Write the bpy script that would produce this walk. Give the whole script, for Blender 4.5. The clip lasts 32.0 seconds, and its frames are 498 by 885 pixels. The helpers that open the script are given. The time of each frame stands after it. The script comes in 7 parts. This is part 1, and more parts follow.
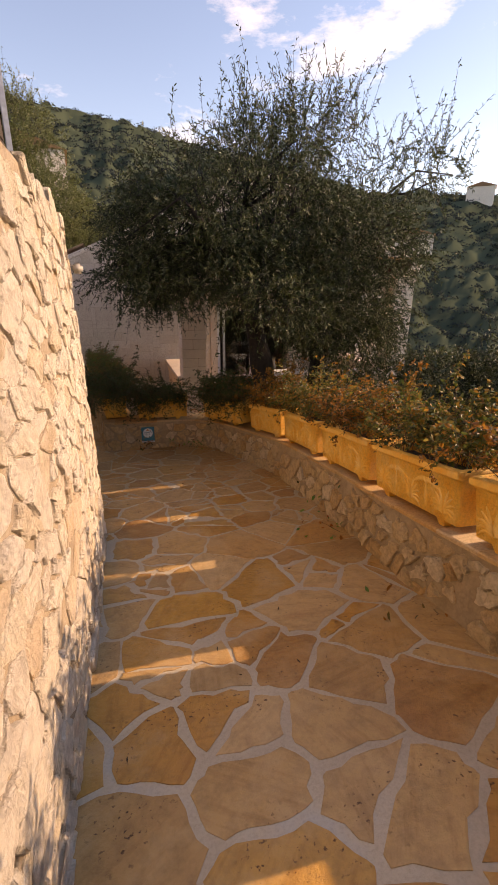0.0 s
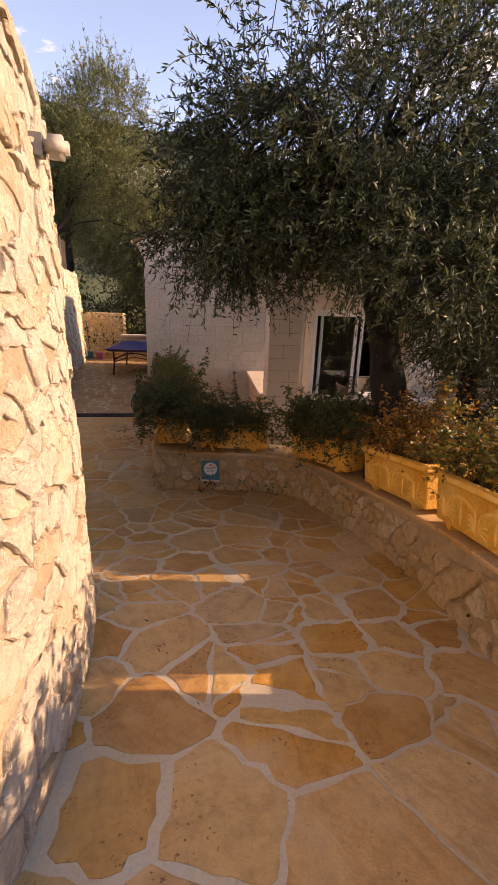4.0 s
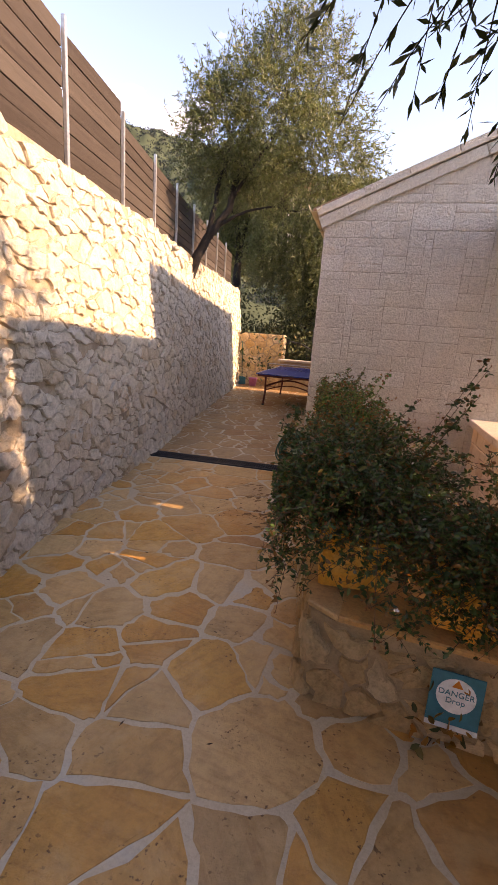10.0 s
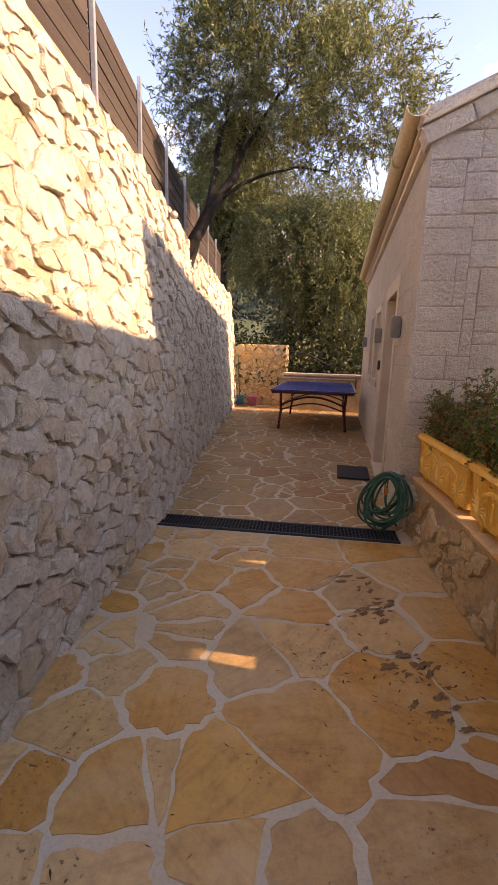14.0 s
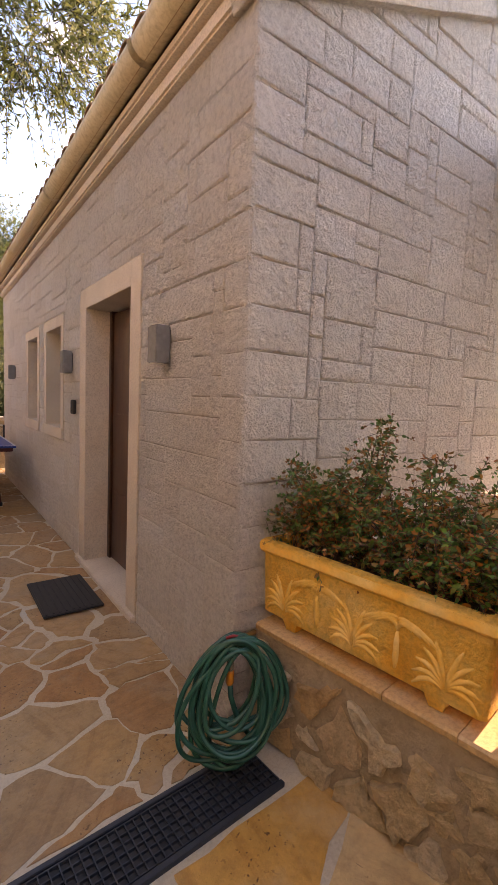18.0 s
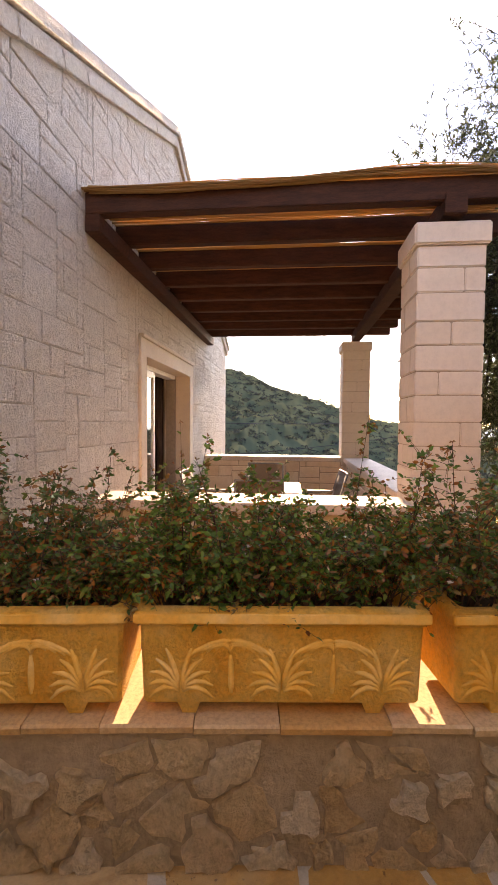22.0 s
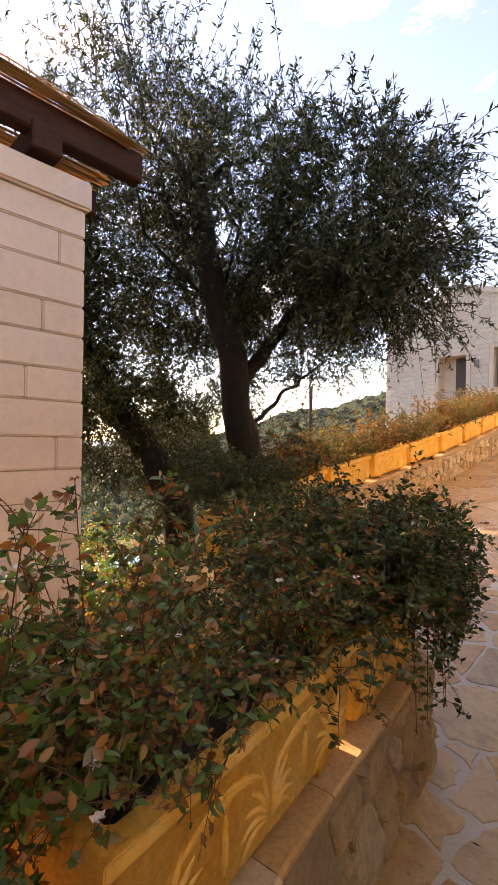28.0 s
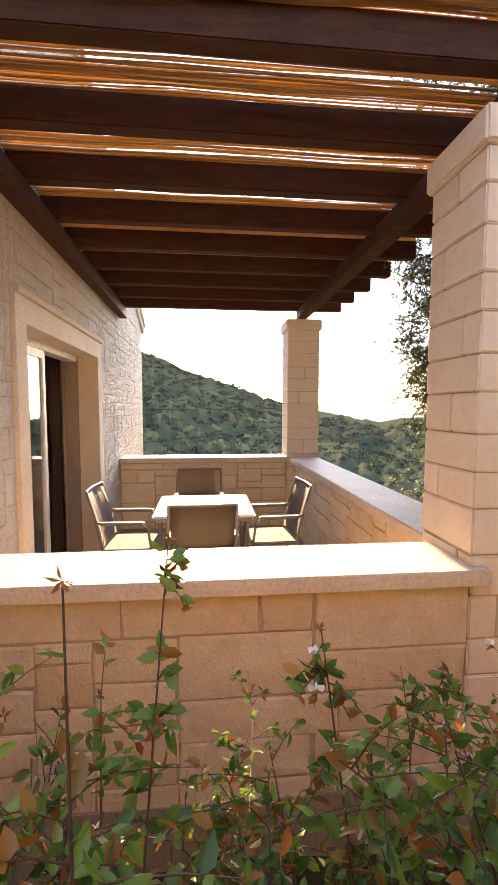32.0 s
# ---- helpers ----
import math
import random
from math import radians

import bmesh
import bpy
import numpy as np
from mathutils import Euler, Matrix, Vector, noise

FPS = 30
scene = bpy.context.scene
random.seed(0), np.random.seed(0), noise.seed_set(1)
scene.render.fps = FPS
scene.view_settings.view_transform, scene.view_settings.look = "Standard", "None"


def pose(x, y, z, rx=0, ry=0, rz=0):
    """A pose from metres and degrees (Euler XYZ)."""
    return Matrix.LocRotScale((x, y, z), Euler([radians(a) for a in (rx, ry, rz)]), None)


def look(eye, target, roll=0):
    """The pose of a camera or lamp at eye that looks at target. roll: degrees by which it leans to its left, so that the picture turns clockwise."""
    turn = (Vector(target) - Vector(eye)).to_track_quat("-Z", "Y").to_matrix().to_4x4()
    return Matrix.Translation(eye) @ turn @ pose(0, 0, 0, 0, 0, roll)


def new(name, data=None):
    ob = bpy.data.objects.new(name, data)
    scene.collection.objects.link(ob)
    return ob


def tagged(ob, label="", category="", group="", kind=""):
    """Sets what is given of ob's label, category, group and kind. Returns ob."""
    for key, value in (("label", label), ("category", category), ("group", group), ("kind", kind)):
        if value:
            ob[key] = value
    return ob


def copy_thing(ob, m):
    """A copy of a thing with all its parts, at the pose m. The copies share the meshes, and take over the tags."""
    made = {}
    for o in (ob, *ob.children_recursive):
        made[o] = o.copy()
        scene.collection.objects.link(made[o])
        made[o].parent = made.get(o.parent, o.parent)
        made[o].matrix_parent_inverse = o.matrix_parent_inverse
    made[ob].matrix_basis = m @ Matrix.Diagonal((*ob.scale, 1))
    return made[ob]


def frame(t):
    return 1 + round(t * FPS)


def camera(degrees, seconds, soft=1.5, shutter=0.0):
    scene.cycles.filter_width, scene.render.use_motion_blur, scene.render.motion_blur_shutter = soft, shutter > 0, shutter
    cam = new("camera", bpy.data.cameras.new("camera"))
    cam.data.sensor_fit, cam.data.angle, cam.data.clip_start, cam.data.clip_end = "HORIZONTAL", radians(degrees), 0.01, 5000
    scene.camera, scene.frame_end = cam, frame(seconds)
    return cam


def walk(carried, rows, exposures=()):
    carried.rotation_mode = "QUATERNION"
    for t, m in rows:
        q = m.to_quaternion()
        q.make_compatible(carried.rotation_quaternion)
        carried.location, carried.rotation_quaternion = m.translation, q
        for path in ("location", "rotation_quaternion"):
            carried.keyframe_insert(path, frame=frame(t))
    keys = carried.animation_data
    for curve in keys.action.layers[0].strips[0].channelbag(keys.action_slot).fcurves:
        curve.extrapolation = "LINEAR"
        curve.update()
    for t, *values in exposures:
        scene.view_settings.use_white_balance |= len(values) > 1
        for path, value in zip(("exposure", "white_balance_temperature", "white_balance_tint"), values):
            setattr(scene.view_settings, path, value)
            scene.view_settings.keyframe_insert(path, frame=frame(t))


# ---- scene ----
cam = camera(58.8, 32.0)
METRES, EYE, TILT, LEAN, TURN = 12.3, 2.49, 0.0, 0.0, -16.2
ROWS = [
    (0.0, 0.0, 0.0, 0.0, 0.09, -19.38, -0.26),
    (0.5, -0.0017, 0.0156, -0.0034, 1.15, -17.27, -1.27),
    (1.0, -0.0016, 0.034, -0.0053, 2.79, -16.12, -1.56),
    (1.5, -0.0079, 0.0557, -0.0101, 3.74, -15.85, -1.21),
    (2.0, -0.0122, 0.0779, -0.0156, 7.04, -15.72, -0.54),
    (2.5, -0.0133, 0.1019, -0.0179, 8.06, -16.87, -1.94),
    (4.5, -0.0316, 0.1899, -0.0345, 12.6, -17.58, -1.02),
    (5.0, -0.0357, 0.208, -0.0369, 15.26, -17.69, -0.36),
    (5.5, -0.038, 0.229, -0.0389, 19.47, -17.38, -1.38),
    (6.0, -0.0454, 0.249, -0.0435, 19.54, -16.95, -0.42),
    (6.5, -0.0525, 0.2692, -0.0459, 20.89, -16.28, -0.03),
    (7.0, -0.0577, 0.2912, -0.0492, 25.62, -15.77, -0.96),
    (7.5, -0.0698, 0.311, -0.0539, 25.93, -14.94, -1.08),
    (8.0, -0.0819, 0.3302, -0.0572, 26.18, -14.53, -1.32),
    (8.5, -0.0931, 0.3503, -0.0604, 29.78, -14.53, -3.32),
    (9.0, -0.1075, 0.3662, -0.0636, 30.09, -14.4, -3.2),
    (9.5, -0.1213, 0.3816, -0.0654, 30.2, -14.37, -3.27),
    (10.0, -0.1335, 0.4001, -0.0672, 31.17, -14.14, -4.08),
    (10.5, -0.1514, 0.4121, -0.0706, 31.31, -12.19, -3.78),
    (11.0, -0.1719, 0.422, -0.0731, 34.06, -12.37, -1.79),
    (11.5, -0.1919, 0.4354, -0.0766, 38.18, -12.4, -1.06),
    (12.0, -0.2096, 0.4493, -0.08, 33.37, -12.14, -1.64),
    (12.5, -0.2234, 0.4629, -0.082, 28.07, -12.35, -1.76),
    (13.0, -0.2384, 0.4835, -0.0829, 28.45, -11.94, -1.8),
    (13.5, -0.2548, 0.5012, -0.0877, 28.01, -11.68, -1.71),
    (15.5, -0.3153, 0.5827, -0.0902, 23.05, -10.71, -1.37),
    (16.0, -0.3276, 0.6063, -0.0919, 20.41, -10.21, -1.53),
    (16.5, -0.3418, 0.6269, -0.0925, 18.04, -9.74, -1.92),
    (17.0, -0.357, 0.6454, -0.0932, 8.26, -9.3, -2.19),
    (17.5, -0.3594, 0.6652, -0.0944, -5.85, -9.04, -3.07),
    (18.0, -0.3578, 0.6817, -0.0895, -19.62, -5.31, -2.42),
    (18.5, -0.3638, 0.6864, -0.088, -33.01, -2.82, -2.2),
    (19.0, -0.3736, 0.6877, -0.0881, -39.48, -2.23, -1.42),
    (19.5, -0.3761, 0.6876, -0.0881, -45.65, -1.93, -1.1),
    (20.0, -0.373, 0.6858, -0.0884, -51.32, -1.78, -0.69),
    (20.5, -0.3705, 0.6842, -0.0883, -56.06, -1.93, -0.48),
    (21.0, -0.3683, 0.6829, -0.0884, -59.95, -2.04, -0.32),
    (21.5, -0.3661, 0.6811, -0.0883, -63.72, -2.32, -0.25),
    (22.0, -0.3639, 0.6799, -0.0881, -68.3, -2.49, -0.43),
    (22.5, -0.3615, 0.6782, -0.088, -73.21, -2.53, -0.5),
    (23.0, -0.3585, 0.6756, -0.0882, -78.96, -2.72, -0.66),
    (23.5, -0.3559, 0.6728, -0.0881, -85.05, -2.81, -0.78),
    (24.0, -0.3496, 0.6711, -0.0889, -91.25, -2.95, -1.11),
    (24.5, -0.3371, 0.6676, -0.0877, -96.48, -2.87, -1.44),
    (25.0, -0.3269, 0.6621, -0.0872, -102.5, -2.31, -1.71),
    (25.5, -0.3231, 0.6601, -0.0868, -110.95, -0.98, -1.89),
    (27.5, -0.3085, 0.6795, -0.0887, -126.56, 0.53, -2.28),
    (28.0, -0.2927, 0.6831, -0.0866, -119.82, -0.32, -1.0),
    (28.5, -0.2828, 0.6903, -0.0867, -116.0, -0.86, -0.51),
    (29.0, -0.2778, 0.701, -0.086, -115.34, -1.88, -0.0),
    (29.5, -0.2721, 0.7098, -0.0839, -110.42, -3.19, 0.57),
    (30.0, -0.2652, 0.7174, -0.0816, -102.37, -3.74, 0.89),
    (30.5, -0.2632, 0.7232, -0.0798, -94.98, -3.83, 1.08),
    (31.0, -0.2638, 0.7275, -0.079, -88.91, -3.87, 0.92),
    (31.5, -0.2654, 0.7311, -0.0781, -84.34, -4.09, 0.41),
    (32.0, -0.2684, 0.7343, -0.078, -79.54, -4.45, -0.11),
]
walk(cam, [(t, pose(0, 0, EYE, TILT, LEAN, TURN) @ pose(METRES * x, METRES * y, METRES * z, 90 + pitch, roll, yaw)) for t, x, y, z, yaw, pitch, roll in ROWS],
     [(0.0, 1.26, 11200, 33), (3.0, 1.38, 11200, 34), (5.0, 1.86, 11100, 39), (6.0, 1.88, 11200, 40), (7.0, 2.44, 11100, 36), (9.0, 2.40, 11100, 36), (10.0, 2.24, 11100, 36), (13.0, 2.18, 11000, 36), (16.0, 2.46, 11700, 41), (18.0, 2.72, 11500, 33), (20.0, 2.46, 11300, 34), (22.0, 2.60, 11300, 34), (23.0, 2.70, 11300, 35), (24.5, 2.82, 11500, 36), (25.5, 2.90, 11500, 38), (28.0, 2.42, 11500, 33), (29.0, 2.86, 11500, 33), (30.0, 2.90, 11300, 29), (32.0, 2.85, 11300, 28)])

# ---- world and sun ----
SUN_DIR = Vector((1.0, -0.005, 0.386)).normalized()
world = bpy.data.worlds.new("sky")
scene.world = world
world.use_nodes = True
wn = world.node_tree
wn.nodes.clear()
w_out = wn.nodes.new("ShaderNodeOutputWorld")
w_bg = wn.nodes.new("ShaderNodeBackground")
w_sky = wn.nodes.new("ShaderNodeTexSky")
w_sky.sky_type = "NISHITA"
w_sky.sun_disc = False
w_sky.sun_elevation = math.asin(SUN_DIR.z)
w_sky.sun_rotation = math.atan2(SUN_DIR.x, SUN_DIR.y)
w_sky.air_density, w_sky.dust_density, w_sky.ozone_density = 1.0, 0.15, 4.5
w_bg.inputs["Strength"].default_value = 0.15
# thin white cloud over the blue
w_tc = wn.nodes.new("ShaderNodeTexCoord")
w_map = wn.nodes.new("ShaderNodeMapping")
w_map.inputs["Scale"].default_value = (1.0, 1.0, 2.6)
w_noise = wn.nodes.new("ShaderNodeTexNoise")
w_noise.inputs["Scale"].default_value = 2.6
w_noise.inputs["Detail"].default_value = 8
w_noise.inputs["Roughness"].default_value = 0.62
w_ramp = wn.nodes.new("ShaderNodeValToRGB")
w_ramp.color_ramp.elements[0].position = 0.55
w_ramp.color_ramp.elements[1].position = 0.72
w_mul = wn.nodes.new("ShaderNodeMath")
w_mul.operation = "MULTIPLY"
w_mul.inputs[1].default_value = 0.7
w_mix = wn.nodes.new("ShaderNodeMixRGB")
w_mix.inputs["Color2"].default_value = (7.0, 7.2, 7.6, 1)
L = wn.links.new
L(w_tc.outputs["Generated"], w_map.inputs["Vector"])
L(w_map.outputs["Vector"], w_noise.inputs["Vector"])
L(w_noise.outputs["Fac"], w_ramp.inputs["Fac"])
L(w_ramp.outputs["Color"], w_mul.inputs[0])
L(w_mul.outputs["Value"], w_mix.inputs["Fac"])
L(w_sky.outputs["Color"], w_mix.inputs["Color1"])
L(w_mix.outputs["Color"], w_bg.inputs["Color"])
L(w_bg.outputs["Background"], w_out.inputs["Surface"])

sun_data = bpy.data.lights.new("sun", "SUN")
sun_data.energy, sun_data.angle, sun_data.color = 2.7, radians(0.6), (1.0, 0.90, 0.76)
sun = new("sun", sun_data)
sun.matrix_world = look(SUN_DIR * 60, (0, 0, 0))

# ---- materials ----
class Nodes:
    def __init__(self, name, rough=0.8, metal=0.0):
        self.m = bpy.data.materials.new(name)
        self.m.use_nodes = True
        self.t = self.m.node_tree
        self.b = self.t.nodes["Principled BSDF"]
        self.b.inputs["Roughness"].default_value = rough
        self.b.inputs["Metallic"].default_value = metal
        self.tc = self.t.nodes.new("ShaderNodeTexCoord")

    def n(self, kind, **inputs):
        node = self.t.nodes.new(kind)
        for k, v in inputs.items():
            node.inputs[k.replace("_", " ")].default_value = v
        return node

    def link(self, a, b):
        self.t.links.new(a, b)

    def noise(self, scale, detail=4, rough=0.55, stretch=None):
        nz = self.n("ShaderNodeTexNoise", Scale=scale, Detail=detail, Roughness=rough)
        geo = self.n("ShaderNodeNewGeometry")
        if stretch:
            mp = self.n("ShaderNodeMapping", Scale=stretch)
            self.link(geo.outputs["Position"], mp.inputs["Vector"])
            self.link(mp.outputs["Vector"], nz.inputs["Vector"])
        else:
            self.link(geo.outputs["Position"], nz.inputs["Vector"])
        return nz.outputs["Fac"]

    def ramp(self, fac, stops):
        r = self.n("ShaderNodeValToRGB")
        cr = r.color_ramp
        while len(cr.elements) < len(stops):
            cr.elements.new(0.5)
        for e, (p, c) in zip(cr.elements, stops):
            e.position, e.color = p, (*c, 1)
        self.link(fac, r.inputs["Fac"])
        return r.outputs["Color"]

    def rnd(self):
        """One random number for each piece, be it an object or an island of a joined mesh."""
        oi, ge = self.n("ShaderNodeObjectInfo"), self.n("ShaderNodeNewGeometry")
        add, fr = self.n("ShaderNodeMath"), self.n("ShaderNodeMath")
        add.operation, fr.operation = "ADD", "FRACT"
        self.link(oi.outputs["Random"], add.inputs[0])
        self.link(ge.outputs["Random Per Island"], add.inputs[1])
        self.link(add.outputs[0], fr.inputs[0])
        return fr.outputs[0]

    def mix(self, a, b, fac, how="MIX"):
        x = self.n("ShaderNodeMixRGB")
        x.blend_type = how
        for sock, v in (("Color1", a), ("Color2", b), ("Fac", fac)):
            if isinstance(v, (int, float)):
                x.inputs[sock].default_value = v
            elif isinstance(v, tuple):
                x.inputs[sock].default_value = (*v, 1)
            else:
                self.link(v, x.inputs[sock])
        return x.outputs["Color"]

    def done(self, color, bump=None, strength=0.3, dist=0.01, rough=None):
        self.link(color, self.b.inputs["Base Color"])
        if bump is not None:
            bp = self.n("ShaderNodeBump", Strength=strength, Distance=dist)
            self.link(bump, bp.inputs["Height"])
            self.link(bp.outputs["Normal"], self.b.inputs["Normal"])
        if rough:
            mr = self.n("ShaderNodeMapRange", To_Min=rough[0], To_Max=rough[1])
            self.link(bump, mr.inputs["Value"])
            self.link(mr.outputs["Result"], self.b.inputs["Roughness"])
        return self.m


def mottled(name, stops, scale, grain=60, bump=0.3, dist=0.008, rough=0.85, piece=None, stretch=None, dirt=None, pit_shade=0.55, lump=0.0, streak=0.0, blend=0.4, film=None):
    """A surface with colours by piece, a broad mottle, a fine grain with shade put into the colour of its pits, and
    bedding streaks that run another way in each piece.
    """
    k = Nodes(name, rough)
    broad = k.ramp(k.noise(scale, 5, 0.6, stretch), stops)
    rn = None
    if piece:
        rn = k.rnd()
        per = k.ramp(rn, piece)
        broad = k.mix(per, broad, blend)
    fine = k.noise(grain, 6, 0.7, stretch)
    if lump:
        big = k.noise(lump, 5, 0.6)
        fine_all = k.mix(fine, big, 0.55)
    else:
        fine_all = fine
    # Shade for the grain's hollows is multiplied into the colour here.
    col = k.mix(broad, k.ramp(fine_all, [(0.30, (0.42, 0.40, 0.38)), (0.56, (1.0, 1.0, 1.0))]), pit_shade, "MULTIPLY")
    if streak and rn is not None:
        geo = k.n("ShaderNodeNewGeometry")
        ang = k.n("ShaderNodeMath")
        ang.operation = "MULTIPLY"
        ang.inputs[1].default_value = 37.0
        k.link(rn, ang.inputs[0])
        rot = k.n("ShaderNodeVectorRotate")
        rot.rotation_type = "Z_AXIS"
        k.link(geo.outputs["Position"], rot.inputs["Vector"])
        k.link(ang.outputs[0], rot.inputs["Angle"])
        mp = k.n("ShaderNodeMapping", Scale=(2.0, 14.0, 2.0))
        k.link(rot.outputs[0], mp.inputs["Vector"])
        nz = k.n("ShaderNodeTexNoise", Scale=1.6, Detail=6, Roughness=0.65)
        k.link(mp.outputs[0], nz.inputs["Vector"])
        col = k.mix(col, k.ramp(nz.outputs["Fac"], [(0.34, (0.62, 0.50, 0.36)), (0.50, (1.0, 1.0, 1.0)), (0.66, (1.0, 1.0, 1.0)), (0.78, (0.75, 0.66, 0.55))]), streak, "MULTIPLY")
        sp = k.ramp(k.noise(55, 3, 0.5), [(0.61, (1, 1, 1)), (0.68, (0.24, 0.17, 0.12))])
        patch = k.ramp(k.noise(3.2, 3, 0.5), [(0.50, (0, 0, 0)), (0.62, (1, 1, 1))])
        col = k.mix(col, k.mix(col, sp, 1.0, "MULTIPLY"), patch)
    fine = fine_all
    if film:
        # mortar slurry wiped thinly over the stones
        spot = k.ramp(k.noise(film[1], 7, 0.68), [(film[2], (0, 0, 0)), (film[2] + 0.22, (0.75, 0.75, 0.75))])
        col = k.mix(col, film[0], spot)
    if dirt:
        spot = k.ramp(k.noise(dirt[1], 6, 0.7), [(dirt[2], (0, 0, 0)), (dirt[2] + 0.12, (1, 1, 1))])
        col = k.mix(col, dirt[0], spot)
    return k.done(col, fine, bump, dist)


M_RUBBLE = mottled("rubble limestone", [(0.3, (0.52, 0.42, 0.29)), (0.5, (0.76, 0.67, 0.54)), (0.7, (0.86, 0.79, 0.67))], 8.0, 60, 1.0, 0.07, lump=17, pit_shade=0.62, blend=0.45,
                   piece=[(0.0, (0.86, 0.78, 0.65)), (0.22, (0.72, 0.64, 0.54)), (0.45, (0.84, 0.75, 0.61)), (0.66, (0.79, 0.66, 0.47)), (0.80, (0.66, 0.46, 0.27)), (0.90, (0.88, 0.82, 0.70)), (1.0, (0.64, 0.56, 0.46))],
                   dirt=((0.60, 0.33, 0.10), 1.7, 0.63))
M_MORTAR = mottled("wall mortar", [(0.3, (0.33, 0.25, 0.17)), (0.7, (0.52, 0.42, 0.30))], 4, 70, 1.0, 0.03, lump=24)
M_LOWSTONE = mottled("low wall stone", [(0.3, (0.50, 0.29, 0.11)), (0.55, (0.68, 0.48, 0.25)), (0.75, (0.80, 0.65, 0.43))], 6, 46, 1.0, 0.07, lump=18, pit_shade=0.78,
                     piece=[(0.0, (0.86, 0.72, 0.50)), (0.3, (0.64, 0.44, 0.23)), (0.55, (0.77, 0.58, 0.34)), (0.76, (0.64, 0.35, 0.12)), (0.9, (0.88, 0.77, 0.58)), (1.0, (0.78, 0.66, 0.46))], film=((0.58, 0.44, 0.26), 7, 0.55))
M_LOWMORTAR = mottled("low wall mortar", [(0.3, (0.40, 0.29, 0.17)), (0.7, (0.56, 0.42, 0.265))], 5, 60, 1.0, 0.04, lump=22, pit_shade=0.5)
M_SLAB = mottled("paving slab", [(0.28, (0.40, 0.160, 0.038)), (0.5, (0.54, 0.285, 0.085)), (0.72, (0.62, 0.40, 0.17))], 2.6, 40, 0.6, 0.014, rough=0.32, streak=0.45, pit_shade=0.62, blend=0.30, lump=13,
                 piece=[(0.0, (0.52, 0.33, 0.14)), (0.14, (0.62, 0.45, 0.25)), (0.26, (0.50, 0.23, 0.045)), (0.42, (0.56, 0.29, 0.07)), (0.54, (0.38, 0.27, 0.15)), (0.66, (0.58, 0.39, 0.18)), (0.78, (0.38, 0.185, 0.065)), (0.90, (0.58, 0.31, 0.065)), (1.0, (0.50, 0.37, 0.21))],
                 dirt=((0.11, 0.07, 0.04), 2.2, 0.68), film=((0.54, 0.36, 0.19), 2.6, 0.50))
M_SLAB_PASSAGE = mottled("dark brown paving slab", [(0.28, (0.26, 0.12, 0.045)), (0.5, (0.38, 0.21, 0.085)), (0.72, (0.47, 0.30, 0.14))], 3.2, 46, 0.7, 0.014, rough=0.55, streak=0.45, pit_shade=0.66, blend=0.35, lump=15,
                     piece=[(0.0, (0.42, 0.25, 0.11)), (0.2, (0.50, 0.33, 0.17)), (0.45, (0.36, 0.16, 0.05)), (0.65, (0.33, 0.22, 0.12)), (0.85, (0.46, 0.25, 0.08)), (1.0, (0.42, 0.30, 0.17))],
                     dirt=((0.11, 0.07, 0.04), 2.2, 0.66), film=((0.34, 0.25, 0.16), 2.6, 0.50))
M_GROUT = mottled("paving grout", [(0.3, (0.43, 0.36, 0.27)), (0.58, (0.54, 0.47, 0.36)), (0.74, (0.44, 0.48, 0.48))], 1.6, 70, 0.4, 0.008, rough=0.36, pit_shade=0.32)
M_ASHLAR = mottled("ashlar block", [(0.3, (0.78, 0.69, 0.58)), (0.7, (0.88, 0.81, 0.71))], 5, 75, 1.0, 0.08, rough=0.7, lump=38, pit_shade=0.48,
                   piece=[(0.0, (0.86, 0.79, 0.69)), (0.5, (0.79, 0.70, 0.59)), (1.0, (0.90, 0.84, 0.76))])
M_COLUMN = mottled("column block", [(0.3, (0.74, 0.62, 0.50)), (0.7, (0.82, 0.71, 0.59))], 4, 60, 0.35, 0.01, rough=0.8, lump=22, pit_shade=0.2,
                   piece=[(0.0, (0.81, 0.70, 0.58)), (0.5, (0.76, 0.64, 0.51)), (1.0, (0.84, 0.74, 0.63))])
M_JOINT = mottled("ashlar joint", [(0.3, (0.58, 0.48, 0.38)), (0.7, (0.70, 0.60, 0.49))], 5, 90, 0.4, 0.006)
M_COPING = mottled("smooth coping", [(0.3, (0.62, 0.51, 0.42)), (0.7, (0.72, 0.61, 0.51))], 2.2, 60, 0.12, 0.003, rough=0.55)
M_SURROUND = mottled("dressed stone surround", [(0.3, (0.60, 0.50, 0.39)), (0.7, (0.70, 0.60, 0.48))], 4, 90, 0.2, 0.004, rough=0.7)
M_LEDGE = mottled("ledge stone", [(0.3, (0.54, 0.29, 0.10)), (0.55, (0.66, 0.45, 0.22)), (0.75, (0.72, 0.58, 0.38))], 3.5, 60, 0.3, 0.006,
                  piece=[(0.0, (0.60, 0.42, 0.22)), (0.6, (0.54, 0.28, 0.08)), (1.0, (0.64, 0.52, 0.36))])
M_PLANTER = mottled("ochre planter", [(0.3, (0.94, 0.43, 0.055)), (0.5, (0.96, 0.54, 0.11)), (0.72, (0.96, 0.64, 0.23))], 5, 95, 1.0, 0.03, rough=0.75, lump=52, pit_shade=0.50,
                    dirt=((0.66, 0.48, 0.24), 3.0, 0.66))
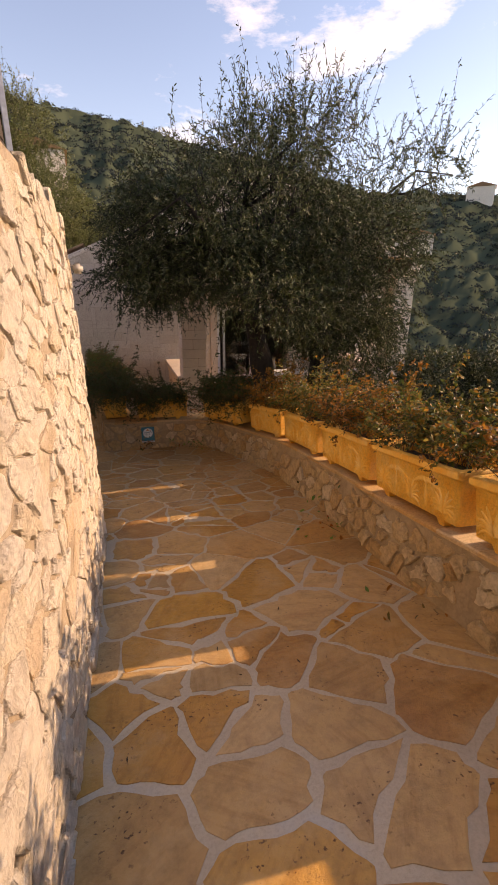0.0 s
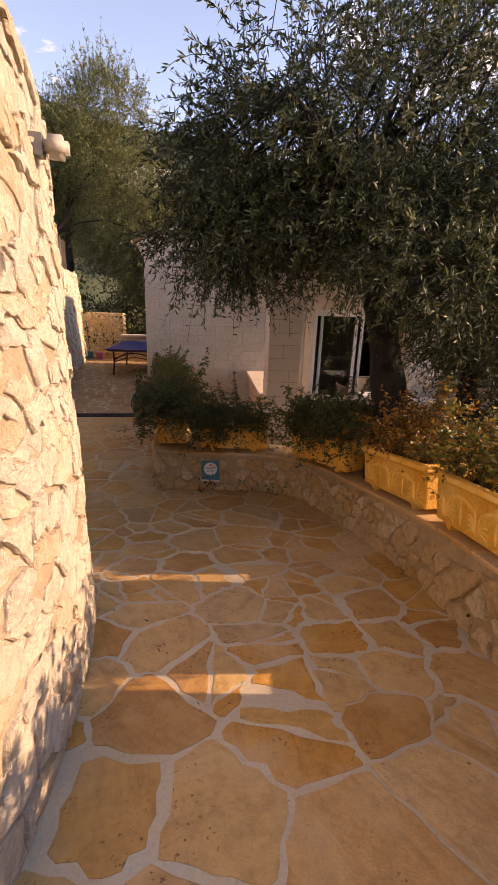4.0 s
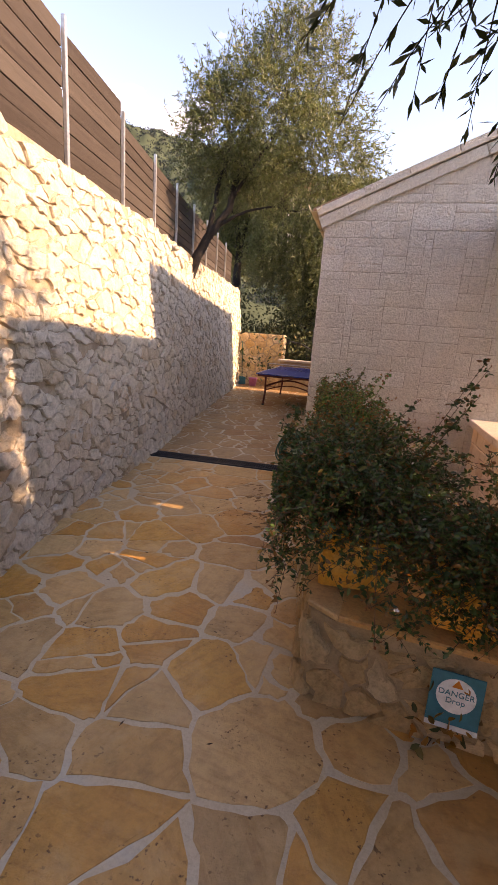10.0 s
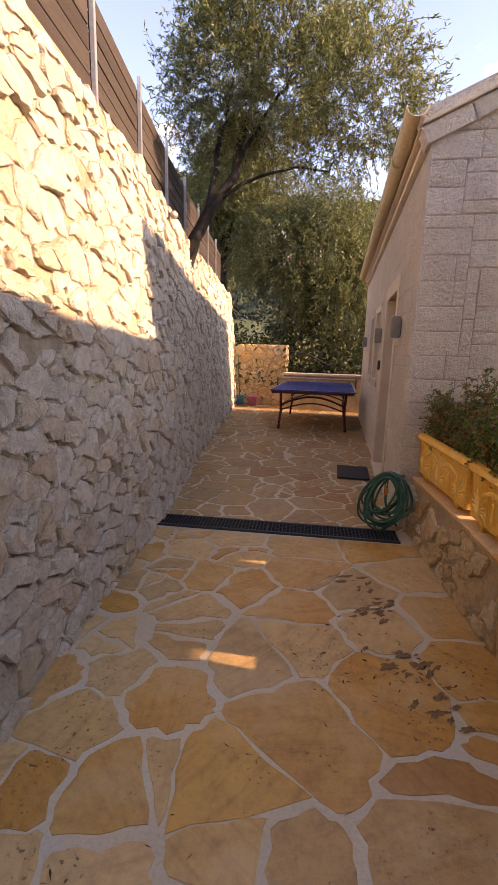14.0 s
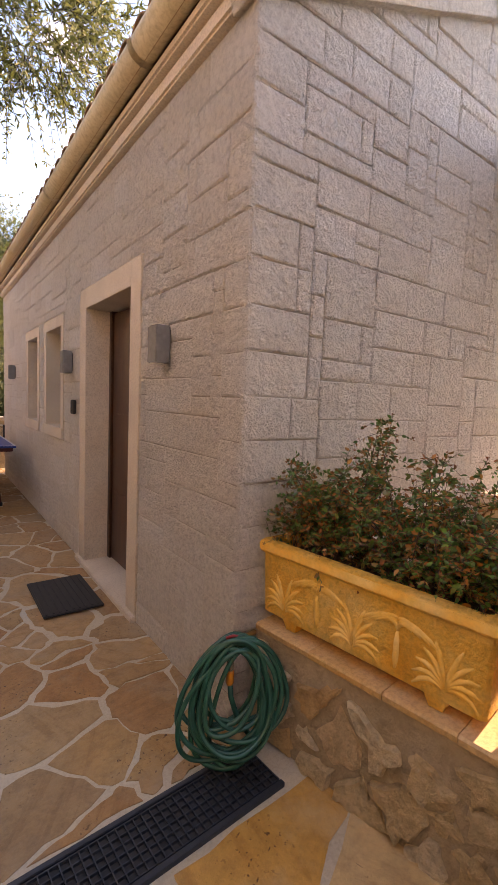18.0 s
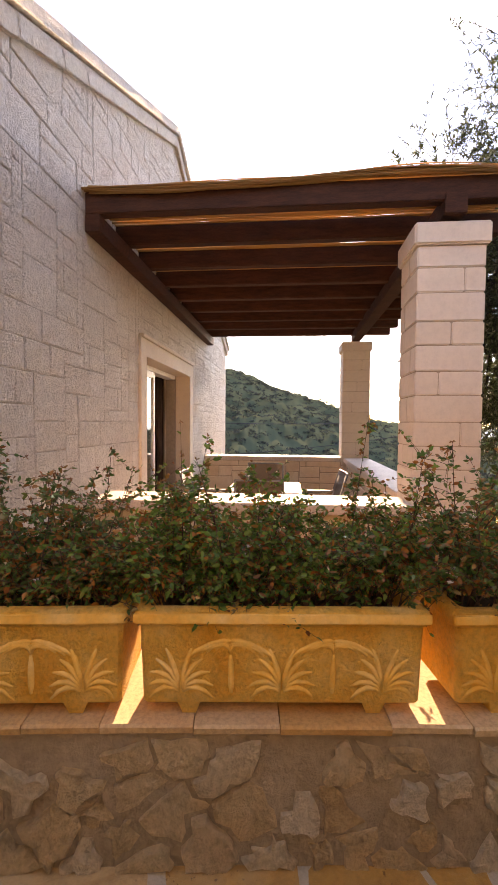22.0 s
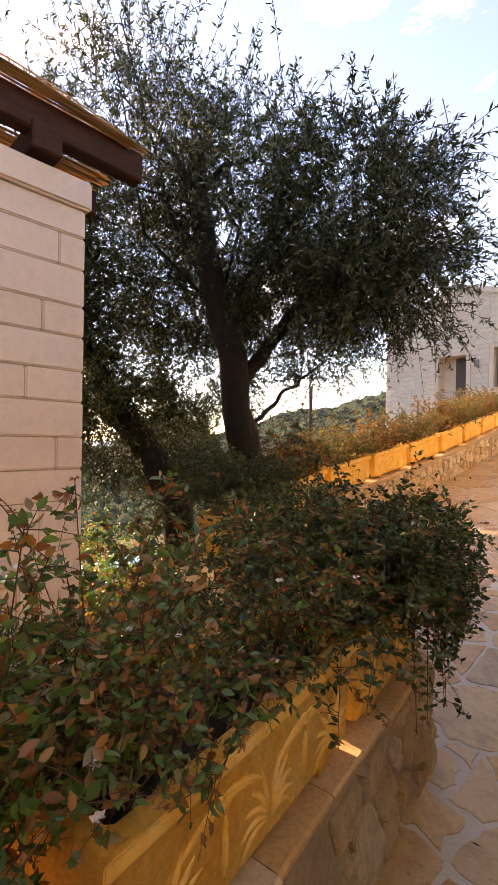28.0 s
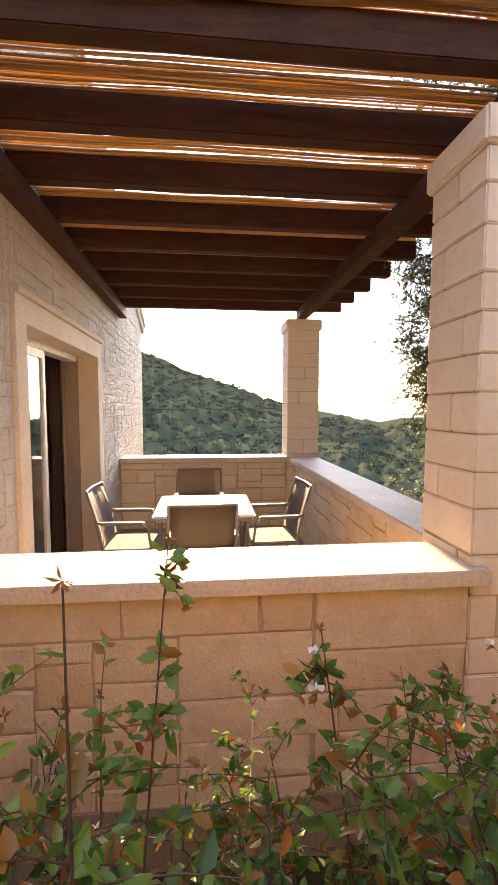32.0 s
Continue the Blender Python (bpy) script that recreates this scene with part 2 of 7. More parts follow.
# Pale ochre for the worn rim, and for relief light painted on mouldings.
M_PLANTER_WORN_LIT = mottled("worn and relief-lit pale ochre", [(0.3, (0.94, 0.47, 0.08)), (0.5, (0.96, 0.58, 0.15)), (0.72, (0.96, 0.67, 0.28))], 7, 90, 0.6, 0.01, rough=0.75, lump=40, pit_shade=0.3)
M_SOIL = mottled("soil", [(0.3, (0.03, 0.02, 0.012)), (0.7, (0.09, 0.06, 0.035))], 20, 90, 0.8, 0.02)
M_TIMBER = mottled("dark stained timber", [(0.3, (0.040, 0.014, 0.007)), (0.7, (0.085, 0.030, 0.014))], 5, 40, 0.3, 0.005, rough=0.72, stretch=(6, 1, 6))
M_TIMBER.node_tree.nodes["Principled BSDF"].inputs["Specular IOR Level"].default_value = 0.25
M_BOARD = mottled("weathered board", [(0.3, (0.024, 0.018, 0.015)), (0.7, (0.078, 0.062, 0.052))], 3, 60, 0.5, 0.006, rough=0.85, stretch=(1, 0.6, 9),
                  piece=[(0.0, (0.034, 0.026, 0.021)), (0.7, (0.062, 0.049, 0.041)), (1.0, (0.10, 0.084, 0.072))])
M_BARK = mottled("olive bark", [(0.3, (0.010, 0.007, 0.005)), (0.7, (0.034, 0.025, 0.019))], 7, 40, 0.9, 0.03, stretch=(3, 3, 0.8))
M_EARTH = mottled("hill earth", [(0.3, (0.045, 0.045, 0.022)), (0.55, (0.08, 0.075, 0.035)), (0.75, (0.13, 0.10, 0.055))], 0.8, 20, 0.5, 0.05)
M_EARTH.node_tree.nodes["Principled BSDF"].inputs["Specular IOR Level"].default_value = 0.05
M_BOARD.node_tree.nodes["Principled BSDF"].inputs["Specular IOR Level"].default_value = 0.2
M_REED = mottled("split reed", [(0.3, (0.28, 0.15, 0.05)), (0.7, (0.44, 0.27, 0.10))], 6, 120, 0.4, 0.004, stretch=(8, 8, 2),
                 piece=[(0.0, (0.30, 0.16, 0.05)), (1.0, (0.50, 0.31, 0.12))])
def let_light(mat, share, tint):
    """Thin stuff that glows when lit from behind."""
    t = mat.node_tree
    b = t.nodes["Principled BSDF"]
    tr, mx = t.nodes.new("ShaderNodeBsdfTranslucent"), t.nodes.new("ShaderNodeMixShader")
    tr.inputs["Color"].default_value = (*tint, 1)
    mx.inputs["Fac"].default_value = share
    t.links.new(b.outputs[0], mx.inputs[1])
    t.links.new(tr.outputs[0], mx.inputs[2])
    t.links.new(mx.outputs[0], t.nodes["Material Output"].inputs["Surface"])


let_light(M_REED, 0.42, (0.78, 0.50, 0.24))
M_RENDER = mottled("terrace floor", [(0.3, (0.30, 0.24, 0.19)), (0.7, (0.40, 0.33, 0.27))], 3, 60, 0.15, 0.003, rough=0.6)
M_GUTTER = mottled("cream gutter", [(0.3, (0.50, 0.40, 0.25)), (0.7, (0.58, 0.48, 0.31))], 2, 40, 0.1, 0.002, rough=0.45)
M_PARAPET = mottled("parapet block", [(0.3, (0.66, 0.47, 0.29)), (0.55, (0.78, 0.61, 0.44)), (0.75, (0.85, 0.72, 0.57))], 5.5, 50, 0.9, 0.03, rough=0.8, lump=9, pit_shade=0.22,
                    piece=[(0.0, (0.72, 0.51, 0.31)), (0.2, (0.78, 0.60, 0.41)), (0.5, (0.83, 0.68, 0.51)), (1.0, (0.85, 0.73, 0.58))], blend=0.5)
M_BEDJOINT = mottled("brown bed joint", [(0.3, (0.44, 0.32, 0.22)), (0.7, (0.58, 0.45, 0.33))], 5, 90, 0.5, 0.008)
M_TILE = mottled("roof tile", [(0.3, (0.24, 0.12, 0.06)), (0.7, (0.36, 0.20, 0.11))], 5, 50, 0.3, 0.006)


def plain(name, color, rough=0.5, metal=0.0, vary=0.15, scale=30):
    k = Nodes(name, rough, metal)
    f = k.noise(scale, 4, 0.6)
    lo = tuple(c * (1 - vary) for c in color)
    hi = tuple(min(1, c * (1 + vary)) for c in color)
    return k.done(k.ramp(f, [(0.3, lo), (0.7, hi)]), f, 0.06, 0.002)


M_WHITE = plain("white upvc", (0.74, 0.74, 0.73), 0.35)
M_GALV = plain("galvanised steel", (0.48, 0.49, 0.50), 0.45, 0.8)
M_DARKSTEEL = plain("dark grate steel", (0.045, 0.052, 0.065), 0.45, 0.5)
M_BLACK = plain("black rubber", (0.018, 0.018, 0.02), 0.7)
M_GREY = plain("grey lamp metal", (0.20, 0.20, 0.20), 0.5, 0.3)
M_HOSE = plain("green hose", (0.006, 0.085, 0.058), 0.36)
M_ORANGE = plain("orange plastic", (0.62, 0.20, 0.02), 0.4)
M_BRASS = plain("brass", (0.45, 0.32, 0.14), 0.35, 0.9)
M_RED = plain("red plastic", (0.40, 0.02, 0.02), 0.4)
M_TTBLUE = plain("table tennis blue", (0.012, 0.045, 0.26), 0.4)
M_TTRED = plain("table tennis frame", (0.10, 0.018, 0.012), 0.45, 0.2)
M_SIGN = plain("sign blue", (0.010, 0.16, 0.22), 0.4)
M_LIGHTBOX = plain("grey cast light body", (0.34, 0.32, 0.28), 0.6)
M_SIGNW = plain("sign white", (0.66, 0.70, 0.72), 0.45)
M_DOOR = mottled("dark door", [(0.3, (0.045, 0.018, 0.009)), (0.7, (0.10, 0.04, 0.02))], 4, 50, 0.15, 0.003, rough=0.35, stretch=(5, 5, 0.7))
M_GATE = mottled("brown gate timber", [(0.3, (0.10, 0.045, 0.025)), (0.7, (0.18, 0.085, 0.045))], 5, 40, 0.3, 0.005, rough=0.7, stretch=(6, 6, 1))
M_CURTAIN = plain("brown curtain", (0.10, 0.06, 0.04), 0.9)
M_FABRIC = plain("taupe mesh fabric", (0.135, 0.11, 0.09), 0.8, 0, 0.3, 300)
M_CHROME = plain("door metal", (0.55, 0.55, 0.55), 0.25, 0.9)
M_POOL = plain("turquoise water", (0.02, 0.28, 0.30), 0.1)
M_SEA = plain("hazy sea", (0.10, 0.16, 0.20), 0.25, 0, 0.1, 0.01)
M_FLOWER = plain("white flower", (0.75, 0.72, 0.68), 0.6)
M_PINK = plain("pink plastic", (0.50, 0.16, 0.34), 0.5)
# The darkness of unlit rooms is put into this brown.
M_INTERIOR = plain("interior coloured dim", (0.10, 0.085, 0.07), 0.8)


def leaf_material(name, stops, rough=0.45, back=0.3, gloss=0.5):
    k = Nodes(name, rough)
    col = k.ramp(k.rnd(), stops)
    col = k.mix(col, k.ramp(k.noise(1.6, 3), [(0.35, (0.55, 0.55, 0.55)), (0.65, (1, 1, 1))]), 0.6, "MULTIPLY")
    k.link(col, k.b.inputs["Base Color"])
    tr = k.n("ShaderNodeBsdfTranslucent")
    k.link(col, tr.inputs["Color"])
    mx = k.n("ShaderNodeMixShader", Fac=back)
    k.b.inputs["Specular IOR Level"].default_value = gloss
    k.link(k.b.outputs[0], mx.inputs[1])
    k.link(tr.outputs[0], mx.inputs[2])
    k.link(mx.outputs[0], k.t.nodes["Material Output"].inputs["Surface"])
    return k.m


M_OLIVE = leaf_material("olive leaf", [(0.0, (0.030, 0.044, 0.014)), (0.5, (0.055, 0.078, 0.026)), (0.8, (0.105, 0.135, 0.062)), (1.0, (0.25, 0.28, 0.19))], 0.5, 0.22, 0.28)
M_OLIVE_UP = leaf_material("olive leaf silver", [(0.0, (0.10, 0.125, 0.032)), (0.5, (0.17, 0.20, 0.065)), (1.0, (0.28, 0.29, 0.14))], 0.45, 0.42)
M_SHRUB = leaf_material("shrub leaf", [(0.0, (0.060, 0.15, 0.032)), (0.42, (0.13, 0.28, 0.055)), (0.70, (0.26, 0.42, 0.09)), (0.77, (0.28, 0.22, 0.07)), (0.86, (0.38, 0.11, 0.03)), (0.94, (0.56, 0.22, 0.05)), (1.0, (0.48, 0.34, 0.11))], 0.28, 0.42)
M_SHRUB_DEEP = leaf_material("deep green shrub leaf", [(0.0, (0.022, 0.055, 0.015)), (0.5, (0.050, 0.105, 0.026)), (0.80, (0.10, 0.165, 0.04)), (0.90, (0.20, 0.12, 0.04)), (1.0, (0.30, 0.14, 0.04))], 0.3, 0.25, 0.4)
M_SHRUB_MIX = leaf_material("turning shrub leaf", [(0.0, (0.055, 0.12, 0.03)), (0.50, (0.13, 0.26, 0.06)), (0.62, (0.24, 0.22, 0.07)), (0.76, (0.36, 0.12, 0.035)), (0.88, (0.50, 0.20, 0.05)), (1.0, (0.46, 0.28, 0.10))], 0.3, 0.32)
M_SHRUB_RED = leaf_material("autumn shrub leaf", [(0.0, (0.035, 0.06, 0.015)), (0.35, (0.18, 0.13, 0.03)), (0.65, (0.42, 0.16, 0.025)), (1.0, (0.50, 0.24, 0.04))], 0.5, 0.35)
M_SHRUB_GOLD = leaf_material("yellowing shrub leaf", [(0.0, (0.05, 0.085, 0.02)), (0.4, (0.14, 0.17, 0.04)), (0.7, (0.32, 0.25, 0.06)), (1.0, (0.48, 0.22, 0.04))], 0.45, 0.35)
M_WOODS = leaf_material("woodland leaf", [(0.0, (0.018, 0.035, 0.012)), (0.6, (0.045, 0.070, 0.024)), (0.9, (0.075, 0.095, 0.030)), (1.0, (0.15, 0.10, 0.03))], 0.7, 0.15)
M_CALYX = leaf_material("russet calyx", [(0.0, (0.30, 0.10, 0.04)), (0.6, (0.42, 0.18, 0.07)), (1.0, (0.34, 0.26, 0.09))], 0.5, 0.3)
M_STEM = plain("shrub stem", (0.09, 0.045, 0.025), 0.7)


def glass_material():
    k = Nodes("window glass", 0.02)
    k.b.inputs["Transmission Weight"].default_value = 1.0
    k.b.inputs["Base Color"].default_value = (0.86, 0.92, 0.90, 1)
    k.b.inputs["IOR"].default_value = 1.45
    return k.m


M_GLASS = glass_material()

# ---- building helpers ----
def mesh_of(name, verts, faces, mat, smooth=False):
    me = bpy.data.meshes.new(name)
    me.from_pydata(verts, [], faces)
    me.materials.append(mat)
    if smooth:
        me.polygons.foreach_set("use_smooth", [True] * len(me.polygons))
    me.update()
    return me


def thing(name, label, category, at=(0, 0, 0), turn=0.0, group="", kind=""):
    ob = new(name)
    ob.empty_display_size = 0.1
    ob.matrix_basis = pose(*at, 0, 0, turn)
    return tagged(ob, label, category, group, kind)


def part(name, bm, material, parent, label="", smooth=False):
    me = bpy.data.meshes.new(name)
    bm.to_mesh(me)
    bm.free()
    me.materials.append(material)
    if smooth:
        me.polygons.foreach_set("use_smooth", [True] * len(me.polygons))
    ob = new(name, me)
    ob.parent = parent
    if label:
        ob["label"] = label
    return ob


def solo(name, bm, material, label, category, group="", kind="", smooth=False):
    ob = part(name, bm, material, None, "", smooth)
    return tagged(ob, label, category, group, kind)


def pieces(name, me, parent, m=None):
    ob = new(name, me)
    ob.parent = parent
    if m is not None:
        ob.matrix_basis = m
    return ob


def box(x0, y0, z0, x1, y1, z1, bevel=0.0, bm=None, m=None):
    bm = bm or bmesh.new()
    r = bmesh.ops.create_cube(bm, size=1.0)
    bmesh.ops.scale(bm, vec=(x1 - x0, y1 - y0, z1 - z0), verts=r["verts"])
    bmesh.ops.translate(bm, vec=((x0 + x1) / 2, (y0 + y1) / 2, (z0 + z1) / 2), verts=r["verts"])
    if bevel:
        es = list({e for v in r["verts"] for e in v.link_edges})
        bmesh.ops.bevel(bm, geom=es, offset=bevel, segments=2, affect="EDGES")
    if m is not None:
        bmesh.ops.transform(bm, matrix=m, verts=r["verts"] if not bevel else bm.verts)
    return bm


def tube(points, radius, sides=8, bm=None, closed=False):
    """A swept round bar; radius is a number or a list along the points."""
    bm = bm or bmesh.new()
    pts = [Vector(p) for p in points]
    n = len(pts)
    rad = radius if isinstance(radius, (list, tuple)) else [radius] * n
    up = None
    rings = []
    for i, p in enumerate(pts):
        a, b = (pts[i - 1], pts[(i + 1) % n]) if closed else (pts[max(i - 1, 0)], pts[min(i + 1, n - 1)])
        d = (b - a).normalized()
        if up is None:
            up = d.orthogonal().normalized()
        up = (up - d * up.dot(d))
        up = up.normalized() if up.length > 1e-5 else d.orthogonal().normalized()
        s = d.cross(up)
        rings.append([bm.verts.new(p + (up * math.cos(2 * math.pi * k / sides) + s * math.sin(2 * math.pi * k / sides)) * rad[i]) for k in range(sides)])
    for i in range(n if closed else n - 1):
        r0, r1 = rings[i], rings[(i + 1) % n]
        for k in range(sides):
            bm.faces.new((r0[k], r0[(k + 1) % sides], r1[(k + 1) % sides], r1[k]))
    if not closed:
        bm.faces.new(rings[0][::-1])
        bm.faces.new(rings[-1])
    return bm


def lathe(profile, sides=20, bm=None):
    bm = bm or bmesh.new()
    rings = [[bm.verts.new((r * math.cos(2 * math.pi * k / sides), r * math.sin(2 * math.pi * k / sides), z)) for k in range(sides)] for r, z in profile]
    for a, b in zip(rings, rings[1:]):
        for k in range(sides):
            bm.faces.new((a[k], a[(k + 1) % sides], b[(k + 1) % sides], b[k]))
    bm.faces.new(rings[0][::-1])
    bm.faces.new(rings[-1])
    return bm


class Line:
    """A smooth curve in plan through given corners, by length u; side(u) points to its right."""

    def __init__(self, pts, smooth=True):
        pts = [Vector((p[0], p[1], 0)) for p in pts]
        dense = []
        if smooth:
            ext = [pts[0] * 2 - pts[1]] + pts + [pts[-1] * 2 - pts[-2]]
            for i in range(1, len(ext) - 2):
                p0, p1, p2, p3 = ext[i - 1:i + 3]
                for k in range(12):
                    t = k / 12
                    dense.append(0.5 * (2 * p1 + (p2 - p0) * t + (2 * p0 - 5 * p1 + 4 * p2 - p3) * t * t + (3 * p1 - p0 - 3 * p2 + p3) * t ** 3))
            dense.append(pts[-1])
        else:
            dense = pts
        self.p = dense
        self.s = [0.0]
        for a, b in zip(dense, dense[1:]):
            self.s.append(self.s[-1] + (b - a).length)
        self.length = self.s[-1]

    def at(self, u):
        u = min(max(u, 0), self.length - 1e-6)
        i = int(np.searchsorted(self.s, u, "right")) - 1
        a, b = self.p[i], self.p[i + 1]
        t = (u - self.s[i]) / (self.s[i + 1] - self.s[i])
        d = self.dirn(i, t)
        return a.lerp(b, t), Vector((d.y, -d.x, 0))

    def dirn(self, i, t):
        a = (self.p[i + 1] - self.p[max(i - 1, 0)]).normalized()
        b = (self.p[min(i + 2, len(self.p) - 1)] - self.p[i]).normalized()
        return a.lerp(b, t).normalized()

    def near(self, x, y):
        return min(zip(self.s, self.p), key=lambda q: (q[1].x - x) ** 2 + (q[1].y - y) ** 2)[0]


def clip(poly, px, py, nx, ny):
    out = []
    for i in range(len(poly)):
        a, b = poly[i - 1], poly[i]
        da, db = (a[0] - px) * nx + (a[1] - py) * ny, (b[0] - px) * nx + (b[1] - py) * ny
        if (da <= 0) != (db <= 0):
            t = da / (da - db)
            out.append((a[0] + (b[0] - a[0]) * t, a[1] + (b[1] - a[1]) * t))
        if db <= 0:
            out.append(b)
    return out


def cells(seeds, bounds, stretch=1.0, reach=16):
    """The Voronoi cells of seeds within bounds (x0, y0, x1, y1); y counts stretch-fold."""
    x0, y0, x1, y1 = bounds
    pts = np.array(seeds) * (1, stretch)
    out = []
    for i, (px, py) in enumerate(pts):
        d = np.hypot(pts[:, 0] - px, pts[:, 1] - py)
        near = np.argsort(d)[1:reach + 1]
        poly = [(x0, y0 * stretch), (x1, y0 * stretch), (x1, y1 * stretch), (x0, y1 * stretch)]
        for j in near:
            qx, qy = pts[j]
            poly = clip(poly, (px + qx) / 2, (py + qy) / 2, qx - px, qy - py)
            if len(poly) < 3:
                break
        if len(poly) >= 3:
            out.append([(a, b / stretch) for a, b in poly])
    return out


def scatter(rng, x0, y0, x1, y1, size_fn, tries=30, cap=4000):
    """Seeds with a spacing that varies from place to place."""
    made, grid, cell = [], {}, 0.35
    n = int((x1 - x0) * (y1 - y0) / 0.02) * tries // 10
    for _ in range(n):
        x, y = rng.uniform(x0, x1), rng.uniform(y0, y1)
        r = size_fn(x, y) * rng.uniform(0.65, 1.35)
        gx, gy = int(x / cell), int(y / cell)
        ok = True
        for a in range(gx - 2, gx + 3):
            for b in range(gy - 2, gy + 3):
                for qx, qy, qr in grid.get((a, b), ()):
                    if (qx - x) ** 2 + (qy - y) ** 2 < (max(r, qr) * 0.92) ** 2:
                        ok = False
                        break
                if not ok:
                    break
            if not ok:
                break
        if ok:
            grid.setdefault((gx, gy), []).append((x, y, r))
            made.append((x, y))
            if len(made) >= cap:
                break
    return made


def worn(poly, gap, rng, wobble=0.012, cut=0.22):
    """A cell drawn in by half a joint, with knocked-off corners."""
    cx = sum(p[0] for p in poly) / len(poly)
    cy = sum(p[1] for p in poly) / len(poly)
    ring = []
    n = len(poly)
    for i in range(n):
        a, p, b = poly[i - 1], poly[i], poly[(i + 1) % n]
        la, lb = math.dist(a, p), math.dist(b, p)
        c = rng.uniform(0.5, 1.0) * cut
        ring.append((p[0] + (a[0] - p[0]) * min(c, 0.05 / max(la, 1e-4)), p[1] + (a[1] - p[1]) * min(c, 0.05 / max(la, 1e-4))))
        ring.append((p[0] + (b[0] - p[0]) * min(c, 0.05 / max(lb, 1e-4)), p[1] + (b[1] - p[1]) * min(c, 0.05 / max(lb, 1e-4))))
    out = []
    for x, y in ring:
        r = math.hypot(x - cx, y - cy)
        k = max(0.25, 1 - gap / max(r, 1e-4))
        out.append((cx + (x - cx) * k + rng.uniform(-wobble, wobble), cy + (y - cy) * k + rng.uniform(-wobble, wobble)))
    return out, (cx, cy), min(math.hypot(x - cx, y - cy) for x, y in out)


def stone(ring, mid, surf, rng, proud, bulge, back=0.03, round_off=0.16):
    """Verts and faces of one stone on surf(u, v, height): a side, a rounded shoulder, a faceted face."""
    n = len(ring)
    tilt = (rng.uniform(-1, 1) * bulge, rng.uniform(-1, 1) * bulge)
    verts = [surf(x, y, -back) for x, y in ring]
    verts += [surf(x, y, proud * 0.45) for x, y in ring]
    for x, y in ring:
        k = 1 - round_off * rng.uniform(0.7, 1.4)
        u, v = mid[0] + (x - mid[0]) * k, mid[1] + (y - mid[1]) * k
        verts.append(surf(u, v, proud + (u - mid[0]) * tilt[0] * 6 + (v - mid[1]) * tilt[1] * 6 + rng.uniform(-0.3, 0.3) * bulge))
    verts.append(surf(mid[0], mid[1], proud + rng.uniform(0.2, 1.0) * bulge))
    faces = []
    for i in range(n):
        j = (i + 1) % n
        faces += [(i, j, n + j, n + i), (n + i, n + j, 2 * n + j, 2 * n + i), (2 * n + i, 2 * n + j, 3 * n)]
    return verts, faces


def rubble(poly, gap, surf, rng, proud, rough, lean, back=0.03, jag=0.010, full=True):
    """One broken stone: a wavering outline, then rings of facets at uneven heights on a leaning face."""
    cx = sum(p[0] for p in poly) / len(poly)
    cy = sum(p[1] for p in poly) / len(poly)
    ring = []
    n = len(poly)
    for i in range(n):
        a, b = poly[i], poly[(i + 1) % n]
        ln = math.dist(a, b)
        if ln < 0.012:
            continue
        k = 5 if ln > 0.26 else 4 if ln > 0.16 else 3 if ln > 0.07 else 2
        for j in range(k):
            t = (j + (rng.uniform(0.12, 0.3) if j == 0 else rng.uniform(-0.15, 0.15))) / k
            x, y = a[0] + (b[0] - a[0]) * t, a[1] + (b[1] - a[1]) * t
            x, y = x + jag * 1.7 * noise.noise((x * 19, y * 19, 1.7)), y + jag * 1.7 * noise.noise((x * 19, y * 19, 8.3))
            r = math.hypot(x - cx, y - cy)
            f = max(0.3, 1 - gap * rng.uniform(0.5, 1.6) / max(r, 1e-4))
            ring.append((cx + (x - cx) * f, cy + (y - cy) * f))
    m = len(ring)
    if m < 4 or min(math.hypot(x - cx, y - cy) for x, y in ring) < 0.012:
        return None
    an = rng.uniform(0, 6.28)
    tx, ty = lean * math.cos(an), lean * math.sin(an)

    def at(k, jitter):
        out = []
        for x, y in ring:
            u, v = cx + (x - cx) * k * rng.uniform(0.93, 1.05), cy + (y - cy) * k * rng.uniform(0.93, 1.05)
            out.append(surf(u, v, max(0.002, proud + (u - cx) * tx + (v - cy) * ty + rng.uniform(-1, 1) * jitter)))
        return out

    verts = [surf(x, y, -back) for x, y in ring]
    verts += [surf(x, y, max(0.001, 0.5 * (proud + (x - cx) * tx + (y - cy) * ty))) for x, y in ring]
    verts += at(0.93, rough * 0.6)
    faces = []
    for r in range(2):
        o = r * m
        for i in range(m):
            j = (i + 1) % m
            faces.append((o + i, o + j, o + m + j, o + m + i))
    # the broken face: one flat, or two that meet along a ridge
    o = 2 * m
    if full and m > 6:
        i = rng.randrange(m)
        k = m // 2 + rng.choice((-1, 0, 1))
        mid = [surf(cx, cy, proud + rng.uniform(-0.2, 1.0) * rough)]
        verts += mid
        one = [o + (i + q) % m for q in range(k + 1)]
        two = [o + (i + k + q) % m for q in range(m - k + 1)]
        faces += [tuple(one) + (3 * m,), tuple(two) + (3 * m,)]
    else:
        faces.append(tuple(range(o, o + m)))
        verts.append(surf(cx, cy, 0.0))
    return verts, faces


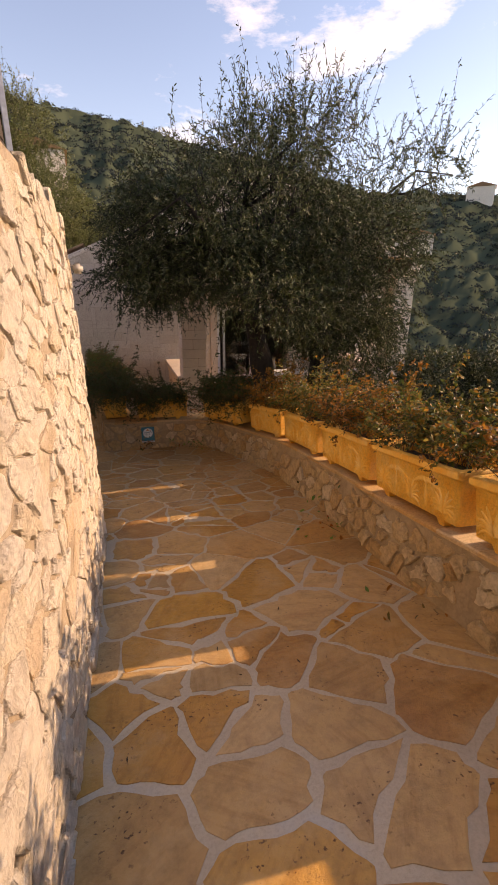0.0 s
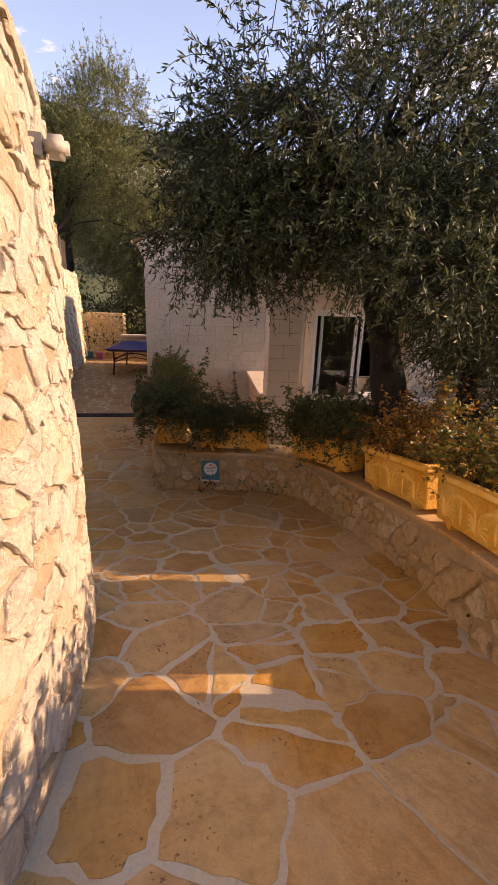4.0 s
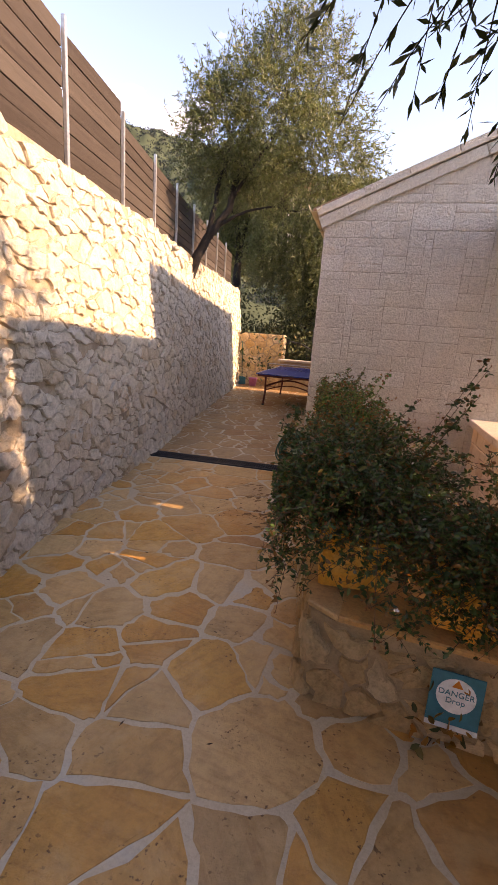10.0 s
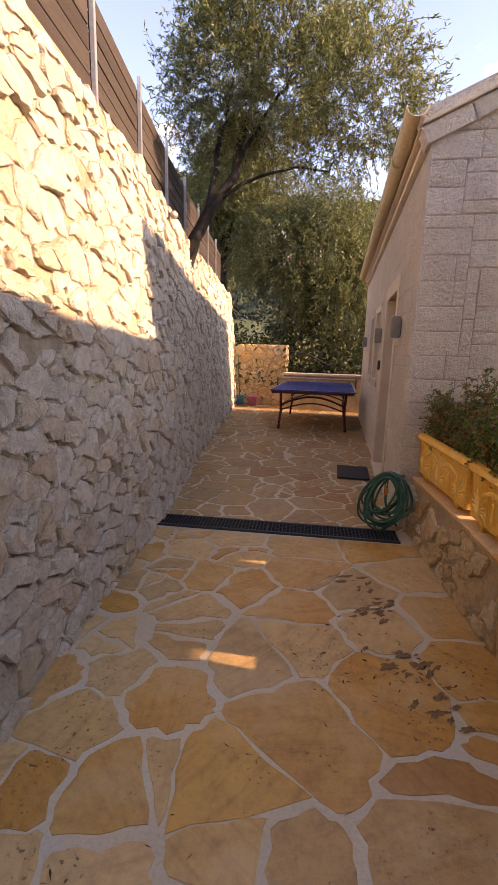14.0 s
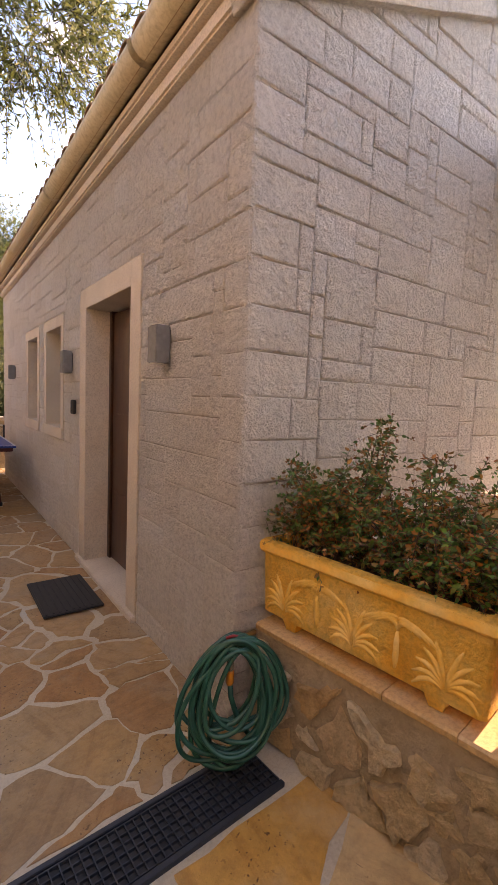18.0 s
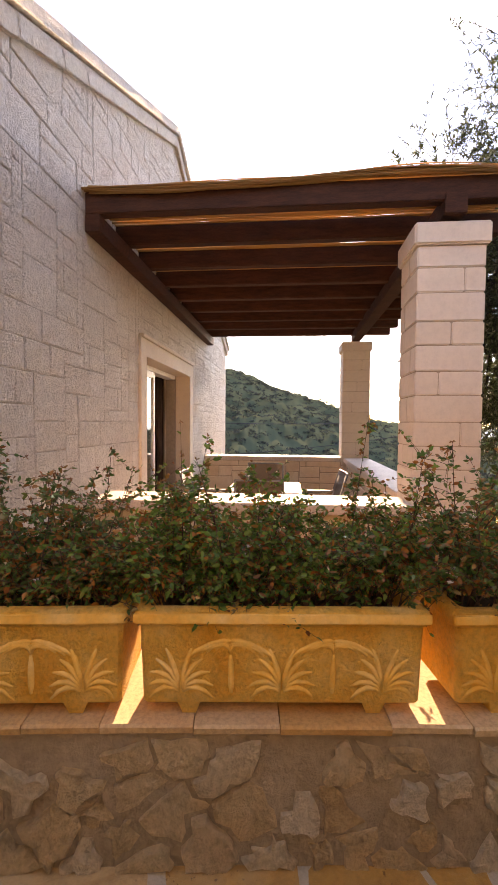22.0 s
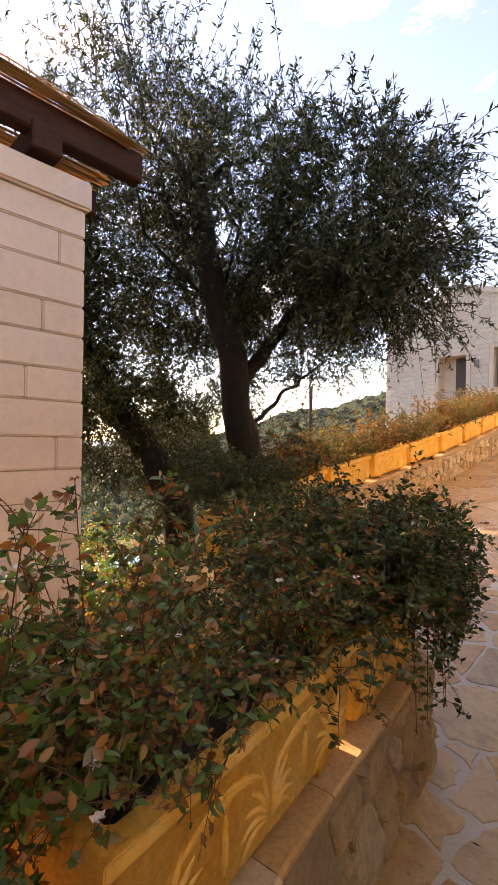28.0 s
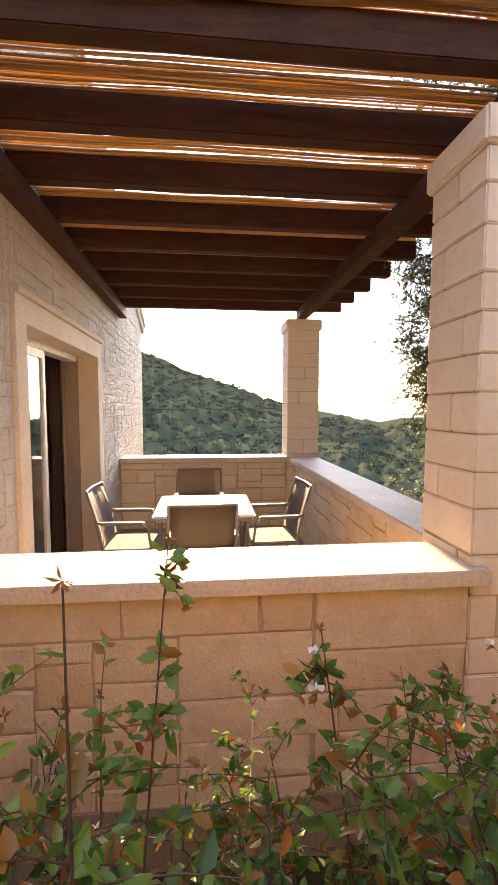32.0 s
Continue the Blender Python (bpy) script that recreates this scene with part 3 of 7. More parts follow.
def shatter(poly, rng, chance):
    """A cell, or the two or three pieces it breaks into along straight lines."""
    cx = sum(p[0] for p in poly) / len(poly)
    cy = sum(p[1] for p in poly) / len(poly)
    area = 0.5 * abs(sum(a[0] * b[1] - b[0] * a[1] for a, b in zip(poly, poly[1:] + poly[:1])))
    if rng.random() > chance or area < 0.035:
        return [poly]
    an, off = rng.uniform(0, 6.28), rng.uniform(-0.35, 0.35) * math.sqrt(area)
    nx, ny = math.cos(an), math.sin(an)
    px, py = cx + nx * off, cy + ny * off
    out = []
    for half in (clip(poly, px, py, nx, ny), clip(poly, px, py, -nx, -ny)):
        if len(half) >= 3:
            out += shatter(half, rng, chance * 0.5)
    return out


def lay(stones, name, mat, parent, near, limit=300, smooth=False):
    """The stones for which near(x, y, z) is smallest become pieces, the rest one joined part."""
    order = sorted(range(len(stones)), key=lambda i: near(*stones[i][0][-1]))
    for i in order[:limit]:
        pieces(name, mesh_of(name, stones[i][0], stones[i][1], mat, smooth), parent)
    rest = order[limit:]
    if rest:
        v, f = [], []
        for i in rest:
            o = len(v)
            v += stones[i][0]
            f += [tuple(k + o for k in q) for q in stones[i][1]]
        ob = pieces(name + "_field", mesh_of(name + "_field", v, f, mat, smooth), parent)
        ob["kind"] = "stuff"


def coursed(u0, u1, v0, v1, holes, rng, keep=None, unit_v=0.092, unit_u=0.085, long=1.0):
    """Blocks of a squared random-ashlar wall as rectangles: courses that break and step, cut at the holes."""
    def lines(a, b, marks, step):
        cut = sorted({a, b, *[m for m in marks if a < m < b]})
        out = [a]
        for p, q in zip(cut, cut[1:]):
            n = max(1, round((q - p) / step))
            out += [p + (q - p) * k / n for k in range(1, n + 1)]
        return out

    us = lines(u0, u1, [m for h in holes for m in h[:2]], unit_u)
    vs = lines(v0, v1, [m for h in holes for m in h[2:]], unit_v)
    nu, nv = len(us) - 1, len(vs) - 1
    full = [[any(h[0] < (us[i] + us[i + 1]) / 2 < h[1] and h[2] < (vs[j] + vs[j + 1]) / 2 < h[3] for h in holes) for i in range(nu)] for j in range(nv)]
    out = []
    for j in range(nv):
        for i in range(nu):
            if full[j][i]:
                continue
            tall = min(nv - j, rng.choice((1, 1, 2, 2, 2, 2, 2, 2, 2, 3)))
            wide = max(1, round(rng.choice(((2, 3, 4, 5, 6), (1, 2, 3, 3, 4, 4, 5, 5), (4, 5, 6))[tall - 1]) * long))
            w = 0
            while w < wide and i + w < nu and not full[j][i + w]:
                w += 1
            t = 1
            while t < tall and all(not full[j + t][i + k] for k in range(w)):
                t += 1
            for q in range(t):
                for k in range(w):
                    full[j + q][i + k] = True
            poly = [(us[i], vs[j]), (us[i + w], vs[j]), (us[i + w], vs[j + t]), (us[i], vs[j + t])]
            if keep:
                poly = keep(poly)
            if len(poly) >= 3:
                out.append(poly)
    return out


def block_mesh(poly, surf, rng, gap=0.0026, proud=0.012, jitter=0.003):
    cx = sum(p[0] for p in poly) / len(poly)
    cy = sum(p[1] for p in poly) / len(poly)
    ring = []
    for i, p in enumerate(poly):
        x = p[0] + (gap if p[0] < cx else -gap) + rng.uniform(-jitter, jitter)
        y = p[1] + (gap if p[1] < cy else -gap) + rng.uniform(-jitter, jitter) * 0.7
        ring.append((x, y))
    n = len(ring)
    v = [surf(x, y, -0.01) for x, y in ring]
    v += [surf(x, y, proud * 0.6) for x, y in ring]
    for x, y in ring:
        dx, dy = (0.007 if x < cx else -0.007), (0.007 if y < cy else -0.007)
        v.append(surf(x + dx, y + dy, proud + rng.uniform(-0.003, 0.004)))
    v.append(surf(cx, cy, proud + rng.uniform(0.0, 0.008)))
    f = []
    for i in range(n):
        j = (i + 1) % n
        f += [(i, j, n + j, n + i), (n + i, n + j, 2 * n + j, 2 * n + i), (2 * n + i, 2 * n + j, 3 * n)]
    return v, f


def strip(line, u0, u1, profile, step=0.25):
    """Verts and faces of a profile [(offset, z)] swept along a Line; offset to the right of it. z may be a function of the place."""
    n = max(2, int((u1 - u0) / step) + 1)
    verts, faces = [], []
    m = len(profile)
    for i in range(n):
        p, s = line.at(u0 + (u1 - u0) * i / (n - 1))
        for off, z in profile:
            q = p + s * off
            verts.append((q.x, q.y, z(q.x, q.y) if callable(z) else z))
    for i in range(n - 1):
        for k in range(m):
            a, b = i * m + k, i * m + (k + 1) % m
            faces.append((a, b, b + m, a + m))
    faces.append(tuple(range(m))[::-1])
    faces.append(tuple(range((n - 1) * m, n * m)))
    return verts, faces

# ---- plan ----
def floor_z(x, y):
    return sum(float(np.interp(y + d, [-9, -5, -2.2, 0, 2.1, 3.25, 4.64, 5.5, 6.2, 7.2, 40], [1.62, 1.5, 1.42, 1.08, 0.70, 0.515, 0.32, 0.17, 0.07, 0.0, 0.0])) for d in (-0.3, -0.1, 0.1, 0.3)) / 4


HX, HY = -0.86, 10.74            # corner of the house
HX2, HYB = 7.66, 17.6            # far sides of the house
EAVE, RIDGE_X, RIDGE = 3.02, 3.40, 4.86
COPING_Z, TERRACE_Z = 0.86, -0.12
PX0, PX1, PY0, PY1 = 1.08, 5.30, 8.02, 8.46      # parapet faces and column rows
RETAIN = Line([(0.1, -9), (-0.12, -5), (-0.24, -2), (-0.28, 0), (-0.25, 2.4), (-0.27, 3.7), (-0.5, 4.7), (-1.2, 5.75), (-2.05, 6.65), (-2.5, 8.0), (-2.8, 10.4), (-3.3, 13.4), (-4.2, 19.6)])
LOW = Line([(-0.76, 10.71), (-0.66, 9.95), (-0.575, 9.2), (-0.52, 8.6), (-0.44, 8.05), (-0.355, 7.4), (-0.32, 7.08), (-0.27, 6.99), (-0.12, 6.965), (0.55, 6.91), (1.0, 6.84), (1.32, 6.62), (1.52, 6.2), (1.62, 5.75), (1.71, 5.2), (1.76, 4.6), (1.76, 3.9), (1.73, 3.0), (1.66, 2.1), (1.62, 1.2), (1.6, 0.0), (1.65, -1.6), (1.8, -3.6)])
LOW_H, LOW_T = 0.42, 0.46
WALL_TOP = 2.92


def garden_z(x, y):
    """Bare ground round the terrace: it falls to the valley on one side and climbs behind the retaining wall on the other."""
    u = RETAIN.near(x, y)
    p, s = RETAIN.at(u)
    if (Vector((x, y, 0)) - p).dot(s) < -0.7 and y < 19.6:
        return 2.75 + min(9.0, 0.28 * max(0.0, p.x - 0.6 - x))
    if y >= 19.6 and x < 8:
        return -0.3 + 0.12 * (y - 19.6)
    return -0.28 - 0.16 * max(0.0, x - 1.6) - 0.03 * max(0.0, x - 6.0) + (0.45 * floor_z(x, y) if x < 4 else 0.0)


# ground: one sheet to the horizon
gv, gf = [], []
gxs = sorted(set([round(v, 2) for v in np.concatenate([np.arange(-14, 14.1, 0.7), np.array([-900, -300, -120, -60, -40, -25, 20, 30, 45, 70, 110, 180, 400, 900, 2500, 4500])])]))
gys = sorted(set([round(v, 2) for v in np.concatenate([np.arange(-14, 26.1, 0.8), np.array([-4500, -2000, -600, -200, -80, -40, -25, 32, 45, 70, 110, 180, 400, 900, 2500, 4500])])]))


def sheet_z(x, y):
    if HX - 0.2 < x < HX2 and HY < y < HYB:
        return -0.5
    u = RETAIN.near(x, y)
    p, s = RETAIN.at(u)
    side = (Vector((x, y, 0)) - p).dot(s)
    lu = LOW.near(x, y)
    lp, ls = LOW.at(lu)
    beyond = (Vector((x, y, 0)) - lp).dot(ls) < 0
    far = max(abs(x), abs(y - 8))
    if x > 40 and y < 25:
        return -70.0
    if side > -0.75 and not beyond and y < 26 and x < 3:
        base = floor_z(x, y) - 0.35
    elif PX0 - 0.2 < x < PX1 + 0.4 and PY0 - 0.2 < y < HY + 0.3:
        base = TERRACE_Z - 0.4
    else:
        base = garden_z(x, y) + 0.06 * noise.noise((x * 0.8, y * 0.8, 0))
    if far > 14:
        base = base + (-60 - base) * min(1.0, (far - 14) / 90.0) if x > -10 and y < 40 else base + (-30 - base) * min(1.0, (far - 14) / 300.0)
    return base


for gy in gys:
    for gx in gxs:
        gv.append((gx, gy, sheet_z(gx, gy)))
for j in range(len(gys) - 1):
    for i in range(len(gxs) - 1):
        a = j * len(gxs) + i
        gf.append((a, a + 1, a + 1 + len(gxs), a + len(gxs)))
ground = tagged(new("ground", mesh_of("ground", gv, gf, M_EARTH, True)), "dry brown hillside earth under trees and shrubs", "ground", kind="structure")

# paved floor: mortar bed and crazy paving
bed = []
bedf = []
ys = np.arange(-9, 20.01, 0.1)


def floor_edges(y):
    lo = RETAIN.at(RETAIN.near(-1 if y > 5 else 0, y))[0]
    best = [p for p in RETAIN.p if abs(p.y - y) < 0.35]
    x0 = min(p.x for p in best) if best else lo.x
    if y > 10.68:
        x1 = HX
    else:
        best = [p for p in LOW.p if abs(p.y - y) < 0.35]
        x1 = max(p.x for p in best) if best else 2.0
    return x0 - 0.15, x1 + 0.15


for y in ys:
    x0, x1 = floor_edges(y)
    for k in range(5):
        x = x0 + (x1 - x0) * k / 4
        bed.append((x, y, floor_z(x, y) - 0.0015))
for j in range(len(ys) - 1):
    for k in range(4):
        a = j * 5 + k
        bedf.append((a, a + 1, a + 6, a + 5))
floor = tagged(new("floor", mesh_of("floor", bed, bedf, M_GROUT, True)), "crazy paving of ochre stone slabs in pale grey mortar, a ramp flattening out", "floor", kind="structure")

# retaining wall, earth side and core
def retain_face(u, v, h):
    p, s = RETAIN.at(u)
    batter = 0.02 + 0.07 * min(1.0, max(0.0, (u - 14.5) / 3.0))
    q = p + s * (h - batter * v)
    return (q.x, q.y, floor_z(q.x, q.y) - 0.05 + v)


RET_LEN = RETAIN.length
rv, rf = [], []
nseg = 110
for i in range(nseg + 1):
    u = RET_LEN * i / nseg
    p, s = RETAIN.at(u)
    z0 = floor_z(p.x, p.y) - 0.25
    top = max(WALL_TOP, floor_z(p.x, p.y) + 1.9) + 0.04 * noise.noise((u * 1.3, 0, 3))
    a = retain_face(u, -0.2, 0.0)
    b = retain_face(u, top - floor_z(p.x, p.y) + 0.05, 0.0)
    c = p - s * 0.75
    rv += [a, b, (c.x, c.y, top), (c.x, c.y, z0)]
for i in range(nseg):
    for k in range(4):
        a, b = i * 4 + k, i * 4 + (k + 1) % 4
        rf.append((a, b, b + 4, a + 4))
rf += [(3, 2, 1, 0), tuple(nseg * 4 + k for k in range(4))]
retaining_wall = tagged(new("wall_retaining", mesh_of("wall_retaining", rv, rf, M_MORTAR)), "tall curved retaining wall of pale rubble limestone set in mortar", "wall", kind="structure")

# low planter wall core
lv, lf = strip(LOW, 0.0, LOW.length, [(0.03, lambda x, y: floor_z(x, y) - 0.02), (0.0, lambda x, y: floor_z(x, y) + LOW_H * 0.9), (0.0, lambda x, y: floor_z(x, y) + LOW_H), (-LOW_T, lambda x, y: floor_z(x, y) + LOW_H), (-LOW_T, lambda x, y: floor_z(x, y) - 0.9)], 0.12)
low_wall = tagged(new("wall_low", mesh_of("wall_low", lv, lf, M_LOWMORTAR)), "low curved wall of brown rubble stone carrying a row of planters", "wall", kind="structure")

# end wall behind the table and the low block with its rail
end_wall = solo("wall_end", box(-4.3, 19.0, -0.1, -2.75, 19.4, 1.62, 0.02), M_MORTAR, "low end wall of honey-coloured rubble stone", "wall", kind="structure")
back_block = solo("wall_back", box(-2.7, 18.3, -0.1, HX + 0.1, 18.65, 0.86, 0.02), M_LOWMORTAR, "low rendered wall behind the table", "wall", kind="structure")
solo("trim", box(-2.76, 18.25, 0.862, HX + 0.1, 18.7, 0.92, 0.008), M_COPING, "pale coping on the low back wall", "trim", kind="structure")

# ---- house ----
T = 0.34
DOOR_Y0, DOOR_Y1, DOOR_Z = 11.95, 12.90, 2.06
WIN_S = [(13.72, 14.36, 1.06, 2.02), (14.82, 15.42, 1.06, 2.02)]
GW = (2.30, 4.18, TERRACE_Z + 0.02, 2.06)         # sliding window in the gable: x0, x1, z0, z1


def wall_side():
    bm = bmesh.new()
    cuts = [(DOOR_Y0, DOOR_Y1, -0.3, DOOR_Z)] + WIN_S
    y = HY
    for a, b, z0, z1 in cuts:
        box(HX, y, -0.3, HX + T, a, EAVE, 0, bm)
        box(HX, a, z1, HX + T, b, EAVE, 0, bm)
        if z0 > 0:
            box(HX, a, -0.3, HX + T, b, z0, 0, bm)
        y = b
    box(HX, y, -0.3, HX + T, HYB, EAVE, 0, bm)
    return bm


side_wall = solo("wall_side", wall_side(), M_JOINT, "house side wall of cream rough-faced ashlar blocks", "wall", kind="structure")


def gable(y0, y1, hole):
    bm = bmesh.new()
    x0, x1, z0, z1 = hole if hole else (3.0, 3.0, 0, 0)
    if hole:
        box(HX + T, y0, -0.5, x0, y1, EAVE, 0, bm)
        box(x0, y0, z1, x1, y1, EAVE, 0, bm)
        box(x0, y0, -0.5, x1, y1, z0, 0, bm)
        box(x1, y0, -0.5, HX2, y1, EAVE, 0, bm)
    else:
        box(HX, y0, -0.5, HX2, y1, EAVE, 0, bm)
    tri = [(HX, EAVE), (HX2, EAVE), (RIDGE_X, RIDGE)]
    a = [bm.verts.new((x, y0, z)) for x, z in tri]
    b = [bm.verts.new((x, y1, z)) for x, z in tri]
    bm.faces.new(a)
    bm.faces.new(b[::-1])
    for i in range(3):
        j = (i + 1) % 3
        bm.faces.new((a[i], b[i], b[j], a[j]))
    return bm


gable_wall = solo("wall_gable", gable(HY, HY + T, GW), M_JOINT, "tall gable wall of pale rough-faced ashlar blocks", "wall", kind="structure")
solo("wall_rear_gable", gable(HYB - T, HYB, None), M_JOINT, "far gable wall of the house", "wall", kind="structure")
solo("wall_far_side", box(HX2 - T, HY + T, -2, HX2, HYB - T, EAVE), M_JOINT, "far side wall of the house", "wall", kind="structure")
solo("floor_inside", box(HX + T, HY + T, -0.5, HX2 - T, HYB - T, -0.1), M_RENDER, "plain floor inside the house", "floor", kind="structure")
solo("ceiling", box(HX + T, HY + T, 2.6, HX2 - T, HYB - T, 2.7), M_WHITE, "plain white ceiling inside the house", "ceiling", kind="structure")
# Partition colour carries the shade of the room.
solo("wall_partition", box(HX + T, HY + 3.2, -0.1, HX2 - T, HY + 3.3, 2.6), M_INTERIOR, "inner partition wall coloured dark like an unlit room", "wall", kind="structure")

# roof slopes
def roof():
    rf_thing = thing("roof", "shallow tiled roof with stone rake edges", "roof", kind="structure")
    for sx, ex in ((-1, HX - 0.14), (1, HX2 + 0.14)):
        slope = (RIDGE - EAVE) / (RIDGE_X - HX)
        ez = EAVE + 0.06 - slope * 0.14
        bm = bmesh.new()
        q = [(ex, ez), (RIDGE_X, RIDGE + 0.06), (RIDGE_X, RIDGE + 0.12), (ex, ez + 0.06)]
        a = [bm.verts.new((x, HY + 0.16, z)) for x, z in q]
        b = [bm.verts.new((x, HYB + 0.1, z)) for x, z in q]
        bm.faces.new(a)
        bm.faces.new(b[::-1])
        for i in range(4):
            bm.faces.new((a[i], b[i], b[(i + 1) % 4], a[(i + 1) % 4]))
        part("slope", bm, M_TILE, rf_thing)
    # eave tiles over the gutter
    prof = []
    for k in range(9):
        an = math.pi * k / 8
        prof.append((0.085 * math.cos(an), 0.05 * math.sin(an)))
    v, f = [], []
    for e, ln in ((0, 0), (1, 0.55)):
        for a, h in prof:
            v.append((ln * 0.918, a, h + ln * 0.397))
        for a, h in prof:
            v.append((ln * 0.918, a * 0.82, h * 0.75 + ln * 0.397))
    m = 18
    for k in range(8):
        f += [(k, k + 1, k + 1 + m, k + m), (9 + k + 1, 9 + k, 9 + k + m, 9 + k + 1 + m), (k + 1, k, 9 + k, 9 + k + 1)]
    me = mesh_of("tile", v, f, M_TILE, True)
    y = HY + 0.3
    while y < HYB:
        pieces("tile", me, rf_thing, pose(HX - 0.20, y, EAVE + 0.085, 0, 0, random.uniform(-1, 1)))
        y += 0.2
    return rf_thing


roof()

# ---- terrace ----
solo("floor_terrace", box(PX0, PY0, TERRACE_Z - 0.4, PX1 + 0.3, HY, TERRACE_Z), M_RENDER, "smooth beige terrace floor", "floor", kind="structure")
par_a = solo("wall_parapet_front", box(PX0 + 0.02, PY1 + 0.005, -0.45, PX0 + 0.30, HY - 0.012, COPING_Z - 0.07), M_BEDJOINT, "terrace parapet of coursed cream stone", "wall", kind="structure")
par_b = solo("wall_parapet_side", box(PX0 + 0.5, PY0 + 0.08, -0.9, PX1 - 0.003, PY0 + 0.36, COPING_Z - 0.07), M_BEDJOINT, "terrace parapet of coursed cream stone", "wall", kind="structure")
par_c = solo("wall_parapet_far", box(PX1 + 0.10, PY1 + 0.005, -1.2, PX1 + 0.38, HY - 0.012, COPING_Z - 0.07), M_BEDJOINT, "terrace parapet of coursed cream stone", "wall", kind="structure")


def coping(name, x0, y0, x1, y1):
    ob = solo(name, box(x0, y0, COPING_Z - 0.07, x1, y1, COPING_Z, 0.006), M_COPING, "smooth pale stone coping slab on the parapet", "coping", kind="structure")
    return ob


coping("trim_coping_front", PX0 - 0.05, PY1 - 0.06, PX0 + 0.36, 9.68)
coping("trim_coping_front_b", PX0 - 0.05, 9.683, PX0 + 0.36, HY - 0.014)
coping("trim_coping_side", PX0 + 0.47, PY0 + 0.03, PX1 - 0.02, PY0 + 0.42)
coping("trim_coping_far", PX1 + 0.05, PY1 + 0.0, PX1 + 0.44, HY - 0.014)


def column(x0, y0):
    col = thing("column", "square terrace column of cream stone blocks with a flat cap", "column", (x0, y0, 0), group="pergola columns")
    part("core", box(0.021, 0.021, -1.0, 0.439, 0.439, 2.58), M_BEDJOINT, col)
    z, k = -0.95, 0
    rng = random.Random(5)
    while z < 2.58 - 0.05:
        h = min(rng.uniform(0.155, 0.20), 2.58 - z)
        a = 0.13 + 0.17 * ((k * 7) % 3) / 2 + rng.uniform(-0.02, 0.02)
        for bx0, by0, bx1, by1 in ((0.012, 0.012, a, 0.448), (a + 0.005, 0.012, 0.448, 0.448)) if k % 2 else ((0.012, 0.012, 0.448, a), (0.012, a + 0.005, 0.448, 0.448)):
            bm = box(bx0 + rng.uniform(-0.002, 0.002), by0 + rng.uniform(-0.002, 0.002), z + 0.003, bx1 + rng.uniform(-0.003, 0.001), by1 + rng.uniform(-0.003, 0.001), z + h - 0.003, 0.007)
            part("block", bm, M_COLUMN, col)
        z += h
        k += 1
    part("cap", box(-0.012, -0.012, 2.58, 0.472, 0.472, 2.725, 0.012), M_COLUMN, col, "smooth flat stone cap")
    part("bracket", box(0.17, 0.17, 2.725, 0.29, 0.29, 2.757), M_BLACK, col, "black steel bracket")
    return col


column(PX0 - 0.01, PY0)
column(PX1 - 0.01, PY0)


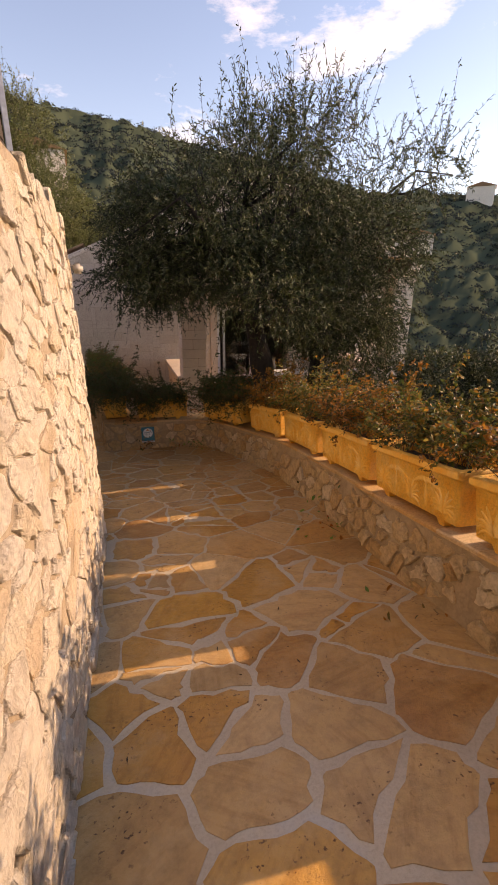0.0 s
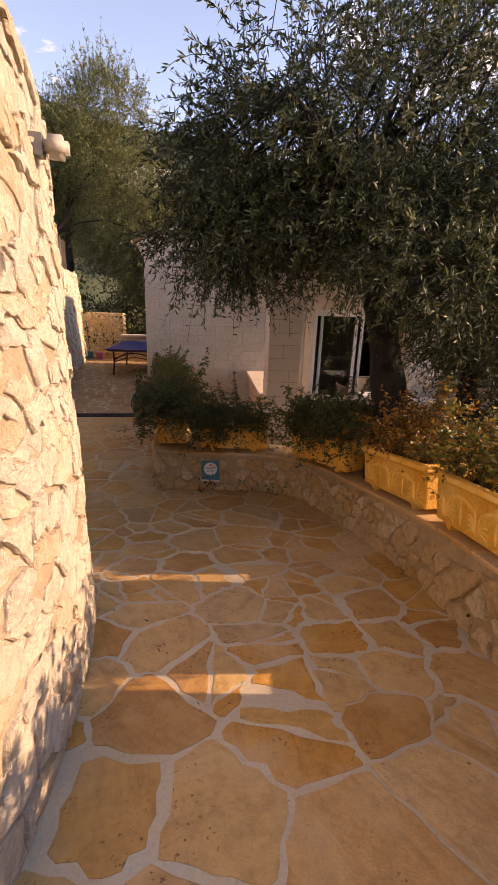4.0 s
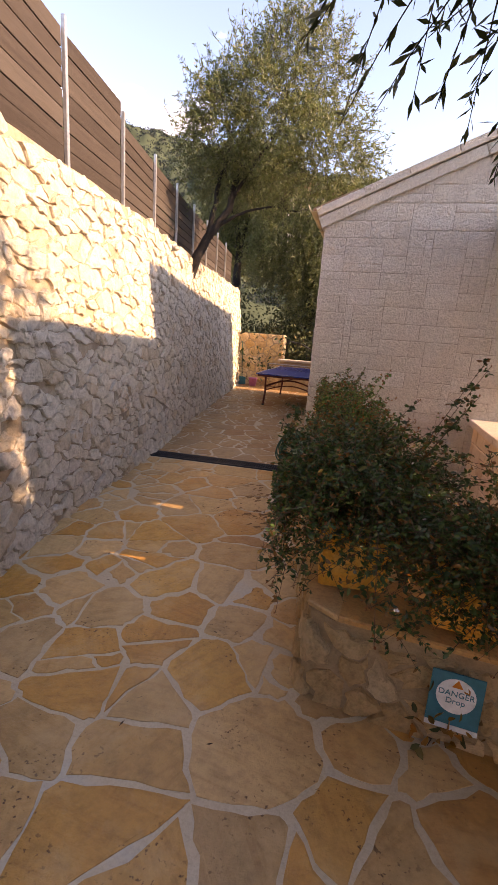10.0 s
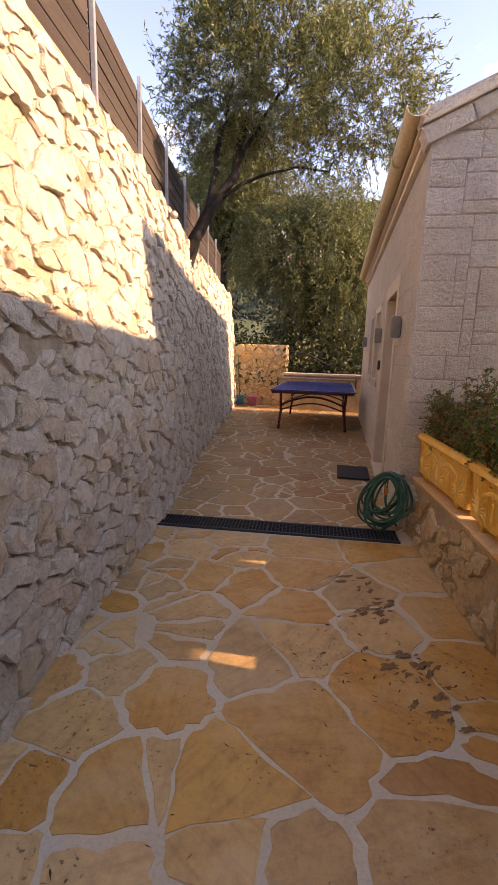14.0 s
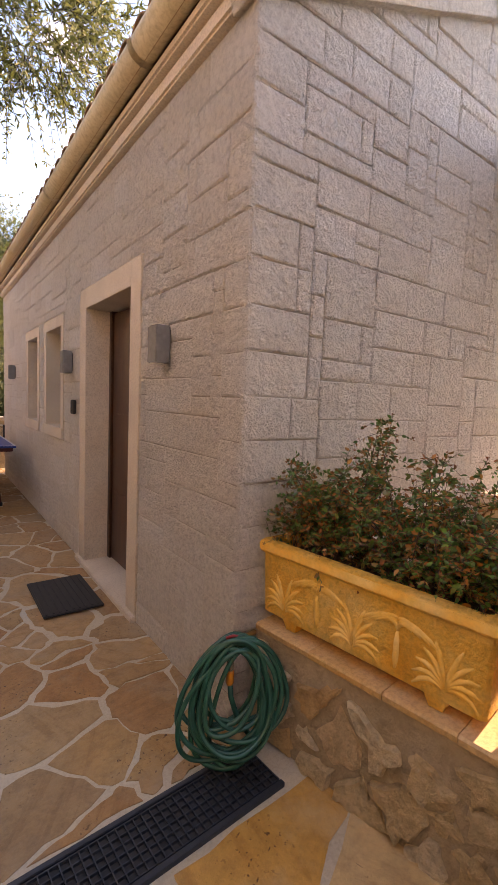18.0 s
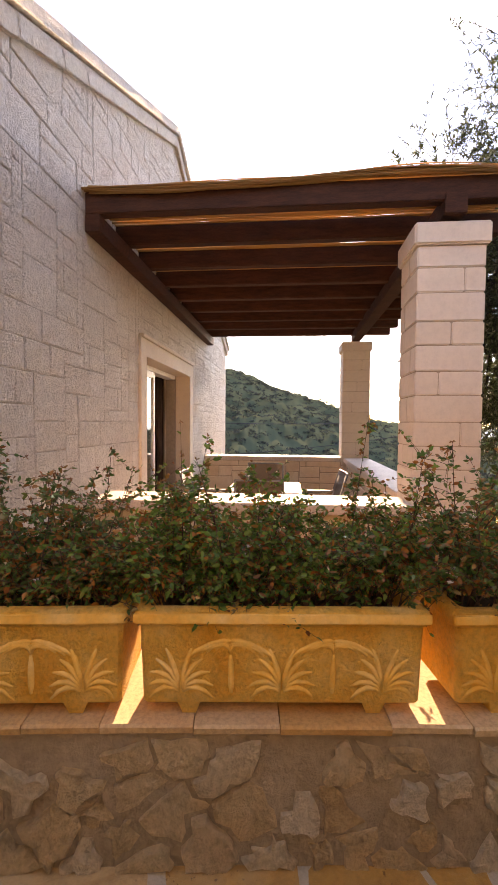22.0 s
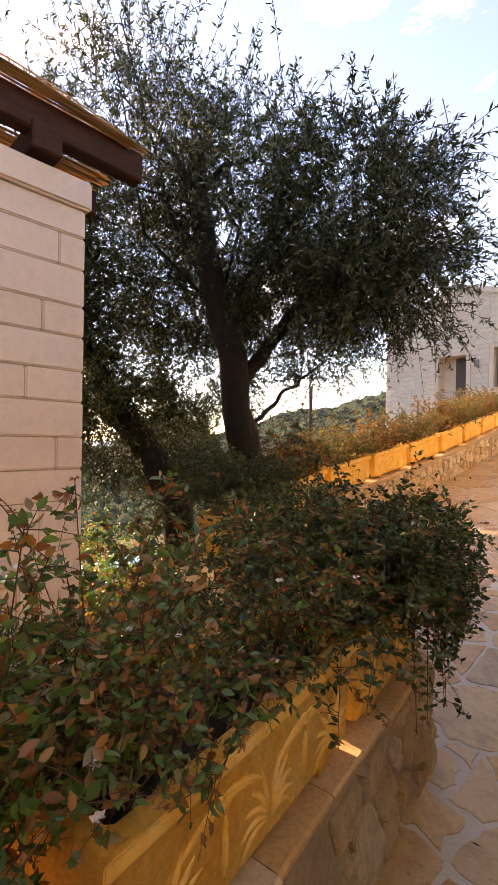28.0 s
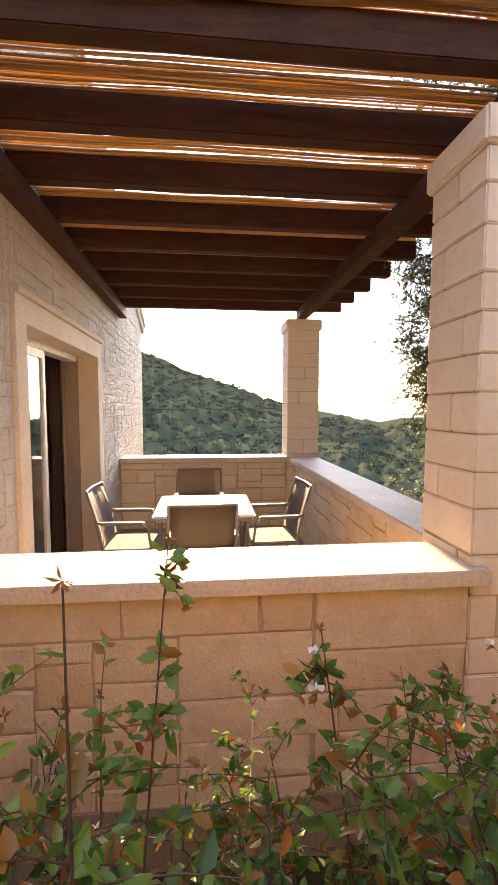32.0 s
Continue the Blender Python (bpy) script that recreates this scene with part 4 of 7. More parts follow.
def pergola():
    pg = thing("pergola", "dark-stained timber pergola roofed with reed matting", "pergola")
    part("main_beam", box(PX0 - 0.06, PY0 + 0.16, 2.755, PX1 + 0.2, PY0 + 0.30, 2.885, 0.006), M_TIMBER, pg)
    part("wall_beam", box(PX0 - 0.05, HY - 0.13, 2.72, PX1 + 0.2, HY - 0.02, 2.842, 0.006), M_TIMBER, pg)
    n = 9
    for k in range(n):
        x = PX0 + (PX1 + 0.08 - PX0) * k / (n - 1)
        bm = box(x - 0.045, PY0 - 0.29, 2.845, x + 0.045, HY - 0.02, 2.995, 0.006)
        part("rafter", bm, M_TIMBER, pg)
    rng = random.Random(8)
    v, f = [], []
    for layer, thin in ((0.0, 0.96), (0.011, 0.35)):
        rx = PX0 - 0.10
        while rx < PX1 + 0.14:
            w = rng.uniform(0.007, 0.013)
            if rng.random() > thin:
                rx += w
                continue
            y0, y1 = PY0 - 0.26 + rng.uniform(-0.05, 0.05), HY - 0.01
            o = len(v)
            for i in range(7):
                y = y0 + (y1 - y0) * i / 6
                z = 2.999 + layer + 0.012 * noise.noise((rx * 1.5, y * 1.2, 0)) + rng.uniform(0, 0.010)
                x = rx + rng.uniform(-0.004, 0.004)
                v += [(x - w / 2, y, z), (x, y, z + w * 0.7), (x + w / 2, y, z), (x, y, z - w * 0.4)]
            for i in range(6):
                for k in range(4):
                    a, b = o + i * 4 + k, o + i * 4 + (k + 1) % 4
                    f.append((a, b, b + 4, a + 4))
            rx += w + rng.choice((-0.001, -0.001, 0.0, 0.0, 0.001, 0.004)) + (rng.uniform(0.006, 0.018) if rng.random() < 0.14 else 0.0)
    ob = pieces("reed_mat", mesh_of("reed_mat", v, f, M_REED), pg)
    tagged(ob, "loose golden reed matting", kind="stuff")
    # slack reed bundles along the front edge
    v, f = [], []
    for k in range(26):
        o = len(v)
        w = rng.uniform(0.007, 0.012)
        dx, dz, ph = rng.uniform(-0.03, 0.05), rng.uniform(0, 0.05), rng.uniform(-0.2, 0.2)
        for i in range(25):
            t = i / 24
            y = PY0 - 0.20 + (HY - PY0 + 0.14) * t
            sag = 0.055 * math.sin(t * math.pi * 2.0 + ph) + 0.02 * math.sin(t * 11 + k)
            x, z = PX0 - 0.075 + dx * 0.5 - 0.012 * abs(math.sin(t * 6.5)), 2.985 + dz * 0.5 + sag * 0.55
            v += [(x - w / 2, y, z), (x, y, z + w / 2), (x + w / 2, y, z), (x, y, z - w / 2)]
        for i in range(24):
            for q in range(4):
                a, b = o + i * 4 + q, o + i * 4 + (q + 1) % 4
                f.append((a, b, b + 4, a + 4))
    ob = pieces("reed_edge", mesh_of("reed_edge", v, f, M_REED), pg)
    tagged(ob, "sagging bundle of golden reeds", kind="stuff")
    return pg


pergola()

# ---- planters ----
def planter_mesh(length, width=0.36):
    L2, W2 = length / 2, width / 2
    rings = [(0.026, 0.040), (0.021, 0.045), (0.013, 0.298), (0.004, 0.305), (-0.003, 0.312), (-0.005, 0.338), (0.0, 0.352), (0.012, 0.358), (0.034, 0.358), (0.042, 0.345), (0.056, 0.275)]
    bm = bmesh.new()
    made = []
    for ins, z in rings:
        a, b, c = L2 - ins, W2 - ins, 0.012
        made.append([bm.verts.new(p) for p in ((-a + c, -b, z), (a - c, -b, z), (a, -b + c, z), (a, b - c, z), (a - c, b, z), (-a + c, b, z), (-a, b - c, z), (-a, -b + c, z))])
    for r0, r1 in zip(made, made[1:]):
        for k in range(8):
            bm.faces.new((r0[k], r0[(k + 1) % 8], r1[(k + 1) % 8], r1[k]))
    bm.faces.new(made[0][::-1])
    return bm


def motif(cx, fan, width=0.36):
    """One raised fan or palm on the front of a planter."""
    bm = bmesh.new()
    W2 = width / 2

    def face(x, z):
        t = (z - 0.045) / 0.243
        return (x * (0.97 + 0.03 * t), -(W2 - 0.022 + 0.008 * t) + 0.0015, z)

    def rib(pts, r):
        tube([face(x, z) for x, z in pts], [r * k * 1.35 for k in (0.5, 1.0, 1.0, 0.9, 0.45)], 6, bm)

    if fan:
        for s in (-1, 1):
            for k in range(5):
                an = 0.25 + k * 0.30
                ln = 0.132 - 0.008 * k
                bx, bz = cx + s * 0.006, 0.07 + 0.0048 * (4 - k)
                rib([(bx + s * math.sin(an * (0.5 + 0.6 * t)) * ln * t, bz + math.cos(an * (0.5 + 0.75 * t)) * ln * t + 0.01) for t in (0, 0.25, 0.5, 0.75, 1)], 0.0072)
    else:
        rib([(cx, 0.075 + 0.13 * t) for t in (0, 0.25, 0.5, 0.75, 1)], 0.0085)
        for s in (-1, 1):
            for k in range(4):
                r = 0.034 + 0.022 * k
                rib([(cx + s * (r - r * math.cos(t * 2.2)) * 0.85, 0.208 + 0.014 * k + math.sin(t * 2.6) * 0.030 - t * 0.022 * k) for t in (0, 0.3, 0.6, 0.85, 1.05)], 0.0066)
    return bm


PLANTERS = []


def make_planter(length, label):
    pl = thing("planter", label, "planter", group="planters on the low wall")
    part("tub", planter_mesh(length), M_PLANTER, pl)
    n = 5 if length > 0.8 else 4
    for i in range(n):
        # Mouldings are coloured paler: the light on the relief is in their ochre.
        part("moulding", motif(-length / 2 + 0.135 + (length - 0.27) * i / (n - 1), i % 2 == 0), M_PLANTER_WORN_LIT, pl, "raised palm-leaf moulding", True)
    rim = length / 2 + 0.004
    part("rim", box(-rim, -0.1885, 0.316, rim, -0.1815, 0.348, 0.003), M_PLANTER_WORN_LIT, pl, "worn pale rim")
    a = length / 2 - 0.058
    part("soil", box(-a, -0.118, 0.2, a, 0.118, 0.29), M_SOIL, pl, "dark dry soil")
    for sx in (-1, 1):
        for sy in (-1, 1):
            bm = bmesh.new()
            fx, fy = sx * (length / 2 - 0.17), sy * 0.125
            lo = [bm.verts.new((fx + a_ * 0.022, fy + b_ * 0.022, 0.0)) for a_, b_ in ((-1, -1), (1, -1), (1, 1), (-1, 1))]
            hi = [bm.verts.new((fx + a_ * 0.040, fy + b_ * 0.034, 0.05)) for a_, b_ in ((-1, -1), (1, -1), (1, 1), (-1, 1))]
            bm.faces.new(lo[::-1])
            bm.faces.new(hi)
            for k in range(4):
                bm.faces.new((lo[k], lo[(k + 1) % 4], hi[(k + 1) % 4], hi[k]))
            part("foot", bm, M_PLANTER, pl)
    return pl


def wall_pose(u0, u1, back=0.194):
    """A pose on the ledge between two lengths of the low wall: x along it, y away from the path."""
    a, sa = LOW.at(u0)
    b, sb = LOW.at(u1)
    s = (sa + sb).normalized()
    pa, pb = a - s * back, b - s * back
    pa.z = floor_z(a.x, a.y) + LOW_H + 0.033
    pb.z = floor_z(b.x, b.y) + LOW_H + 0.033
    x = (pb - pa).normalized()
    y = Vector((0, 0, 1)).cross(x).normalized()
    z = x.cross(y)
    m = Matrix((x, y, z)).transposed().to_4x4()
    m.translation = (pa + pb) / 2
    return m


SPANS = [(LOW.near(-0.6, a), LOW.near(-0.6, b)) for a, b in ((10.70, 9.80), (9.74, 8.82), (8.73, 7.82), (7.74, 7.07))]
_u = LOW.near(-0.02, 6.95)
SPANS += [(_u + 0.18, _u + 1.02), (_u + 1.24, _u + 2.28)]
_u += 2.48
while _u + 0.88 < LOW.length:
    SPANS.append((_u, _u + 0.88))
    _u += 1.02
first, short = None, None
for u0, u1 in SPANS:
    m = wall_pose(u0, u1)
    ln = u1 - u0
    if ln < 0.75:
        ob = make_planter(ln + 0.03, "short ochre cast-stone planter with palm-leaf relief on the wall corner")
        ob.matrix_basis = m
    elif first is None:
        first = make_planter(0.945, "ochre cast-stone planter box with palm-leaf relief on the ledge")
        first.matrix_basis = m
        ob = first
    elif ln < 0.87:
        if short is None:
            short = make_planter(0.80, "ochre cast-stone planter box with palm-leaf relief on the ledge")
            ob = short
            ob.matrix_basis = m
        else:
            ob = copy_thing(short, m)
    else:
        ob = copy_thing(first, m)
    PLANTERS.append(m)


# ---- door, windows and lamps of the house ----
def front_door():
    d = thing("door_1", "dark brown wooden front door in a deep stone surround", "door", (HX, (DOOR_Y0 + DOOR_Y1) / 2, 0), kind="structure")
    w = (DOOR_Y1 - DOOR_Y0) / 2
    for s in (-1, 1):
        part("jamb", box(-0.018, min(s * (w - 0.004), s * (w + 0.155)), 0.0, 0.24, max(s * (w - 0.004), s * (w + 0.155)), DOOR_Z + 0.15, 0.003), M_SURROUND, d)
    part("lintel", box(-0.018, -w + 0.004, DOOR_Z - 0.004, 0.24, w - 0.004, DOOR_Z + 0.15, 0.003), M_SURROUND, d)
    part("threshold", box(-0.05, -w - 0.17, -0.02, 0.24, w + 0.17, 0.035, 0.006), M_SURROUND, d)
    part("door_frame", box(0.17, -w, 0.035, 0.235, -w + 0.05, DOOR_Z, 0.004), M_DOOR, d)
    part("door_frame", box(0.17, w - 0.05, 0.035, 0.235, w, DOOR_Z, 0.004), M_DOOR, d)
    leaf = part("door_leaf", box(0.19, -w + 0.05, 0.04, 0.232, w - 0.05, DOOR_Z - 0.02, 0.004), M_DOOR, d)
    for z0, z1 in ((0.16, 0.62), (0.70, 1.25), (1.33, 1.92)):
        for y0, y1 in ((-w + 0.11, -0.03), (0.03, w - 0.11)):
            part("panel", box(0.180, y0, z0, 0.192, y1, z1, 0.005), M_DOOR, leaf)
    part("door_handle", tube([(0.19, -w + 0.11, 1.0), (0.14, -w + 0.11, 1.0), (0.13, -w + 0.13, 1.0), (0.13, -w + 0.24, 1.0)], 0.009), M_CHROME, leaf, "steel lever handle")
    part("door_plate", box(0.183, -w + 0.09, 0.9, 0.191, -w + 0.13, 1.1, 0.003), M_CHROME, leaf)


front_door()


M_FRAME_BROWN = plain("taupe blind", (0.30, 0.24, 0.19), 0.6)


def small_window(i, y0, y1, z0, z1):
    w = thing("window_%d" % i, "narrow recessed window in a plain stone surround", "window", (HX, 0, 0), kind="structure")
    b = 0.10
    part("surround", box(-0.016, y0 - b, z0, 0.2, y0 + 0.004, z1, 0.003), M_SURROUND, w)
    part("surround", box(-0.016, y1 - 0.004, z0, 0.2, y1 + b, z1, 0.003), M_SURROUND, w)
    part("lintel", box(-0.016, y0 - b, z1 - 0.004, 0.2, y1 + b, z1 + b, 0.003), M_SURROUND, w)
    part("window_sill", box(-0.03, y0 - b, z0 - b, 0.2, y1 + b, z0 + 0.004, 0.003), M_SURROUND, w)
    f = part("window_frame", box(0.2, y0, z0, 0.25, y0 + 0.05, z1, 0.004), M_FRAME_BROWN, w)
    part("window_frame", box(0.2, y1 - 0.05, z0, 0.25, y1, z1, 0.004), M_FRAME_BROWN, w)
    part("window_frame", box(0.2, y0 + 0.05, z1 - 0.05, 0.25, y1 - 0.05, z1, 0.004), M_FRAME_BROWN, w)
    part("window_frame", box(0.2, y0 + 0.05, z0, 0.25, y1 - 0.05, z0 + 0.05, 0.004), M_WHITE, w)
    part("blind", box(0.255, y0, z0, 0.275, y1, z1), M_FRAME_BROWN, w, "closed taupe blind")
    p = part("pane", box(0.222, y0 + 0.05, z0 + 0.05, 0.230, y1 - 0.05, z1 - 0.05), M_GLASS, w)
    p.visible_shadow = False


for i, (a, b, c, d) in enumerate(WIN_S):
    small_window(i + 1, a, b, c, d)


def sliding_window():
    x0, x1, z0, z1 = GW
    w = thing("window_3", "white sliding terrace door, half open, in a stone surround", "window", (0, HY, 0), kind="structure")
    b = 0.16
    part("surround", box(x0 - b, -0.035, z0 - 0.02, x0 + 0.004, 0.34, z1, 0.003), M_SURROUND, w)
    part("surround", box(x1 - 0.004, -0.035, z0 - 0.02, x1 + b, 0.34, z1, 0.003), M_SURROUND, w)
    part("lintel", box(x0 - b, -0.035, z1 - 0.004, x1 + b, 0.34, z1 + b, 0.003), M_SURROUND, w)
    part("ledge", box(x0 - b, -0.06, z1 + b, x1 + b, 0.05, z1 + b + 0.035, 0.006), M_SURROUND, w)
    f = 0.055
    for xa, xb, paint in ((x0, x0 + f, M_WHITE), (x1 - f, x1, M_FRAME_BROWN)):
        part("window_frame", box(xa, 0.17, z0, xb, 0.30, z1, 0.004), paint, w)
    part("window_frame", box(x0 + f, 0.17, z1 - f, x1 - f, 0.30, z1, 0.004), M_WHITE, w)
    part("window_sill", box(x0 + f, 0.17, z0, x1 - f, 0.30, z0 + 0.04, 0.004), M_WHITE, w)
    third = (x1 - x0 - 2 * f) / 2
    for k, (xa, dy) in enumerate(((x0 + f, 0.18), (x0 + f + 0.14, 0.235))):
        xb = xa + third
        sash = part("sash", box(xa, dy, z0 + 0.04, xa + 0.06, dy + 0.04, z1 - f, 0.004), M_WHITE, w)
        part("stile", box(xb - 0.06, dy, z0 + 0.04, xb, dy + 0.04, z1 - f, 0.004), M_WHITE, sash)
        part("rail", box(xa + 0.06, dy, z0 + 0.04, xb - 0.06, dy + 0.04, z0 + 0.12, 0.004), M_WHITE, sash)
        part("rail", box(xa + 0.06, dy, z1 - f - 0.07, xb - 0.06, dy + 0.04, z1 - f, 0.004), M_WHITE, sash)
        p = part("pane", box(xa + 0.06, dy + 0.016, z0 + 0.12, xb - 0.06, dy + 0.022, z1 - f - 0.07), M_GLASS, sash)
        p.visible_shadow = False


sliding_window()


def curtain(x, y, width, z0, z1):
    bm = bmesh.new()
    n = 40
    rows = [z1, z1 - 0.5, (z0 + z1) / 2 + 0.1, (z0 + z1) / 2 - 0.1, z0 + 0.5, z0]
    pinch = [1.0, 0.85, 0.62, 0.60, 0.85, 0.95]
    grid = []
    for z, p in zip(rows, pinch):
        grid.append([bm.verts.new((x - width * p * (1 - i / n), y + 0.035 * math.sin(i * 0.95) * p, z)) for i in range(n + 1)])
    for a, b in zip(grid, grid[1:]):
        for i in range(n):
            bm.faces.new((a[i], a[i + 1], b[i + 1], b[i]))
    bmesh.ops.solidify(bm, geom=bm.faces[:], thickness=0.004)
    return solo("curtain", bm, M_CURTAIN, "brown curtain tied back beside the open terrace door", "curtain", smooth=True)


curtain(GW[1] - 0.07, HY + 0.36, 0.34, GW[2] + 0.02, GW[3] - 0.02)
curtain(GW[0] + 0.95, HY + 0.40, 0.5, GW[2] + 0.02, GW[3] - 0.02)


def wall_lamp(y, z=1.66, w=0.11, h=0.19):
    lamp = thing("wall_lamp", "grey metal up-and-down wall lamp on the ashlar", "wall lamp", (HX - 0.016, y, z), group="wall lamps by the door")
    part("body", box(-0.085, -w / 2, -h / 2, -0.006, w / 2, h / 2, 0.006), M_GREY, lamp)
    part("mount", box(-0.006, -w / 2 + 0.015, -h / 2 + 0.02, 0.0, w / 2 - 0.015, h / 2 - 0.02), M_BLACK, lamp)
    glass = part("lens", lathe([(0.0, -0.002), (0.035, -0.002), (0.035, 0.004), (0.0, 0.004)], 16), M_LENS, lamp, "pale unlit lamp lens")
    glass.matrix_basis = pose(-0.053, 0, -h / 2 - 0.003)
    top = part("lens", lathe([(0.0, -0.002), (0.035, -0.002), (0.035, 0.004), (0.0, 0.004)], 16), M_LENS, lamp, "pale unlit lamp lens")
    top.matrix_basis = pose(-0.053, 0, h / 2 + 0.002)
    return lamp


M_LENS = plain("pale lamp lens", (0.62, 0.58, 0.50), 0.3)
wall_lamp(11.43)
wall_lamp(13.33)
wall_lamp(16.4)
bell = thing("intercom", "small black intercom box beside the door", "intercom", (HX - 0.016, 13.2, 1.28))
part("case", box(-0.03, -0.04, -0.06, 0.0, 0.04, 0.06, 0.005), M_BLACK, bell)
part("button", box(-0.034, -0.012, -0.03, -0.03, 0.012, -0.006, 0.002), M_CHROME, bell)


def gutter():
    g = thing("gutter", "cream half-round roof gutter along the eave", "gutter", kind="structure")
    bm = bmesh.new()
    r, n = 0.075, 12
    x0, z0 = HX - 0.135, EAVE + 0.075
    rings = []
    for y in (HY - 0.10, HYB + 0.1):
        rings.append([bm.verts.new((x0 + rr * math.cos(math.pi + math.pi * k / n), y, z0 + rr * math.sin(math.pi + math.pi * k / n))) for rr in (r, r - 0.006) for k in range(n + 1)])
    a, b = rings
    m = n + 1
    for k in range(n):
        bm.faces.new((a[k], a[k + 1], b[k + 1], b[k]))
        bm.faces.new((a[m + k + 1], a[m + k], b[m + k], b[m + k + 1]))
        bm.faces.new((a[k + 1], a[k], a[m + k], a[m + k + 1]))
    for i, j in ((0, m), (n, m + n)):
        bm.faces.new((a[i], b[i], b[j], a[j]))
    part("channel", bm, M_GUTTER, g, "", True)
    for y in (HY + 0.75, HY + 2.7, HY + 4.7):
        bm = bmesh.new()
        pts = [(x0 + (r + 0.006) * math.cos(math.pi + math.pi * k / n), z0 + (r + 0.006) * math.sin(math.pi + math.pi * k / n)) for k in range(n + 1)]
        ra = [bm.verts.new((x, y, z)) for x, z in pts]
        rb = [bm.verts.new((x, y + 0.05, z)) for x, z in pts]
        for k in range(n):
            bm.faces.new((ra[k], ra[k + 1], rb[k + 1], rb[k]))
        bmesh.ops.solidify(bm, geom=bm.faces[:], thickness=0.004)
        part("bracket", bm, M_GUTTER, g)
    bm = box(HX - 0.055, HY - 0.02, 2.885, HX + 0.02, HYB, 2.965, 0.012)
    c = part("cornice", bm, M_SURROUND, g, "stone cornice moulding under the gutter")
    part("cornice", box(HX - 0.095, HY - 0.02, 2.967, HX + 0.02, HYB, 3.02, 0.012), M_SURROUND, g)


gutter()

# ---- drain, mat, hose ----
def drain():
    d = thing("drain_grate", "dark steel channel drain grate across the paving", "drain")
    a, b = Vector((-2.92, 10.36, 0.0)), Vector((HX - 0.01, 10.49, 0.0))
    ax = (b - a)
    ln = ax.length
    d.matrix_basis = pose(a.x, a.y, 0, 0, 0, math.degrees(math.atan2(ax.y, ax.x)))
    part("channel", box(0, -0.10, -0.02, ln, 0.10, 0.002), M_BLACK, d, "dark channel bed")
    part("edge", box(0, -0.115, -0.02, ln, -0.095, 0.016, 0.002), M_DARKSTEEL, d)
    part("edge", box(0, 0.095, -0.02, ln, 0.115, 0.016, 0.002), M_DARKSTEEL, d)
    for s in range(2):
        bm = bmesh.new()
        x0, x1 = ln * s / 2 + 0.004, ln * (s + 1) / 2 - 0.004
        for k in range(7):
            y = -0.088 + 0.0293 * k
            box(x0, y - 0.002, 0.0, x1, y + 0.002, 0.013, 0, bm)
        x = x0
        while x < x1:
            box(x, -0.09, 0.002, x + 0.004, 0.09, 0.014, 0, bm)
            x += 0.029
        ob = part("grate", bm, M_DARKSTEEL, d, "galvanised mesh grating")
        ob["kind"] = "stuff"


drain()
mat = thing("doormat", "black rubber doormat on the paving by the door", "doormat", (-1.16, 12.36, 0.012))
part("mat_body", box(-0.185, -0.29, 0, 0.185, 0.29, 0.014, 0.004), M_BLACK, mat)
for k in range(9):
    part("rib", box(-0.17 + 0.0395 * k, -0.27, 0.014, -0.156 + 0.0395 * k, 0.27, 0.019), M_BLACK, mat)


def hose():
    h = thing("garden_hose", "coiled green garden hose hung on a wall tap", "hose", (-0.975, 10.585, 0.0))
    rng = random.Random(3)
    for c in range(17):
        n = 44
        hw, x0, drift = rng.uniform(0.09, 0.185), rng.uniform(0.0, 0.06), rng.uniform(-0.09, 0.05)
        top, low = rng.uniform(0.455, 0.505), rng.uniform(0.035, 0.19)
        off, out = rng.uniform(-0.035, 0.03), rng.uniform(0.0, 0.12)
        pts = []
        for i in range(n):
            an = 2 * math.pi * i / n
            k = (1 - math.cos(an)) / 2
            x = x0 * (1 - k) + drift * k + hw * math.sin(an) * (0.78 + 0.34 * k) * (1.0 + 0.05 * math.sin(3 * an + c))
            w = off + out * k + 0.012 * math.sin(2 * an + c)
            pts.append((0.89 * x - 0.45 * w, -0.45 * x - 0.89 * w, top + (low - top) * k))
        part("coil", tube(pts, 0.0092, 8, None, True), M_HOSE, h, "", True)
    part("hose_end", tube([(-0.005, 0.0, 0.33), (-0.004, -0.01, 0.27), (0.012, -0.03, 0.20), (0.05, -0.06, 0.13), (0.09, -0.07, 0.09)], 0.0105, 8), M_HOSE, h, "", True)


hose()
tap = thing("tap", "chrome garden tap with red handle and orange hose connector", "tap", (-0.955, 10.60, 0.45))
part("pipe", tube([(0.11, 0.02, 0.02), (0.03, 0.0, 0.02), (-0.01, -0.01, 0.012), (-0.025, -0.015, -0.03)], 0.012, 10), M_BRASS, tap, "", True)
part("handle", tube([(-0.035, 0.006, 0.042), (-0.012, -0.006, 0.050), (0.018, -0.022, 0.046)], 0.006, 8), M_RED, tap, "red tap handle", True)
b_ = part("connector", lathe([(0.011, -0.04), (0.014, -0.03), (0.014, 0.01), (0.010, 0.02)], 14), M_CHROME, tap, "grey coupling", True)
b_.matrix_basis = pose(-0.025, -0.015, -0.04)
b_ = part("connector", lathe([(0.012, -0.05), (0.016, -0.04), (0.016, 0.0), (0.011, 0.01)], 14), M_ORANGE, tap, "orange hose connector", True)
b_.matrix_basis = pose(-0.025, -0.015, -0.085)


